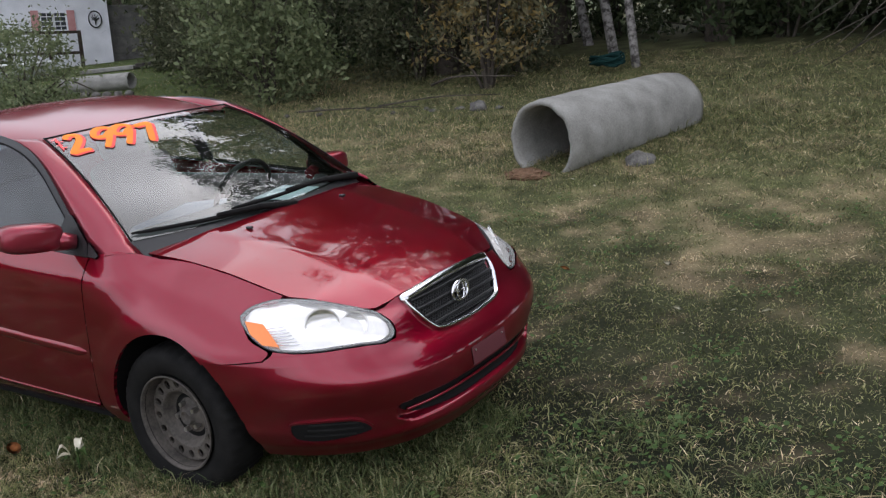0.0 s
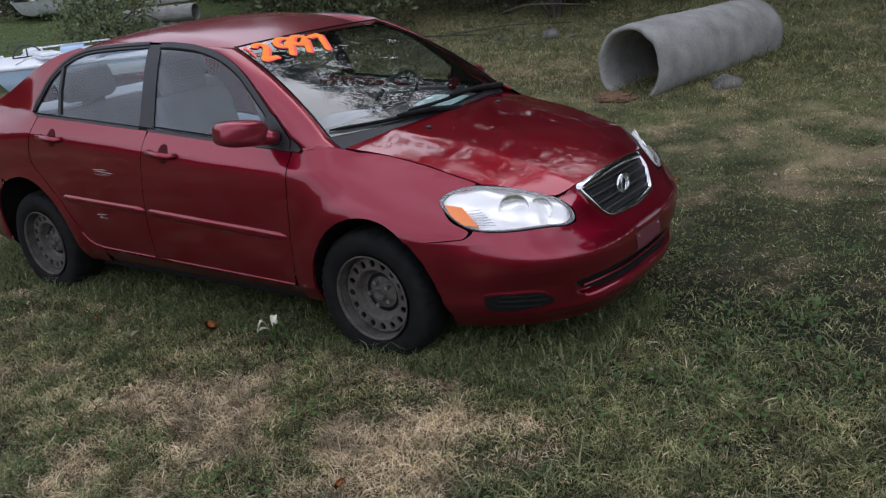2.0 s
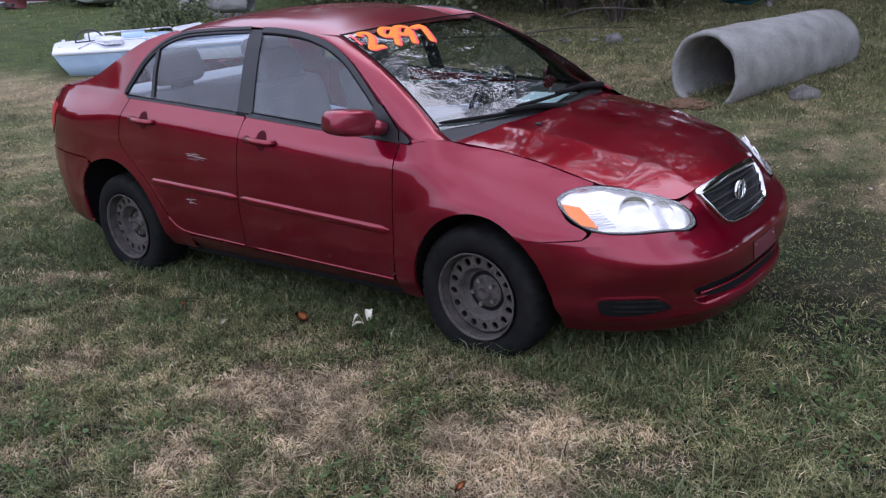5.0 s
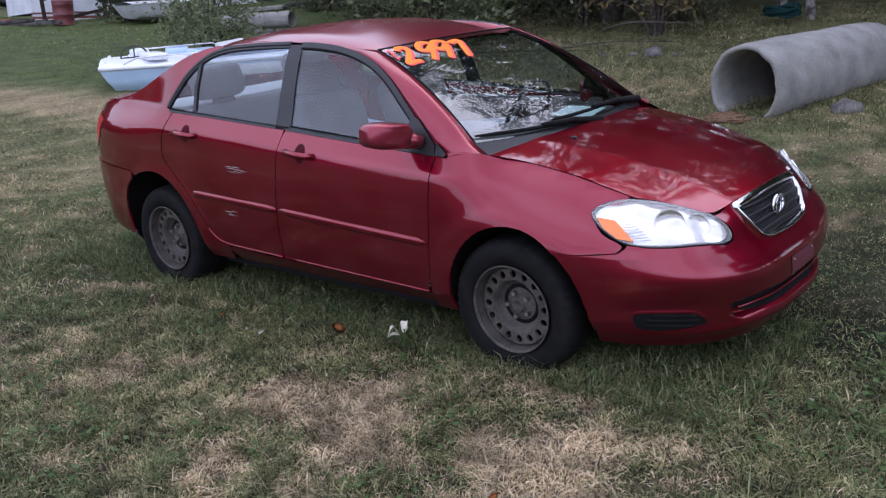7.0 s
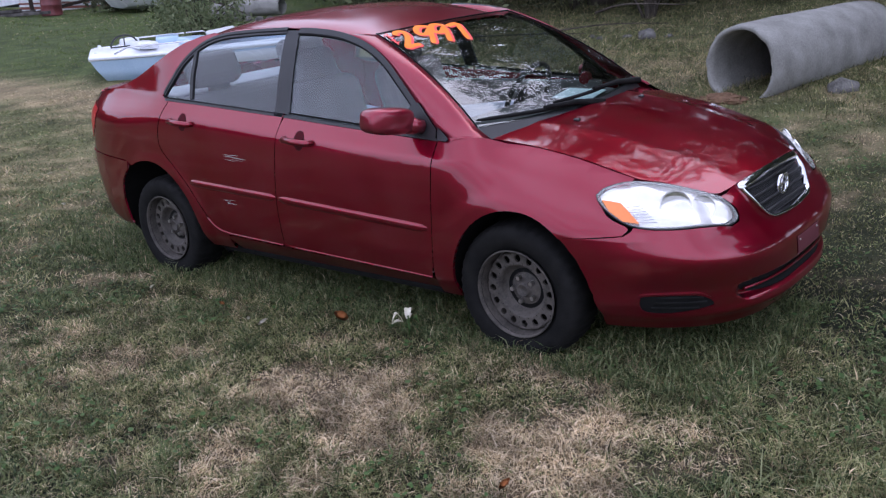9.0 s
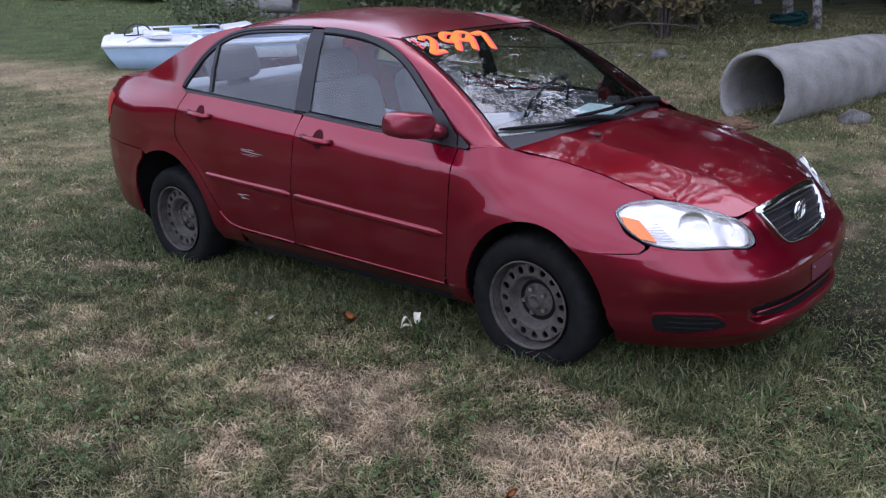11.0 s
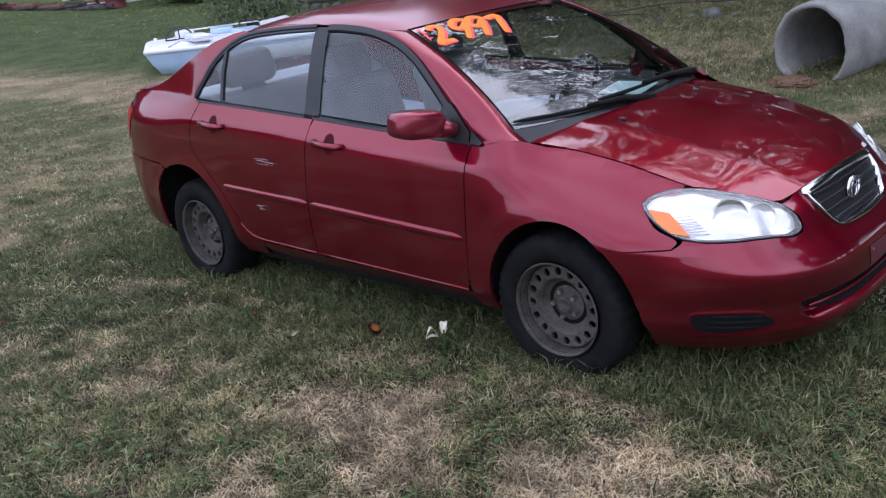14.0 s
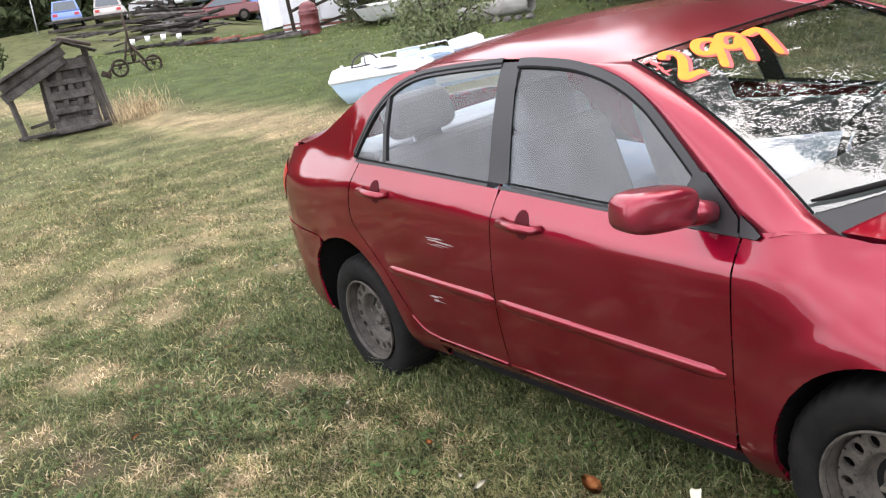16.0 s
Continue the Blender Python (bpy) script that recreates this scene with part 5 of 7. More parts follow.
        def bowl(u, v):
            return lamp(u, v) - axis * (0.018 + 0.006 * math.cos(u * 42) + 0.005 * math.cos(v * 60 + u * 20))
        panel_part("reflector", headlight, inner, bowl, (0.012, 0.012), WHITE_REFLECTOR, "bright silvery reflector", 0.02, 0.0, aim)
        for cu, cv, r in ((0.01, 0.0, 0.066), (0.125, -0.015, 0.050)):
            cup = lathe([(r, 0.001), (r * 0.96, -0.004), (r * 0.80, -0.010), (r * 0.5, -0.016), (r * 0.2, -0.019), (0.0, -0.0195)], 32, "Z")
            turn = axis.to_track_quat("Z", "Y").to_matrix().to_4x4()
            part("lamp_bowl", cup, headlight, SILVER, "", Matrix.Translation(lamp(cu * -1 if hand == -1 else cu, cv) - axis * 0.012) @ turn)
        sig = [((p - mid).dot(ex), (p - mid).dot(ey)) for p in (Vector((x, y * hand, z)) for x, y, z in ((1.702, -0.745, 0.738), (1.762, -0.716, 0.723), (1.850, -0.742, 0.655), (1.80, -0.772, 0.668), (1.74, -0.765, 0.700)))]
        panel_part("turn_signal", headlight, sig, lambda u, v: lamp(u, v) + axis * 0.004, (0.015, 0.015), AMBER, "amber turn signal", 0.02, 0.0, aim)
        for k in range(7):
            p, q = Vector((1.775 + 0.012 * k, -0.745 * hand, 0.712 - 0.008 * k)), Vector((1.86 + 0.010 * k, -0.71 * hand, 0.722 - 0.010 * k))
            a, b = [((w - mid).dot(ex), (w - mid).dot(ey)) for w in (p, q)]
            part("flute", tube([lamp(a[0] + (b[0] - a[0]) * t, a[1] + (b[1] - a[1]) * t) - axis * 0.009 for t in (0.0, 0.5, 1.0)], 0.0022, 6), headlight, CHROME)
        ribbon([(u, v) for u, v in ring], lamp, -0.003, 0.003, 0.001, "seal", TRIM, headlight)
        # tail lamp
        panel_part("tail_lamp", car, [(-1.80, 0.995), (-1.99, 1.025), (-2.09, 0.97), (-2.13, 0.82), (-2.0, 0.80), (-1.86, 0.88)], fn, (0.03, 0.03), RED_LENS, "red tail lamp", 0.008, 0.004, out)
        # fog lamp blank in the bumper
        fog_o = line2([(0.752, 0.362), (0.745, 0.324), (0.724, 0.292), (0.686, 0.281), (0.64, 0.287), (0.592, 0.297), (0.572, 0.310), (0.593, 0.342), (0.638, 0.367), (0.71, 0.373), (0.744, 0.371), (0.752, 0.362)], 4)[:-1]
        fog_o = [(hand * at_y(u, v), v) for u, v in fog_o]
        aside = (0.7, -hand * 0.7, 0)
        blank = panel_part("fog_lamp_blank", car, fog_o, wrap_front, (0.03, 0.03), LINER, "black ribbed fog lamp blank", 0.01, 0.003, aside)
        ribbon(fog_o, wrap_front, -0.004, 0.004, 0.007, "blank_edge", PAINT, blank)
        for k, z in enumerate((0.302, 0.325, 0.348)):
            y0, y1 = (0.60 + 0.015 * (k - 1) ** 2, 0.722)
            ridge = [front_y(-hand * (y0 + (y1 - y0) * t), z + 0.010 * t) for t in np.linspace(0, 1, 7)]
            part("rib", tube([p + Vector((0.003, -hand * 0.003, 0)) for p in ridge], 0.0055, 6), blank, RUBBER)
        for hub in (F_HUB, R_HUB):
            w = wheel(pose(hub, -hand * 0.728, 0.306, 0, 25 if hub > 0 else 70, 180 if hand == 1 else 0))
            w.parent = car
            tagged(w, "bare steel wheel with a worn black tyre")
    # front bumper
    arch_front = lambda z: 1.338 + F_ARCH * math.sqrt(1 - (max(0.0, z - 0.30) / (F_ARCH * 1.107)) ** 2)
    half = [(at_x(arch_front(z), z), z) for z in (0.20, 0.25, 0.30, 0.36, 0.42, 0.48, 0.54, 0.58, 0.597)] + [(at_x(1.66, 0.601), 0.601), (at_x(1.818, 0.617), 0.617)]
    half += [(at_y(y, z), z) for y, z in ((0.772, 0.648), (0.745, 0.638), (0.685, 0.631), (0.617, 0.626), (0.55, 0.617), (0.477, 0.602), (0.424, 0.607), (0.408, 0.625), (0.400, 0.655), (0.413, 0.69), (0.425, 0.698), (0.37, 0.702), (0.308, 0.708), (0.291, 0.66), (0.249, 0.598), (0.215, 0.574), (0.15, 0.565))]
    front_o = [(-u, v) for u, v in half] + [(0.0, 0.563)] + half[::-1] + [(at_y(0.5, 0.187), 0.187), (0.0, 0.185), (-at_y(0.5, 0.187), 0.187)]
    bumper = panel_part("front_bumper", car, front_o, wrap_front, (0.02, 0.006), PAINT, "red painted front bumper", 0.03, 0.0, lambda p: Vector((1, 0.6 * p.y, 0)))
    half_slot = [(0.0, 0.302), (0.24, 0.302), (0.38, 0.309), (0.43, 0.326), (0.465, 0.346), (0.48, 0.362), (0.44, 0.372), (0.36, 0.379), (0.20, 0.381), (0.0, 0.381)]
    slot = line2([(-y, z) for y, z in half_slot[::-1]] + half_slot[1:], 3)[:-1]
    intake = panel_part("lower_air_intake", bumper, slot, front_y, (0.03, 0.012), LINER, "dark lower air intake slot", 0.01, 0.002, (1, 0, 0))
    part("intake_bar", tube([front_y(y, 0.347 - 0.03 * y * y) + Vector((0.018, 0, 0)) for y in np.linspace(-0.45, 0.45, 21)], 0.0065, 6), intake, PAINT)
    plate = panel_part("plate_holder", bumper, [(-0.125, 0.396), (0.125, 0.396), (0.125, 0.468), (-0.125, 0.468)], lambda y, z: front_y(y, z), (0.05, 0.03), PLATE_GREY, "empty dull number plate mount", 0.01, 0.003, (1, 0, 0))
    for y in (-0.10, 0.10):
        part("screw", box(0.006, 0.008, 0.008, 0.002, Matrix.Translation(front_y(y, 0.452) + Vector((0.004, 0, 0)))), plate, NUT)
    # grille
    def grille_outline(k, dz=0.0):
        return line2([(-0.302 * k, 0.706), (-0.284 * k, 0.722), (-0.15 * k, 0.735), (0.0, 0.740), (0.15 * k, 0.735), (0.284 * k, 0.722), (0.302 * k, 0.706), (0.286 * k, 0.66), (0.245 * k, 0.600), (0.212 * k, 0.577), (0.15 * k, 0.568), (0.0, 0.562), (-0.15 * k, 0.568), (-0.212 * k, 0.577), (-0.245 * k, 0.600), (-0.286 * k, 0.66), (-0.302 * k, 0.706)], 4)[:-1]
    face = lambda y, z: front_y(y, z) + Vector((0.006, 0, 0))
    go = grille_outline(1.0)
    grille = panel_part("grille", car, go, face, (0.03, 0.02), LINER, "black grille in a chrome surround", 0.03, -0.014, (1, 0, 0))
    n = len(go)
    rows = []
    for i in range(n + 1):
        p, q, r = Vector(go[(i - 1) % n]), Vector(go[i % n]), Vector(go[(i + 1) % n])
        d = (r - p).normalized()
        s = Vector((d.y, -d.x))
        wide = 0.007 + 0.017 * smooth(q.y, 0.69, 0.73)
        c = Vector((0, 0.65))
        if (c - q).dot(s) < 0:
            s = -s
        rows.append([face(*(q + s * o)) + Vector((h, 0, 0)) for o, h in ((-0.003, -0.006), (-0.002, 0.010), (wide * 0.5, 0.015), (wide, 0.009), (wide, -0.016))])
    part("surround", strip(rows, CHROME, "surround"), grille, None, "chrome grille surround")
    inside = lambda y, z: abs(y) < 0.278 - 0.055 * smooth(0.66 - z, 0, 0.08) and z > 0.572 + 0.05 * max(0.0, abs(y) - 0.15) and z < 0.716 - 0.06 * y * y * 4
    for k in range(4):
        z = 0.594 + 0.033 * k
        ys = [y for y in np.linspace(-0.27, 0.27, 55) if inside(y, z)]
        part("slat", tube([face(y, z) + Vector((-0.001, 0, 0)) for y in ys], 0.0062, 6), grille, TRIM)
    mesh_bars = bmesh.new()
    for k in range(-34, 35):
        for lean in (1, -1):
            zs = [(0.0165 * k + lean * (z - 0.65) * 0.95, z) for z in np.linspace(0.565, 0.735, 18)]
            zs = [(y, z) for y, z in zs if inside(y, z)]
            if len(zs) > 2:
                join(mesh_bars, tube([face(y, z) + Vector((-0.009, 0, 0)) for y, z in zs], 0.0022, 4))
    part("mesh", mesh_bars, grille, BLACK, "fine black honeycomb mesh")
    badge = part("badge", lathe([(0.042, 0.0), (0.044, 0.006), (0.039, 0.010), (0.034, 0.007), (0.034, 0.0)], 40, "X"), grille, CHROME, "oval chrome badge of plain rings", Matrix.Translation(face(0, 0.655) + Vector((0.008, 0, 0))) @ Matrix.Diagonal((1.2, 1.45, 1.05, 1)) )
    for sy, sz, dz in ((0.017, 0.036, 0.0), (0.031, 0.014, 0.014)):
        ring = tube([(0.006, sy * math.cos(a), sz * math.sin(a) + dz) for a in np.linspace(0, 2 * math.pi, 29)], 0.0042, 6)
        part("badge_ring", ring, badge, CHROME)
    # hood, cowl, roof, boot
    hood_o = line2([(1.135, -0.665), (1.205, -0.40), (1.250, 0.0), (1.205, 0.40), (1.135, 0.665)], 5)
    right = [(x, cut_y(x) - GAP) for x in np.linspace(1.19, 1.80, 8)]
    nose = line2([(1.80, 0.603), (1.87, 0.562), (1.95, 0.500), (2.024, 0.432), (2.047, 0.37), (2.060, 0.307), (2.077, 0.16), (2.084, 0.0)], 4)
    hood_o += right + nose[1:] + [(u, -v) for u, v in nose[::-1][1:]] + [(u, -v) for u, v in right[::-1][:-0 or None]]
    clean = []
    for p in hood_o:
        if not clean or (Vector(p) - Vector(clean[-1])).length > 0.004:
            clean.append(p)
    panel_part("hood", car, clean, hood_skin, (0.035, 0.05), PAINT, "red hood with leaf-shaped reflections and faded spots", 0.02, 0.0, (0, 0, 1))
    rows = [[screen(a, 0.985) + Vector((0.0, 0, -0.004)), screen(a, 1.0) + Vector((0.015, 0, -0.02)), screen(a, 1.0) + Vector((0.035, 0, -0.045)), screen(a, 1.0) + Vector((0.09, 0, -0.09))] for a in np.linspace(-0.98, 0.98, 25)]
    part("cowl", strip(rows, TRIM, "cowl"), car, None, "black plastic cowl below the windscreen")
    roof_o = line2([(0.385, -0.548), (0.415, -0.3), (0.428, 0.0), (0.415, 0.3), (0.385, 0.548)], 4) + [(x, 0.548 + 0.03 * math.sin(math.pi * (0.385 - x) / 1.085)) for x in np.linspace(0.3, -0.70, 9)] + line2([(-0.95, 0.565), (-1.03, 0.53), (-1.07, 0.3), (-1.085, 0.0), (-1.07, -0.3), (-1.03, -0.53), (-0.95, -0.565)], 3) + [(x, -0.548 - 0.03 * math.sin(math.pi * (0.385 - x) / 1.085)) for x in np.linspace(-0.70, 0.3, 9)]
    panel_part("roof", car, roof_o, roof_skin, (0.06, 0.05), DULL_PAINT, "dull red roof", 0.012, 0.0, (0, 0, 1))
    boot_o = line2([(-1.66, -0.60), (-1.75, -0.3), (-1.77, 0.0), (-1.75, 0.3), (-1.66, 0.60)], 3) + [(-1.8, 0.64), (-1.95, 0.60)] + line2([(-2.06, 0.50), (-2.18, 0.3), (-2.21, 0.0), (-2.18, -0.3), (-2.06, -0.50)], 3) + [(-1.95, -0.60), (-1.8, -0.64)]
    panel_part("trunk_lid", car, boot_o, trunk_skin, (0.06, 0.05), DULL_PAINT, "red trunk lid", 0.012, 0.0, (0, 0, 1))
    panel_part("rear_panel", car, [(-0.62, 0.70), (-0.62, 1.0), (-0.5, 1.085), (0.5, 1.085), (0.62, 1.0), (0.62, 0.70)], wrap_rear, (0.06, 0.05), PAINT, "", 0.012, -0.006, (-1, 0, 0))
    panel_part("rear_bumper", car, [(-0.78, 0.40), (-0.78, 0.725), (0.78, 0.725), (0.78, 0.40), (0.4, 0.36), (-0.4, 0.36)], wrap_rear, (0.04, 0.03), PAINT, "red painted rear bumper", 0.012, 0.0055, lambda p: Vector((-1, 0.6 * p.y, 0)))
    for hand in (1, -1):
        fn = side if hand == 1 else mirrored(side)
        panel_part("rear_bumper_end", car, [(-2.225, 0.727), (-1.90, 0.727), (-1.60, 0.714), (-1.455, 0.706)] + [p for p in REAR_WHEEL_ARCH if p[0] < -1.46] + [(-1.66, 0.285), (-1.80, 0.30), (-1.95, 0.33), (-2.08, 0.365), (-2.17, 0.40)], fn, (0.04, 0.03), PAINT, "", 0.010, 0.005, (-0.2, -hand, 0))
    for s in (-1, 1):
        rows = [[front_y(y, z) - Vector((0.004, 0, 0)) for z in (0.56, 0.60, 0.64, 0.68, 0.70, hood_skin(2.06, y).z - 0.004)] for y in np.linspace(0.27 * s, 0.40 * s, 8)]
        part("front_support", strip(rows, PAINT, "front_support"), car)
    # glass
    pane = panel_part("windscreen", car, [(-1, 0), (1, 0), (1, 1), (-1, 1)], screen, (0.1, 0.1), SCREEN_GLASS, "windscreen with a painted price", 0.004, 0.0, (0.5, 0, 0.85))
    pane.visible_shadow = False
    for o, nm in (([(-0.99, 0.008), (-0.5, 0.008), (0, 0.008), (0.5, 0.008), (0.99, 0.008)], "top_seal"), ([(-0.992, 0.0), (-0.992, 0.5), (-0.992, 1.0)], "side_seal"), ([(0.992, 0.0), (0.992, 0.5), (0.992, 1.0)], "side_seal")):
        part(nm, tube([screen(*p) + Vector((0.001, 0, 0.001)) for p in flat2(bezier([(u, v, 0) for u, v in o], 6))], 0.0035, 6), pane, LINER)
    back = panel_part("rear_window", car, [(-1, 0), (1, 0), (1, 1), (-1, 1)], back_screen, (0.1, 0.1), REAR_GLASS_TINT, "rear window", 0.004, 0.0, (-0.4, 0, 0.9))
    back.visible_shadow = False
    # the price, brushed on the glass in single strokes
    n = Vector((0.52, 0, 0.85)).normalized()

    def stroke(path, half, mat, name, lift, label, shift=(0.0, 0.0)):
        mid = [Vector((a * 0.56 + shift[0], b * 0.80 + shift[1])) for a, b in line2(path, 6)]
        vv, k = [], len(mid)
        for i, q in enumerate(mid):
            d = (mid[min(k - 1, i + 1)] - mid[max(0, i - 1)]).normalized()
            w = half * (0.75 + 0.25 * math.sin(math.pi * (0.15 + 0.7 * i / (k - 1)))) * (0.7 if i in (0, k - 1) else 1.0)
            for c in (-w, w):
                p = q + Vector((-d.y, d.x)) * c
                vv.append(screen(max(-0.985, p.x / 0.56), p.y / 0.80) + n * lift)
        part(name, mesh_of(name, vv, [(2 * i, 2 * i + 1, 2 * i + 3, 2 * i + 2) for i in range(k - 1)], mat, False), pane, None, label)
    two = [(-0.87, 0.075), (-0.83, 0.042), (-0.765, 0.050), (-0.775, 0.105), (-0.85, 0.175), (-0.915, 0.232), (-0.84, 0.226), (-0.775, 0.228)]
    nine = [(-0.465, 0.085), (-0.465, 0.045), (-0.535, 0.030), (-0.615, 0.065), (-0.645, 0.115), (-0.575, 0.130), (-0.485, 0.088), (-0.55, 0.150), (-0.655, 0.245)]
    seven = ([(-0.255, 0.090), (-0.18, 0.082), (-0.085, 0.075)], [(-0.090, 0.075), (-0.18, 0.160), (-0.290, 0.275)])
    for path in (two, nine, [(a + 0.172, b + 0.012) for a, b in nine], *seven):
        stroke(path, 0.0205, PINK_EDGE, "price_edge", 0.004, "red outline of a hand-painted figure", (0.005, 0.006))
        stroke(path, 0.0150, ORANGE, "price_figure", 0.0055, "bright orange hand-painted figure")
    for path in ([(-0.975, 0.055), (-0.93, 0.050), (-0.945, 0.085), (-0.895, 0.088)], [(-0.975, 0.125), (-0.935, 0.120), (-0.955, 0.155), (-0.91, 0.158)], [(-0.925, 0.030), (-0.955, 0.185)]):
        stroke(path, 0.0045, PINK_EDGE, "price_sign", 0.004, "thin pink painted dollar sign")
    # wipers
    for tip0, tip1, foot in (((-0.975, 0.962), (0.02, 1.005), (0.10, 1.045)), ((-0.34, 0.950), (0.60, 0.955), (0.94, 1.045))):
        w = thing("wiper", Matrix(), "", "")
        w.pop("label", None)
        w.parent = car
        line = [screen(tip0[0] + (tip1[0] - tip0[0]) * t, tip0[1] + (tip1[1] - tip0[1]) * t) + n * 0.010 for t in np.linspace(0, 1, 11)]
        part("blade", tube(line, 0.0085, 6, [0.004] + [0.0085] * 9 + [0.004]), w, RUBBER)
        root = screen(*foot) + n * 0.012
        part("arm", tube([root, root.lerp(line[5], 0.5) + n * 0.022, line[5] + n * 0.014], 0.012, 6, [0.019, 0.013, 0.009]), w, RUBBER)
        part("pivot_cap", lathe([(0.022, 0.0), (0.02, 0.012), (0.0, 0.016)], 16, "Z"), w, RUBBER, "", Matrix.Translation(root - n * 0.012))
    for y in (-0.30, 0.30):
        part("washer_jet", box(0.03, 0.018, 0.012, 0.005, Matrix.Translation(hood_skin(1.33, y) + Vector((0, 0, 0.005)))), car, BLACK)
    # scrapes on the rear door and a rust mark
    rear = [o for o in car.children if o.name.startswith("rear_door")][0]
    g = random.Random(3)
    for cx, cz, ln, tilt, count in ((-0.47, 0.795, 0.14, -0.06, 9), (-0.53, 0.543, 0.07, -0.05, 6)):
        for k in range(count):
            x0, z0 = cx + g.uniform(-0.05, 0.03), cz + g.uniform(-0.014, 0.014)
            l = ln * g.uniform(0.3, 0.9)
            t = tilt + g.uniform(-0.06, 0.05)
            h = g.uniform(0.0008, 0.0025)
            o = [(x0, z0 - h), (x0 + l, z0 + l * t - h * 0.2), (x0 + l, z0 + l * t + h * 0.2), (x0 + l * 0.4, z0 + l * t * 0.4 + h)]
            panel_part("scrape", rear, o, side, (0.05, 0.05), SCRATCH, "", 0.001, 0.0012)
    # underside
    bm = join(box(3.9, 1.0, 0.16, 0.03, pose(-0.05, 0, 0.28)), box(1.72, 1.5, 0.14, 0.03, pose(0.05, 0, 0.27)))
    part("underbody", bm, car, LINER)
    interior(car)
    return car


def interior(car):
    part("cabin_floor", box(2.05, 1.44, 0.1, 0.02, pose(-0.02, 0, 0.36)), car, LINER)
    for y in (-0.765, 0.765):
        part("door_lining", box(1.66, 0.03, 0.55, 0.01, pose(0.02, y * 0.985, 0.68)), car, CLOTH)
    part("dashboard", box(0.40, 1.30, 0.30, 0.08, pose(0.88, 0, 0.795), 4), car, DASH)
    part("rear_shelf", box(0.42, 1.25, 0.05, 0.02, pose(-1.38, 0, 1.04)), car, SHELF, "pale grey rear shelf")
    part("roof_lining", strip([[roof_skin(x, y) - Vector((0, 0, 0.03)) for y in np.linspace(-0.56, 0.56, 9)] for x in np.linspace(0.36, -1.02, 9)], CLOTH, "roof_lining"), car)
    def seat(x, y, width, back):
        s = thing("seat", pose(x, y, 0), "", "")
        s.pop("label", None)
        s.parent = car
        part("cushion", box(0.52, width, 0.2, 0.07, pose(0.06, 0, 0.52, 0, -6), 4), s, CLOTH)
        part("backrest", box(0.17, width, 0.62, 0.07, pose(-0.26, 0, back, 0, -16), 4), s, CLOTH)
        return s
    for y in (-0.36, 0.36):
        s = seat(0.10, y, 0.50, 0.83)
        part("headrest", box(0.12, 0.29, 0.18, 0.06, pose(-0.37, 0, 1.20, 0, -14), 4), s, CLOTH)
    bench = seat(-0.80, 0.0, 1.25, 0.755)
    for y in (-0.36, 0.36):
        part("headrest_post", box(0.012, 0.16, 0.14, 0.004, pose(-0.32, y, 1.10, 0, -16)), bench, CHROME)
        part("headrest", box(0.13, 0.36, 0.20, 0.075, pose(-0.35, y, 1.18, 0, -16), 4), bench, CLOTH)
    tw = thing("steering_wheel", pose(0.62, 0.36, 0.93, 0, -65, 0), "", "")
    tw.pop("label", None)
    tw.parent = car
    part("steering_rim", tube([(0.185 * math.cos(a), 0.185 * math.sin(a), 0) for a in np.linspace(0, 2 * math.pi, 33)], 0.014, 8), tw, BLACK)
    part("steering_hub", box(0.14, 0.2, 0.05, 0.03), tw, BLACK)
    part("paper", box(0.20, 0.29, 0.004, 0.0, pose(0.975, 0.31, 0.955, 0, 4, 14)), car, PAPER, "pale blue paper lying on the dashboard")
    part("blanket", box(0.62, 0.9, 0.12, 0.05, pose(-0.62, 0.12, 0.715, 3, 6), 4), car, PALE_CLOTH, "pale blue cloth spread over the rear seat")
    part("blanket", box(0.50, 0.46, 0.10, 0.04, pose(0.20, 0.34, 0.78, 6, -6), 4), car, PALE_CLOTH, "pale blue cloth on the front seat")


build_sedan()


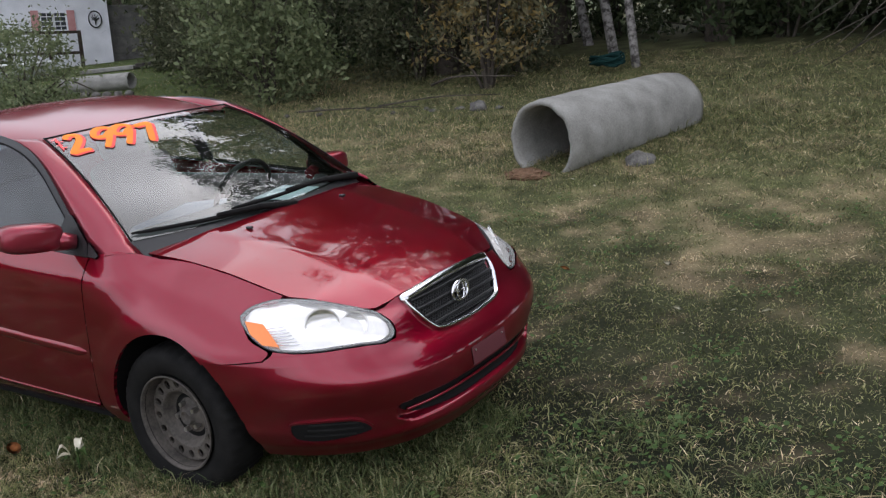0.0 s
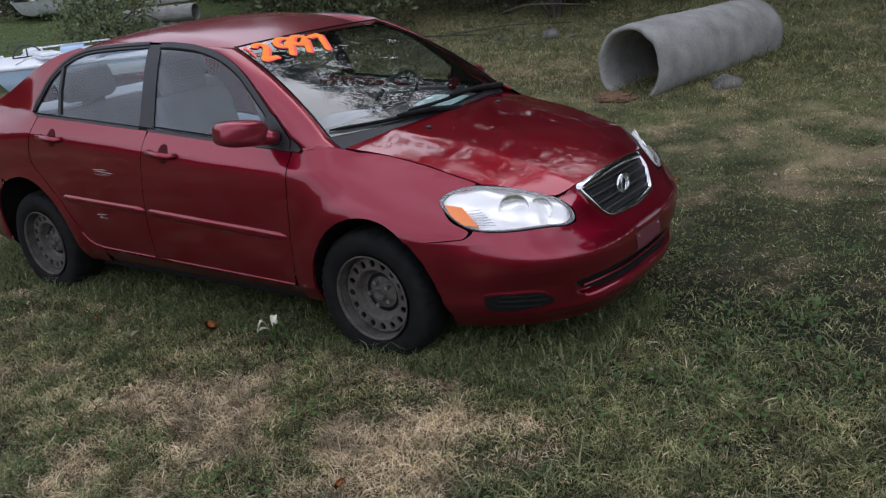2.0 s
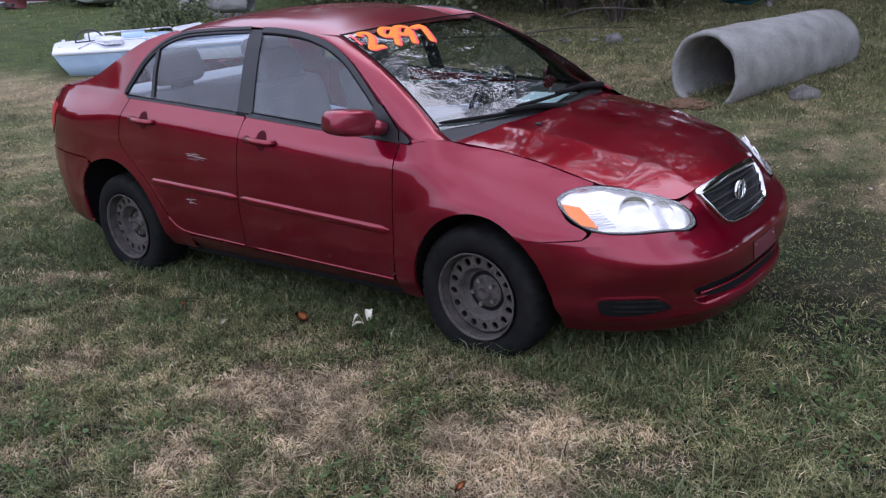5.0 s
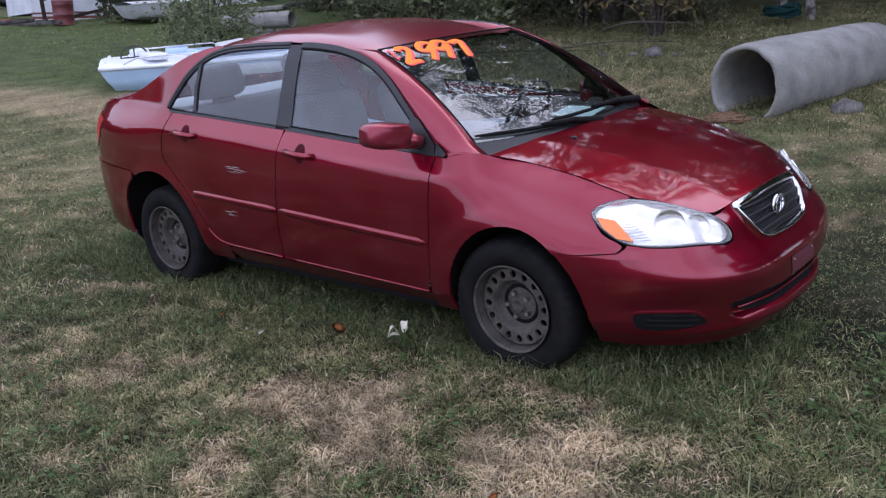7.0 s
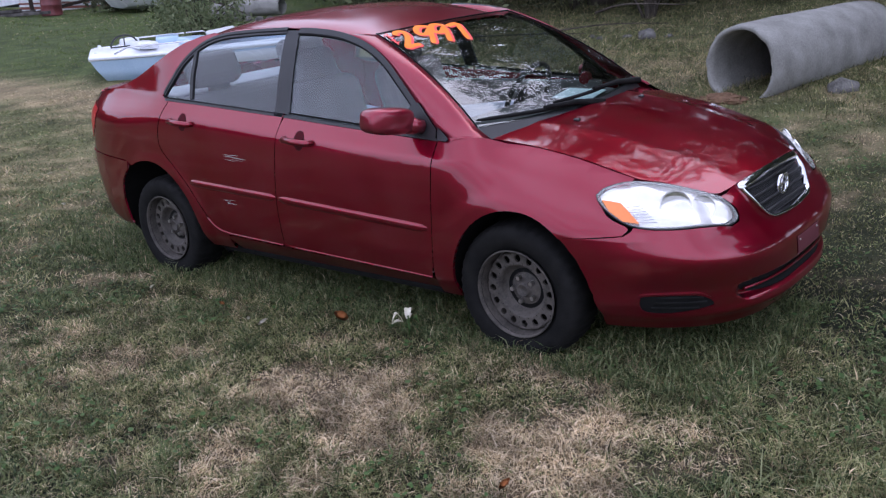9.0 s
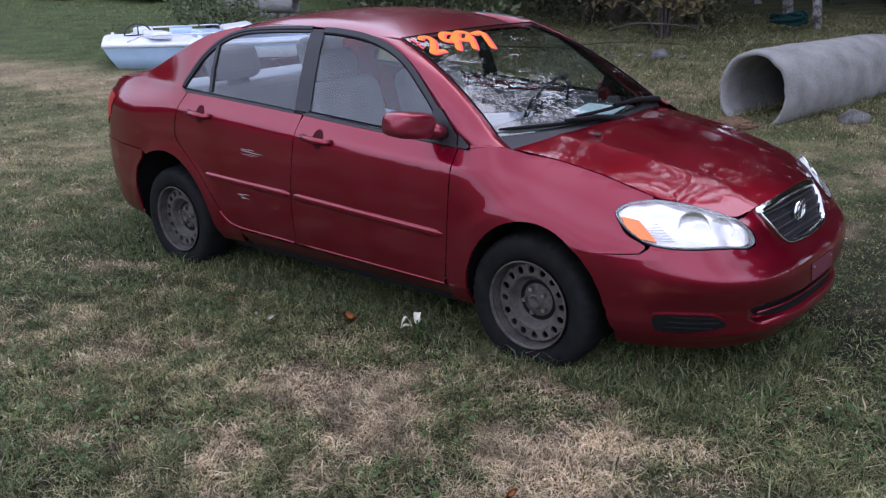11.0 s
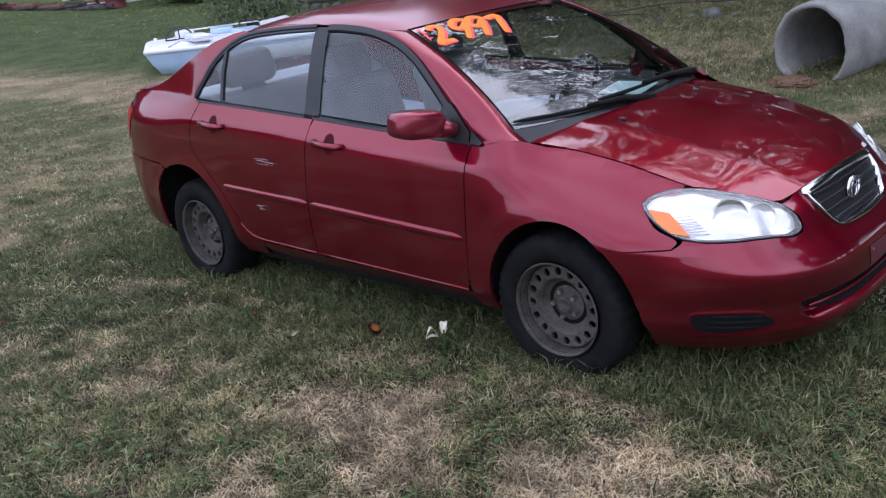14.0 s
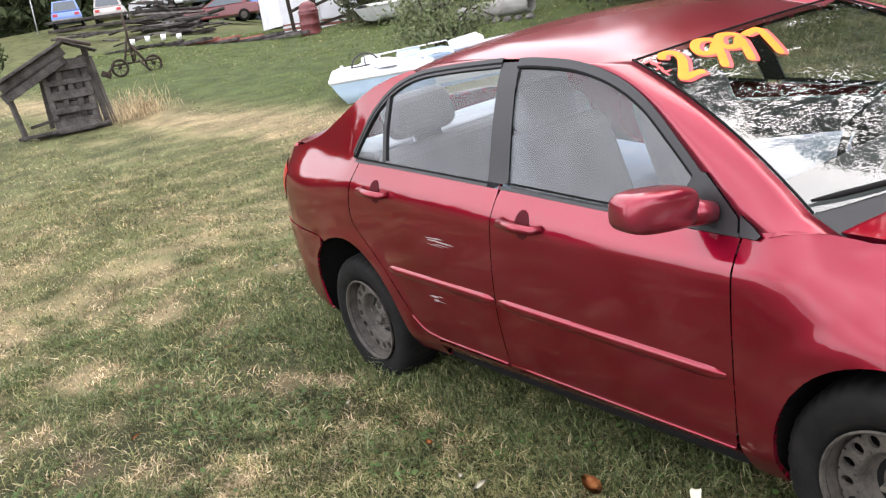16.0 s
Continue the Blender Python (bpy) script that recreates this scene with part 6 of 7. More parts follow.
# ---- the yard beyond the car: boats, house, barrel, shed and old vehicles ----
def old_boat(m, length, beam, depth, hull_mat, deck_mat, label, helm=True):
    """An open runabout; x runs from the stern (0) to the bow, z from the keel."""
    ob = thing("boat", m, label, "boat")
    n = 22
    rows, rim, inner = [], [], []
    for i in range(n + 1):
        t = i / n
        b = beam / 2 * (0.94 + 0.06 * min(1.0, t / 0.5)) * (1 - 0.16 * max(0.0, (t - 0.55) / 0.45) ** 2.0)
        rake = 0.13 * max(0.0, (t - 0.8) / 0.2)
        g = depth * (0.88 + 0.14 * t * t)
        k = depth * 0.12 * max(0.0, (t - 0.55) / 0.45) ** 2.2
        x = length * t
        row = []
        for s in (-1, 1):
            pts = [(x + rake * 2, s * b, g), (x + rake * 1.4, s * b * 0.96, k + (g - k) * 0.6), (x + rake * 0.6, s * b * 0.90, k + (g - k) * 0.2), (x + rake * 0.4, s * b * 0.42, k + (g - k) * 0.08)]
            row += pts if s == -1 else pts[::-1]
            if s == -1:
                row.append((x, 0, k))
        rows.append(row)
        rim.append((Vector((x + rake * 2, -b, g)), Vector((x + rake * 2, b, g))))
    me = strip(rows, hull_mat, "hull")
    part("hull", me, ob, None)
    bm = bmesh.new()
    bm.faces.new([bm.verts.new(p) for p in rows[0]])
    part("transom", bm, ob, hull_mat)
    bm = bmesh.new()
    bm.faces.new([bm.verts.new(p) for p in rows[-1]])
    part("bow_plate", bm, ob, hull_mat)
    for s in (0, 1):
        part("gunwale", tube([r[s] + Vector((0, 0, 0.012)) for r in rim], 0.03, 8), ob, deck_mat, "white rubbed gunwale")
    deck = [[r[0].lerp(r[1], u) + Vector((0, 0, 0.02 + 0.06 * math.sin(math.pi * u))) for u in np.linspace(0, 1, 9)] for r in rim[int(n * 0.60):]]
    part("fore_deck", strip(deck, deck_mat, "fore_deck"), ob)
    floor = [[r[0].lerp(r[1], u) - Vector((0, 0, depth * (0.12 if u in (0.0, 1.0) else 0.55))) for u in (0.0, 0.03, 0.97, 1.0)] for r in rim[:int(n * 0.62) + 1]]
    part("cockpit_lining", strip(floor, deck_mat, "cockpit_lining"), ob)
    g = depth * 0.97
    part("bench", box(0.35, beam * 0.8, 0.06, 0.02, pose(length * 0.3, 0, g - 0.18)), ob, deck_mat)
    part("side_deck", box(length * 0.5, 0.16, 0.05, 0.02, pose(length * 0.3, beam * 0.42, g)), ob, deck_mat)
    part("side_deck", box(length * 0.5, 0.16, 0.05, 0.02, pose(length * 0.3, -beam * 0.42, g)), ob, deck_mat)
    if helm:
        part("dash", box(0.14, beam * 0.7, 0.18, 0.03, pose(length * 0.60, 0, g + 0.0)), ob, deck_mat)
        w = part("steering_wheel", tube([(0.19 * math.cos(a), 0.19 * math.sin(a), 0) for a in np.linspace(0, 2 * math.pi, 29)], 0.013, 7), ob, BLACK, "black steering wheel", pose(length * 0.92, 0.05, g + 0.10, -52, 0, 0))
        part("spokes", join(tube([(-0.19, 0, 0), (0.19, 0, 0)], 0.01, 6), tube([(0, 0, 0), (0, -0.19, 0)], 0.01, 6)), w, BLACK)
        for k, (x, y, sx, sy, mat) in enumerate(((0.70, -0.38, 0.34, 0.42, GEL_BLUE), (0.82, 0.36, 0.30, 0.46, GEL_WHITE), (0.56, 0.30, 0.40, 0.40, GEL_BLUE), (0.90, -0.46, 0.22, 0.30, GEL_WHITE), (0.40, -0.30, 0.45, 0.5, GEL_WHITE))):
            part("cushion", box(sx, sy, 0.10, 0.035, pose(length * x, y, g + 0.10 + 0.02 * (k % 2), 4 * math.sin(3 * k), 5 * math.sin(5 * k), 25 * math.sin(7 * k)), 3), ob, mat)
        for s in (-1, 1):
            part("deck_rail", tube([(length * 0.45, s * beam * 0.46, g + 0.05), (length * 0.5, s * beam * 0.45, g + 0.13), (length * 0.9, s * beam * 0.42, g + 0.14), (length * 0.97, s * beam * 0.40, g + 0.06)], 0.012, 6), ob, CHROME)
        for y in (-0.06, 0.06):
            part("cleat", box(0.05, 0.025, 0.06, 0.01, pose(length * 0.99 + 0.2, y * 8 - 0.1, g + 0.07)), ob, GEL_WHITE)
    return ob


old_boat(LEVEL @ pose(-7.39, 5.89, 0.33, -2, 0, -124), 2.75, 1.55, 0.45, GEL_BLUE, GEL_WHITE, "pale blue and white motorboat hull lying on the grass")
old_boat(lie(-17.9, 11.6, -100, 0.05, 0), 1.9, 1.5, 0.42, GEL_GREY, GEL_GREY, "dull white boat hull lying among bushes", False)


def mobile_home():
    turn = 74.7
    ob = thing("mobile_home", stand(-24.1, 9.95, turn, 0.0), "white mobile home with pink shutters and red skirting", "house")
    L, D, H = 7.25, 3.8, 2.95
    part("front_wall", box(L, 0.10, H - 0.3, 0.01, pose(L / 2, 0.05, 0.3 + (H - 0.3) / 2)), ob, WHITE_WALL)
    part("end_wall", box(0.10, D - 0.1, H - 0.3, 0.01, pose(L - 0.05, D / 2 + 0.05, 0.3 + (H - 0.3) / 2)), ob, GREY_BRICK, "grey shingled end wall")
    part("end_wall", box(0.10, D - 0.1, H - 0.3, 0.01, pose(0.05, D / 2 + 0.05, 0.3 + (H - 0.3) / 2)), ob, WHITE_WALL)
    part("back_wall", box(L, 0.10, H - 0.3, 0.01, pose(L / 2, D + 0.05, 0.3 + (H - 0.3) / 2)), ob, WHITE_WALL)
    roof = part("roof", box(L + 0.25, D + 0.45, 0.10, 0.02, pose(L / 2, D / 2, H + 0.07)), ob, material("beige_roof", (0.32, 0.29, 0.26), (0.42, 0.39, 0.36), 0.8, 3))
    part("fascia", box(L + 0.27, 0.05, 0.16, 0.01, pose(L / 2, -0.24, H + 0.02)), roof, material("faded_pink_fascia", (0.40, 0.31, 0.29), (0.5, 0.41, 0.38), 0.8, 3))
    part("roof_vent", lathe([(0.0, 0.42), (0.16, 0.40), (0.16, 0.30), (0.11, 0.29), (0.11, 0.0)], 16, "Z"), roof, GEL_GREY, "", pose(4.3, 1.0, H + 0.1))
    for k in range(5):
        part("skirting_board", box(L, 0.04, 0.062, 0.006, pose(L / 2, 0.02, 0.02 + 0.07 * k)), ob, RED_BRICK if k % 2 == 0 else WHITE_WALL)
    for k in range(27):
        part("shingle_course", box(0.03, D - 0.15, 0.085, 0.006, pose(L + 0.012, D / 2, 0.36 + 0.094 * k, 0, -4)), ob, GREY_BRICK)
    for k in range(3):
        for j in range(9):
            part("brick", box(0.08, 0.38, 0.12, 0.012, pose(L + 0.05, 0.25 + 0.4 * j + 0.2 * (k % 2), 0.05 + 0.13 * k)), ob, RED_BRICK)

    wing = part("wing_wall", box(1.5, 0.12, 2.3, 0.01, pose(L + 0.85, 0.55, 1.25)), ob, GREY_BRICK, "grey shingled wing of the house")
    for k in range(22):
        part("shingle_course", box(1.5, 0.03, 0.085, 0.006, pose(L + 0.85, 0.475, 0.36 + 0.094 * k, 4)), wing, GREY_BRICK)
    part("wing_skirting", box(1.75, 0.10, 0.32, 0.02, pose(L + 0.65, -0.15, 0.20)), ob, RED_BRICK, "red skirting of the wing")

    def window(x, z, w, h, shutters):
        win = part("window", box(w + 0.1, 0.05, h + 0.1, 0.01, pose(0, 0, 0)), ob, WHITE_WALL, "white framed window", pose(x, -0.02, z))
        for i in range(2 if shutters else 1):
            cx = (i - 0.5) * w * 0.52 if shutters else 0.0
            pw = w * 0.44 if shutters else w * 0.92
            part("window_pane", box(pw, 0.02, h * 0.92, 0.004, pose(cx, -0.022, 0)), win, plain("dark_pane", (0.05, 0.055, 0.06), 0.1))
            for k in (-1, 0, 1):
                part("glazing_bar", box(pw, 0.02, 0.025, 0.003, pose(cx, -0.03, k * h * 0.26)), win, WHITE_WALL)
            part("glazing_bar", box(0.02, 0.02, h * 0.92, 0.003, pose(cx, -0.03, 0)), win, WHITE_WALL)
        if shutters:
            part("curtain", box(w * 0.12, 0.02, h * 0.9, 0.01, pose(0, -0.026, 0)), win, GEL_GREY)
            for s in (-1, 1):
                part("shutter", box(0.24, 0.04, h + 0.12, 0.01, pose(s * (w / 2 + 0.17), -0.02, 0)), win, PINK, "faded pink shutter")
    window(5.45, 1.85, 0.78, 0.56, True)
    window(0.65, 1.95, 0.7, 0.5, False)
    door = part("door", box(0.8, 0.05, 1.75, 0.01), ob, WHITE_WALL, "white door", pose(1.62, -0.02, 1.2))
    part("door_window", box(0.42, 0.02, 0.7, 0.01, pose(0, -0.03, 0.4)), door, plain("pale_pane", (0.35, 0.36, 0.38), 0.15))
    part("door_frame", join(box(0.07, 0.05, 1.85, 0.01, pose(-0.45, -0.01, 0)), box(0.07, 0.05, 1.85, 0.01, pose(0.45, -0.01, 0))), door, GEL_GREY)
    disc = part("wall_ornament", tube([(0.21 * math.cos(a), 0, 0.26 * math.sin(a)) for a in np.linspace(0, 2 * math.pi, 33)], 0.02, 7), ob, BLACK, "round black metal ornament", pose(6.78, -0.04, 1.90))
    motif = tube([(0, 0, -0.16), (0.01, 0, -0.05), (0, 0, 0.02)], 0.02, 6)
    for a in range(9):
        join(motif, tube([(0, 0, -0.03), (0.13 * math.cos(a * 0.75), 0, 0.05 + 0.11 * math.sin(a * 0.75))], 0.014, 5))
    part("motif", motif, disc, BLACK)
    return ob


mobile_home()


def porch():
    base = stand(-24.1, 9.95, 74.7)
    ob = thing("porch_railing", base, "dark wooden porch with handrails and a ramp", "porch")
    for x, y, h in ((0.05, -1.3, 1.25), (0.85, -1.1, 1.0), (1.85, -1.1, 1.75), (2.65, -1.0, 1.5), (3.7, -1.0, 1.45), (4.9, -1.0, 1.5), (5.85, -1.0, 1.5)):
        part("post", box(0.10, 0.10, h, 0.01, pose(x, y, h / 2 - 0.05, 0, -3 if x < 1 else 0)), ob, DARK_WOOD)
    for a, b in (((0.05, -1.3, 0.62), (1.85, -1.1, 1.22)), ((0.85, -1.1, 0.72), (1.85, -1.1, 1.02)), ((0.85, -1.1, 0.98), (2.65, -1.0, 1.28)), ((1.85, -1.1, 1.55), (3.7, -1.0, 1.5)), ((3.7, -1.0, 1.45), (5.9, -1.0, 1.45)), ((3.7, -1.0, 0.82), (5.9, -1.0, 0.82)), ((0.05, -1.3, -0.02), (1.85, -1.1, 0.35)), ((3.7, -1.0, 0.22), (5.6, -1.0, 0.22))):
        a, b = Vector(a), Vector(b)
        d = b - a
        part("rail", box(d.length, 0.05, 0.09, 0.008, Matrix.Translation((a + b) / 2) @ d.to_track_quat("X", "Z").to_matrix().to_4x4()), ob, DARK_WOOD)
    for k in range(9):
        part("plank", box(1.9, 0.12, 0.035, 0.006, pose(4.65, -0.95 + 0.12 * k, 0.30)), ob, DARK_WOOD)


porch()


def barrel():
    ob = thing("metal_drum", stand(-21.5, 9.55), "faded red metal drum with a domed lid", "barrel")
    part("drum", lathe([(0.0, 0.0), (0.27, 0.0), (0.285, 0.01), (0.275, 0.03), (0.275, 0.27), (0.288, 0.285), (0.275, 0.30), (0.275, 0.55), (0.288, 0.565), (0.275, 0.58), (0.275, 0.66)], 32, "Z"), ob, RED_PAINT)
    part("lid", lathe([(0.29, 0.63), (0.29, 0.67), (0.25, 0.69), (0.245, 0.76), (0.20, 0.86), (0.10, 0.91), (0.0, 0.92)], 32, "Z"), ob, RED_PAINT)


barrel()


def leaning_shed():
    ob = thing("lean_to_shed", stand(-13.15, 0.42, 77.9), "small ruined lean-to of weathered grey boards", "shed")
    beam = lambda a, b, w, h, nm="beam": part(nm, box((Vector(b) - Vector(a)).length, w, h, 0.008, Matrix.Translation((Vector(a) + Vector(b)) / 2) @ (Vector(b) - Vector(a)).to_track_quat("X", "Z").to_matrix().to_4x4()), ob, OLD_WOOD)
    for k in range(7):
        part("wall_board", box(0.64, 0.02, 0.15, 0.006, pose(0.40 - 0.008 * k, 0.05 + 0.01 * math.sin(5 * k), 0.10 + 0.16 * k, 0, 1.5 * math.sin(3 * k))), ob, OLD_WOOD)
    for k in range(5):
        part("wall_board", box(0.02, 0.9, 0.17, 0.006, pose(0.76 - 0.012 * k, 0.48, 0.12 + 0.2 * k)), ob, OLD_WOOD)
    for x in (0.12, 0.72):
        beam((x, 0, 0), (x - 0.06, 0.02, 1.18), 0.09, 0.09, "post")
    beam((0.86, 0.1, 0), (0.74, 0.12, 1.28), 0.09, 0.09, "post")
    beam((0.97, 0.15, 0), (0.80, 0.12, 1.15), 0.05, 0.06, "post")
    beam((-0.40, 0.0, 0), (-0.52, -0.1, 0.85), 0.07, 0.07, "post")
    beam((0.0, 0.9, 0), (0.0, 0.9, 1.0), 0.08, 0.08, "post")
    beam((0.75, 0.9, 0), (0.75, 0.9, 1.2), 0.08, 0.08, "post")
    for z, h in ((0.14, 0.17), (0.36, 0.09), (0.60, 0.13), (0.80, 0.08), (1.06, 0.17)):
        beam((0.08, -0.05, z), (0.74, -0.05, z + 0.01), 0.03, h, "board")
    for x, z0, z1 in ((0.30, 0.2, 0.55), (0.52, 0.22, 0.58), (0.28, 0.65, 1.0), (0.55, 0.62, 0.98), (0.42, 0.66, 0.85)):
        beam((x, -0.02, z0), (x, -0.02, z1), 0.025, 0.09, "slat")
    for k in range(6):
        y = -0.18 + 0.22 * k
        beam((-0.60, y, 0.93 - 0.012 * k), (0.44, y + 0.02, 1.43), 0.225, 0.05, "roof_board")
    for k in range(3):
        y = -0.12 + 0.34 * k
        beam((0.40, y, 1.44), (0.92, y, 1.22), 0.20, 0.025, "roof_board")
    for z in (0.0, 0.13):
        beam((-0.58, -0.17, 0.80 - z), (0.42, -0.16, 1.30 - z), 0.03, 0.17, "fascia_board")
    for k in range(4):
        beam((-0.5 + 0.3 * k, -0.2 - 0.05 * math.sin(4 * k), 0.04), (0.05 + 0.28 * k, -0.28 + 0.1 * math.sin(3 * k), 0.07 + 0.03 * (k % 2)), 0.07, 0.05, "fallen_board")
    part("back_panel", box(0.60, 0.03, 1.05, 0.005, pose(0.40, 0.12, 0.60)), ob, DARK_WOOD)
    part("ridge_scrap", box(0.5, 0.3, 0.05, 0.02, pose(0.62, -0.05, 1.40, 6, 18)), ob, RUST)
    beam((-0.25, -0.1, 0.03), (0.9, -0.1, 0.05), 0.12, 0.06, "board")
    beam((-0.3, 0.1, 0.18), (0.15, -0.1, 0.26), 0.04, 0.05)


leaning_shed()


def old_plough():
    ob = thing("farm_implement", stand(-19.2, 3.75, 65) @ Matrix.Scale(0.66, 4), "rusty antique horse-drawn farm implement", "plough")
    for x, r in ((-0.45, 0.27), (0.62, 0.27)):
        w = part("wheel", tube([(r * math.cos(a), 0, r * math.sin(a)) for a in np.linspace(0, 2 * math.pi, 29)], 0.045, 6), ob, DARK_WOOD, "spoked iron wheel", pose(x, -0.25 if x < 0 else 0.3, 0.27, 0, 0, 25))
        for k in range(8):
            part("spoke", tube([(0, 0, 0), (r * math.cos(k * 0.785), 0, r * math.sin(k * 0.785))], 0.012, 5), w, RUST)
        part("hub", lathe([(0.05, -0.08), (0.05, 0.08), (0.0, 0.08)], 12), w, RUST)
    for a, b, r in (((-0.7, 0, 0.38), (0.8, 0.1, 0.42), 0.04), ((-0.45, -0.25, 0.27), (-0.45, 0.3, 0.4), 0.03), ((0.62, -0.2, 0.35), (0.62, 0.35, 0.27), 0.03), ((0.0, 0.05, 0.4), (-0.06, 0.05, 2.1), 0.045), ((-0.3, 0.0, 0.4), (-0.05, 0.05, 1.3), 0.04), ((0.4, 0.1, 0.35), (0.0, 0.05, 1.0), 0.045), ((0.05, 0.1, 0.4), (0.12, 0.1, 0.95), 0.025), ((-0.7, 0, 0.38), (-0.95, -0.2, 0.08), 0.05), ((0.2, 0, 0.45), (0.45, -0.2, 0.15), 0.04)):
        part("bar", tube([a, b], r, 7), ob, RUST)
    part("share", box(0.35, 0.05, 0.2, 0.02, pose(-0.95, -0.2, 0.12, 0, 25, 20)), ob, RUST)
    part("seat", box(0.3, 0.3, 0.05, 0.02, pose(0.0, 0.05, 0.66, 0, 8)), ob, RUST)


old_plough()


def plank_row():
    g = random.Random(7)
    for k in range(13):
        x, y = -27.5 + 0.42 * k + g.uniform(-0.15, 0.15), 6.2 + 0.24 * k + g.uniform(-0.2, 0.2)
        mat = RED_BRICK if k in (6, 7, 9) else OLD_WOOD
        solid("plank", box(g.uniform(1.2, 2.4), 0.18, 0.08, 0.01), lie(x, y, 30 + g.uniform(-15, 15), 0.06), mat, "weathered plank lying along the lawn's edge" if mat is OLD_WOOD else "reddish plank lying along the lawn's edge", "plank", "planks along the lawn")


plank_row()


def junk():
    g = random.Random(8)
    for k in range(15):
        x, y = -34 + g.uniform(-4, 3), 8.6 + g.uniform(-2.2, 3.4)
        solid("scrap_board", box(g.uniform(0.6, 1.6), 0.2, 0.06, 0.01), stand(x, y, 60 + g.uniform(-40, 40), 0.12 + 0.12 * g.random() * (k % 5), g.uniform(-8, 8), g.uniform(-14, 14)), OLD_WOOD, "weathered scrap board in a junk pile", "board", "scrap boards")
    for k in range(4):
        x, y = -31.0 + 0.2 * k, 7.4 + 0.5 * k
        solid("bucket", lathe([(0.0, 0.0), (0.08, 0.0), (0.10, 0.2), (0.095, 0.2), (0.075, 0.02), (0.0, 0.02)], 18, "Z"), stand(x, y, 0, 0.0), GEL_WHITE, "white plastic bucket on the ground", "bucket", "white buckets")
    solid("appliance", box(0.5, 0.45, 0.5, 0.03), stand(-36.8, 10.9, 40, 0.2), GEL_GREY, "dull white appliance among scrap boards", "appliance")
    for k in range(3):
        solid("fence_rail", box(4.2, 0.06, 0.10, 0.01), stand(-36.0, 8.0 + 0.0 * k, 70, 0.35 + 0.32 * k), OLD_WOOD, "grey wooden fence rail", "fence rail", "fence rails")
    # flagpole
    f = thing("flag", stand(-45.5, 7.5, 60), "small striped flag on a thin pole", "flag")
    part("flag_pole", tube([(0, 0, 0), (0, 0, 2.7)], 0.03, 8), f, GEL_GREY)
    for k, c in enumerate(((0.55, 0.03, 0.05), (0.75, 0.75, 0.78), (0.05, 0.12, 0.5), (0.05, 0.12, 0.5))):
        rows = [[(-0.34 * k - 0.34 * u, 0.06 * math.sin(4 * (k + u)), 2.1 + 0.5 * v + 0.13 * (k + u)) for v in (0, 0.5, 1)] for u in np.linspace(0, 1, 5)]
        part("flag_cloth", strip(rows, plain("flag_cloth", c, 0.8), "flag_cloth"), f)


junk()


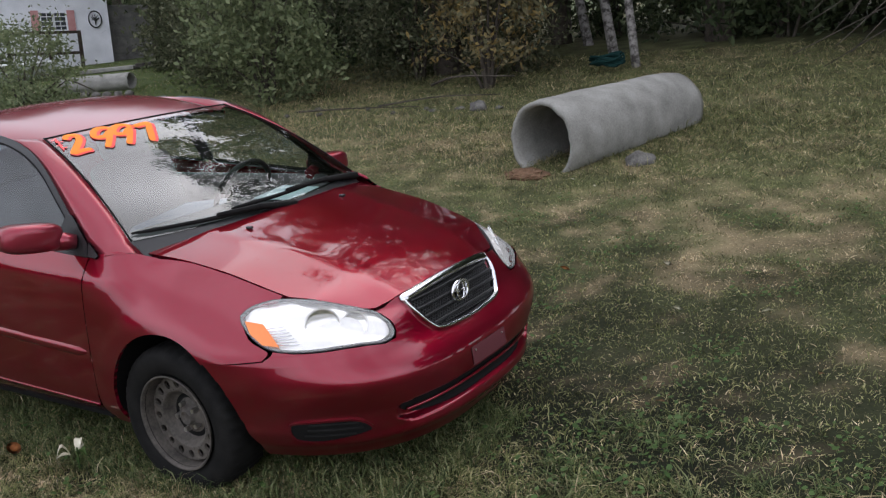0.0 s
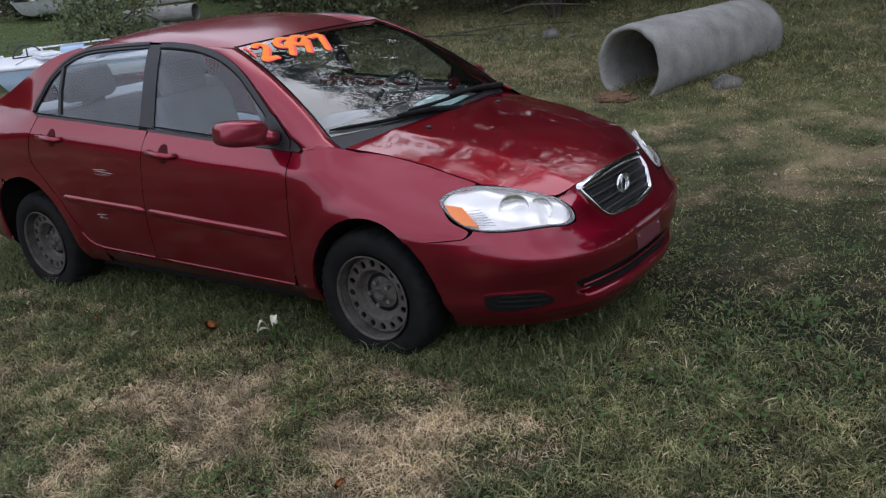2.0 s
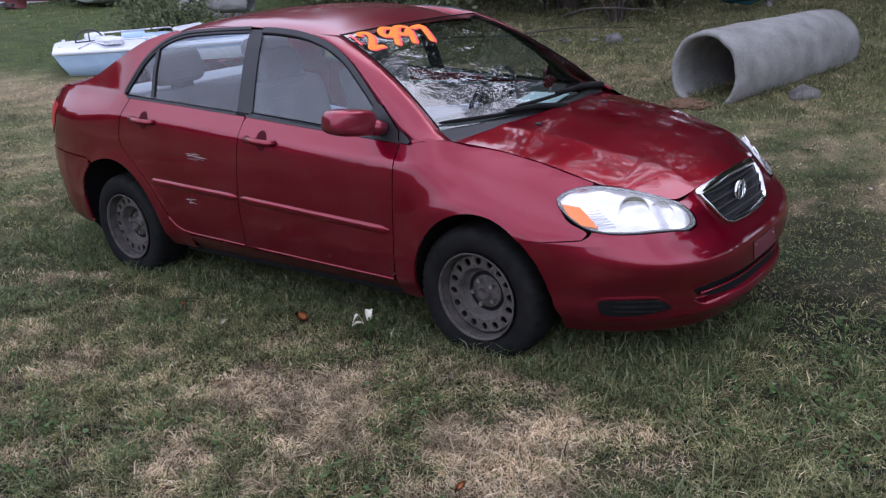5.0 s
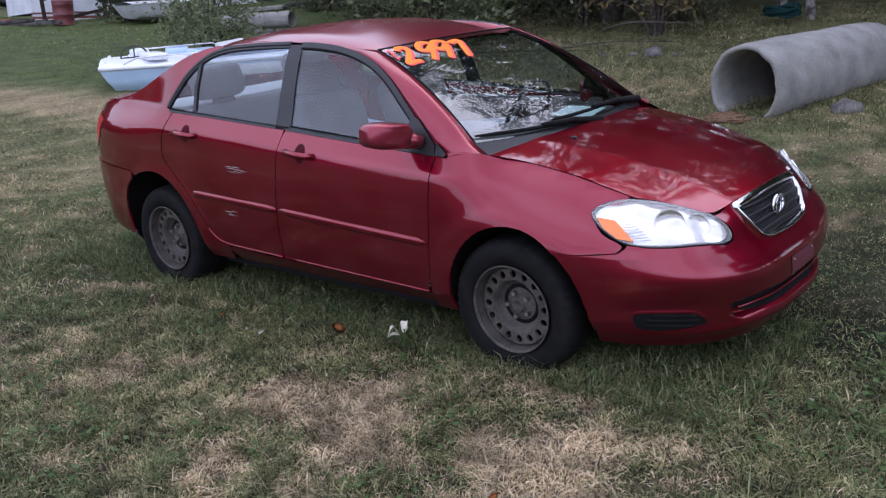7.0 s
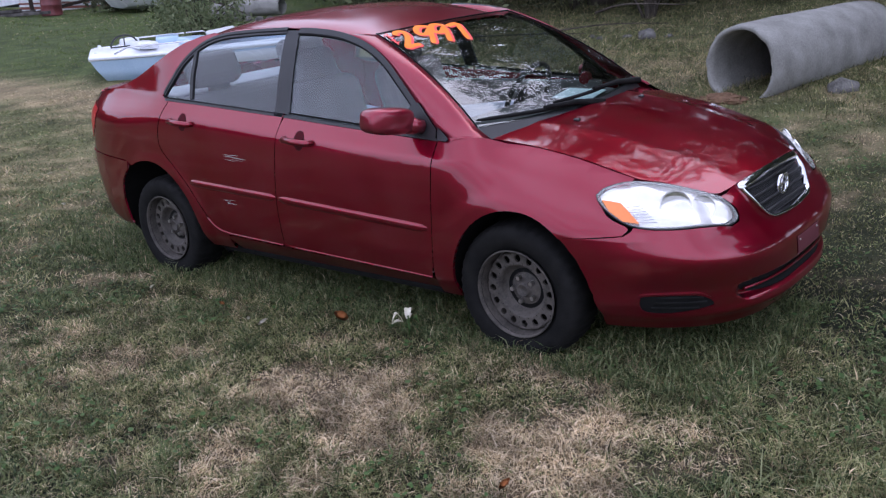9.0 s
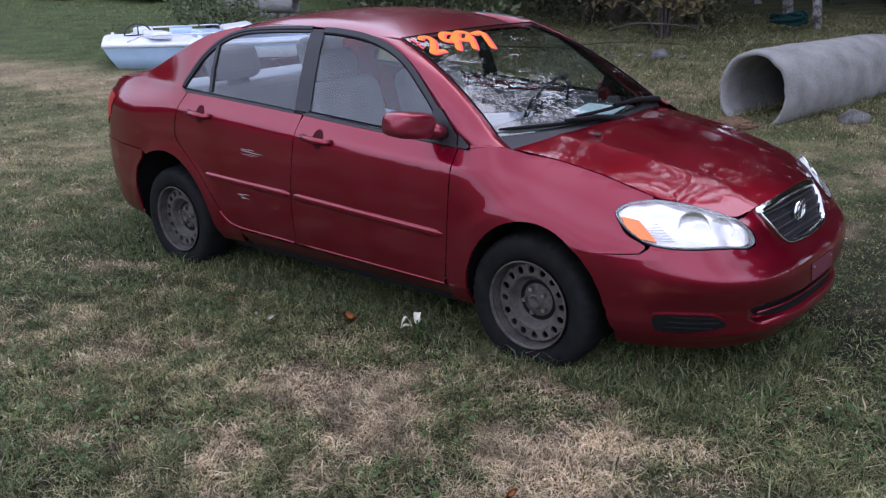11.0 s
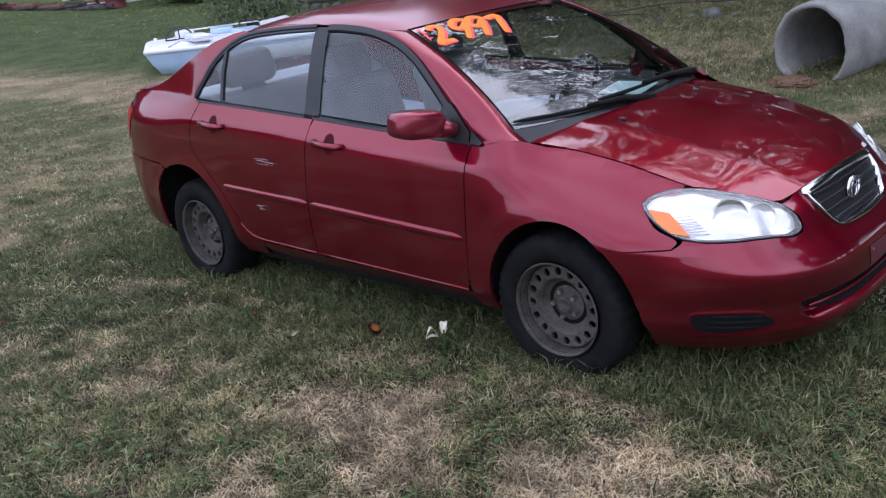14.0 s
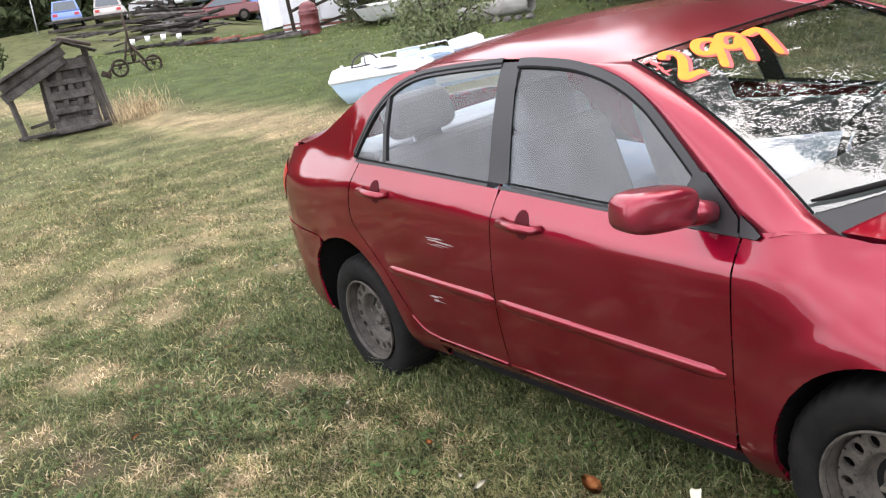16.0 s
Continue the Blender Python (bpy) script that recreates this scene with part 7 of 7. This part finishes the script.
def parked(name, m, colour, label, kind="sedan"):
    """An old vehicle some way off: body, cab, windows, wheels and lamps."""
    paint = plain(name + "_paint", colour, 0.45, 0.0, 0.4)
    ob = thing(name, m, label, "car")
    w = 0.85
    if kind == "pickup":
        low = [(-2.4, 0.42), (-2.42, 1.0), (-0.55, 1.02), (-0.5, 1.05), (0.7, 1.05), (0.75, 1.02), (2.2, 0.95), (2.35, 0.8), (2.35, 0.42)]
        top = [(-0.55, 1.03), (-0.5, 1.62), (0.3, 1.66), (0.78, 1.04)]
    else:
        low = [(-2.2, 0.35), (-2.25, 0.65), (-2.15, 0.9), (-1.4, 0.95), (0.9, 0.93), (2.0, 0.78), (2.2, 0.65), (2.2, 0.35)]
        top = [(-1.65, 0.94), (-1.05, 1.38), (0.05, 1.42), (0.95, 0.92)] if kind == "sedan" else [(-2.1, 0.92), (-1.95, 1.55), (0.1, 1.6), (0.9, 0.92)]

    def slab(profile, half, top_half, bevel):
        bm = bmesh.new()
        zs = [p[1] for p in profile]
        lo, hi = min(zs), max(zs)
        a = [bm.verts.new((x, -(half + (top_half - half) * (z - lo) / (hi - lo)), z)) for x, z in profile]
        b = [bm.verts.new((x, half + (top_half - half) * (z - lo) / (hi - lo), z)) for x, z in profile]
        bm.faces.new(a[::-1])
        bm.faces.new(b)
        for i in range(len(a)):
            j = (i + 1) % len(a)
            bm.faces.new((a[i], a[j], b[j], b[i]))
        bmesh.ops.recalc_face_normals(bm, faces=bm.faces)
        bmesh.ops.bevel(bm, geom=list(bm.edges), offset=bevel, segments=3, profile=0.6, affect="EDGES")
        for f in bm.faces:
            f.smooth = True
        return bm
    part("body", slab(low, w, w - 0.05, 0.07), ob, paint)
    cab = part("cab", slab(top, w - 0.06, w - 0.22, 0.06), ob, paint)
    dark = plain("far_window_glass", (0.10, 0.12, 0.14), 0.08)
    mid = (top[0][0] + top[-1][0]) / 2
    for s in (-1, 1):
        shrink = [(mid + (x - mid) * 0.82, 0.98 + (z - 0.94) * 0.82) for x, z in top]
        bm = bmesh.new()
        bm.faces.new([bm.verts.new((x, s * (w - 0.048 - 0.16 * (z - 0.94) / (top[1][1] - 0.94)), z)) for x, z in shrink])
        part("side_window", bm, cab, dark)
    for (x0, z0), (x1, z1), nm in ((top[2], top[3], "windscreen"), (top[1], top[0], "rear_window")):
        d = 1 if x1 > x0 else -1
        bm = bmesh.new()
        bm.faces.new([bm.verts.new(p) for p in ((x0 + d * 0.06, -0.55, z0 - 0.07), (x0 + d * 0.06, 0.55, z0 - 0.07), (x1 - d * 0.02, 0.66, z1 + 0.07), (x1 - d * 0.02, -0.66, z1 + 0.07))])
        bmesh.ops.translate(bm, verts=bm.verts, vec=(d * 0.025, 0, 0.015))
        part(nm, bm, cab, dark)
    for x in (-1.35, 1.35):
        for s in (-1, 1):
            wl = part("wheel", lathe([(0.0, 0.09), (0.18, 0.09), (0.2, 0.1), (0.3, 0.09), (0.32, 0.05), (0.32, -0.08), (0.0, -0.08)], 24), ob, RUBBER, "", pose(x, s * (w - 0.06), 0.31, 0, 0, 0 if s > 0 else 180))
            part("rim", lathe([(0.19, 0.1), (0.17, 0.105), (0.0, 0.095)], 20), wl, STEEL)
    for s in (-0.6, 0.6):
        part("headlight", box(0.06, 0.3, 0.14, 0.03, pose(low[-2][0] - 0.01, s, 0.68)), ob, GEL_WHITE)
        part("tail_lamp", box(0.06, 0.26, 0.16, 0.03, pose(low[1][0] + 0.02, s, 0.75)), ob, RED_LENS)
    part("bumper", box(0.12, 1.6, 0.16, 0.04, pose(low[-1][0] + 0.02, 0, 0.45)), ob, plain("grey_bumper", (0.2, 0.2, 0.2), 0.5))
    part("bumper", box(0.12, 1.6, 0.16, 0.04, pose(low[0][0] - 0.02, 0, 0.45)), ob, plain("grey_bumper", (0.2, 0.2, 0.2), 0.5))
    return ob


parked("old_sedan", stand(-40.0, 14.6, -125) @ Matrix.Scale(0.85, 4), (0.16, 0.03, 0.035), "maroon wrecked sedan parked beyond the lawn")
parked("pickup_truck", stand(-43.5, 17.6, 30), (0.05, 0.16, 0.55), "bright blue pickup truck parked beyond the lawn", "pickup")
parked("old_sedan", stand(-46.5, 14.4, 20), (0.62, 0.63, 0.64), "white sedan parked beyond the lawn")
parked("station_wagon", stand(-42.6, 10.3, 160) @ Matrix.Scale(0.78, 4), (0.50, 0.46, 0.44), "white and brown station wagon parked tail-on", "wagon")
parked("small_car", stand(-45.0, 8.9, 165) @ Matrix.Scale(0.8, 4), (0.16, 0.26, 0.60), "blue hatchback parked tail-on", "wagon")


def far_house():
    ob = thing("house", stand(-58, 29, 70), "far blue-grey house with a white window", "house")
    blue = material("blue_grey_siding", (0.22, 0.28, 0.36), (0.29, 0.35, 0.43), 0.7, 2)
    part("wall", box(8, 6, 3.0, 0.02, pose(0, 3, 1.5)), ob, blue)
    part("roof", box(8.6, 6.8, 0.25, 0.03, pose(0, 3, 3.1)), ob, GREY_BRICK)
    win = part("window", box(1.3, 0.06, 0.9, 0.01), ob, WHITE_WALL, "white framed window", pose(0.5, -0.03, 1.7))
    part("window_pane", box(1.1, 0.03, 0.7, 0.005, pose(0, -0.03, 0)), win, plain("far_pane", (0.25, 0.30, 0.36), 0.1))


far_house()

concrete_pipe("concrete_pipe", lie(-13.3, 8.85, 15, 0.0), 1.75, 0.17, 0.03, "old pale concrete pipe lying by the bushes")
fallen_stick([(-13.2, 8.3, 0.52), (-12.5, 8.5, 0.36), (-11.9, 8.6, 0.14)], 0.03, "dark stick leaning over the old pipe")
for k in range(5):
    rock(lie(-12.3 + 0.28 * k, 8.65 + 0.05 * k, 50 * k, 0.03), 0.09, 0.08, 0.07, 60.0 + k, "pale stone beside the old pipe")
for k in range(4):
    solid("slab", box(1.5, 0.5, 0.10, 0.015), lie(-17.2 + 1.2 * k, 13.0 + 0.9 * k, 30 + 12 * k, 0.06 + 0.05 * (k % 2)), OLD_WOOD if k % 2 else CONCRETE, "grey slab of boards near the house's end wall", "slab")


def hose():
    pts = []
    for k in range(90):
        a = k * 0.45
        r = 0.24 + 0.05 * math.sin(k * 1.7)
        pts.append(on(-1.75 + r * math.cos(a), 10.4 + 0.6 * r * math.sin(a), 0.12 + 0.0016 * k + 0.03 * math.sin(k * 0.9)))
    solid("garden_hose", tube(bezier(pts, 2), 0.014, 6), Matrix(), plain("teal_hose", (0.008, 0.035, 0.033), 0.8), "teal garden hose coiled in the grass by the birches", "hose")


hose()


# ---- small things lying in the grass ----
def fallen_leaf(x, y, turn, size, mat, label, lift=0.055):
    bm = bmesh.new()
    edge = [(0, -1), (0.35, -0.75), (0.5, -0.2), (0.42, 0.3), (0.2, 0.75), (0, 1.05), (-0.22, 0.7), (-0.45, 0.25), (-0.5, -0.25), (-0.33, -0.78)]
    top = [bm.verts.new((u * size, v * size, 0.18 * size * (abs(u) * 2) ** 2 + 0.1 * size * math.sin(3 * v))) for u, v in edge]
    mid = bm.verts.new((0, 0, 0))
    for i in range(len(top)):
        bm.faces.new((top[i], top[(i + 1) % len(top)], mid)).smooth = True
    bmesh.ops.solidify(bm, geom=bm.faces[:], thickness=0.0012)
    solid("fallen_leaf", bm, lie(x, y, turn, lift, 8, -6), mat, label, "leaf", "fallen leaves")


ORANGE_LEAF = material("orange_leaf", (0.30, 0.10, 0.03), (0.42, 0.17, 0.06), 0.7, 30)
BROWN_LEAF = material("brown_leaf", (0.22, 0.12, 0.06), (0.33, 0.20, 0.11), 0.75, 30)
PALE_LEAF = material("pale_leaf", (0.50, 0.46, 0.34), (0.66, 0.62, 0.50), 0.7, 30)


def litter():
    fallen_leaf(0.36, -0.965, 75, 0.055, ORANGE_LEAF, "orange-brown fallen leaf on the grass")
    g = random.Random(21)
    spots = [(2.13, 2.28), (0.59, 3.92), (1.55, 2.05), (2.9, 1.6), (3.3, 0.9), (1.9, -1.75), (2.5, -0.6), (0.55, -1.65), (-0.37, -1.12), (0.05, -1.19), (-2.2, -1.2), (-1.6, -1.9), (-3.0, 0.3), (-3.6, -0.6), (-2.8, -0.2)]
    for k, (x, y) in enumerate(spots):
        m, nm = ((PALE_LEAF, "pale dry fallen leaf"), (BROWN_LEAF, "brown fallen leaf"), (ORANGE_LEAF, "orange-brown fallen leaf"))[0 if k < 2 else k % 3]
        fallen_leaf(x, y, g.uniform(0, 360), g.uniform(0.022, 0.04), m, nm + " on the grass")
    for k in range(70):
        x, y = (g.uniform(-5, 5), g.uniform(-3.5, 7)) if k < 50 else (g.uniform(-9, -3), g.uniform(-2, 3))
        if -2.4 < x < 2.3 and -0.95 < y < 0.95:
            continue
        m, nm = ((PALE_LEAF, "pale dry fallen leaf"), (PALE_LEAF, "pale dry fallen leaf"), (BROWN_LEAF, "brown fallen leaf"))[k % 3]
        fallen_leaf(x, y, g.uniform(0, 360), g.uniform(0.015, 0.03), m, nm + " on the grass")
    # a small wilted plant with pale leaves beside the front wheel
    ob = thing("wilted_plant", lie(0.76, -0.925, 0, 0.0), "small wilted plant with pale yellow-white leaves", "plant")
    for k in range(9):
        a = k * 2.1
        rows = []
        for i in range(6):
            t = i / 5
            r, h = 0.02 + 0.055 * t, 0.09 + 0.05 * math.sin(math.pi * t) * (0.6 + 0.4 * math.sin(k))
            wd = 0.016 * math.sin(math.pi * min(1, t + 0.12)) + 0.001
            rows.append([(r * math.cos(a) - wd * math.sin(a), r * math.sin(a) + wd * math.cos(a), h), (r * math.cos(a), r * math.sin(a), h - 0.005), (r * math.cos(a) + wd * math.sin(a), r * math.sin(a) - wd * math.cos(a), h)])
        part("leaf", strip(rows, PALE_LEAF if k % 3 else CLOVER, "leaf"), ob)
    part("stalk", tube([(0, 0, -0.02), (0.01, 0, 0.06), (0, 0.01, 0.11)], 0.004, 6), ob, CLOVER)


litter()


def timber_heap(x, y, turn, count, seed):
    """Old boards thrown on one another, with a few ends standing out."""
    g = np.random.default_rng(seed)
    ob = thing("timber_heap", stand(x, y, turn), "untidy heap of weathered grey boards in the yard", "timber", "heaps of old timber")
    for k in range(count):
        size = (g.uniform(1.2, 2.8), g.uniform(0.12, 0.28), g.uniform(0.04, 0.10))
        steep = 24 * g.uniform(-1, 1) if k % 5 == 0 else 5 * g.uniform(-1, 1)
        at = pose(g.uniform(-0.9, 0.9), g.uniform(-0.5, 0.5), 0.04 + 0.6 * (k / count) + abs(steep) * 0.012, 8 * g.uniform(-1, 1), steep, 28 * g.uniform(-1, 1))
        part("board", box(*size, 0.008, at), ob, OLD_WOOD if k % 3 else GREY_BOARD)


for k, (x, y, turn, count) in enumerate(((-36.5, 10.4, 100, 16), (-33.6, 10.6, 60, 12), (-41.5, 13.6, 95, 18), (-45.0, 13.2, 110, 14))):
    timber_heap(x, y, turn, count, 60 + k)


def treeline():
    """The far edge of the wood beyond the yard: a long lumpy bank of dark leaves."""
    g = np.random.default_rng(12)
    az = np.radians(np.linspace(95, 215, 121))
    rows = []
    for i, a in enumerate(az):
        top = 11 + 2.5 * math.sin(i * 0.37) + 1.8 * math.sin(i * 1.3 + 1) + g.uniform(-1.2, 1.2)
        row = []
        for d, h in ((0, -0.5), (-1.5, 0.25), (-0.5, 0.6), (2.5, 0.9), (6, 1.0), (12, 0.8), (16, -0.3)):
            r = 100 + d + g.uniform(-1, 1)
            x, y = r * math.cos(a), r * math.sin(a)
            row.append(LEVEL @ Vector((x, y, float(soil(x, y)) + h * top)))
        rows.append(row)
    tagged(new("backdrop", strip(rows, material("far_wood_leaves", (0.025, 0.035, 0.018), (0.075, 0.09, 0.05), 0.9, 0.6, fine=4), "backdrop")), "distant dark treeline beyond the yard", "trees", kind="structure")


treeline()
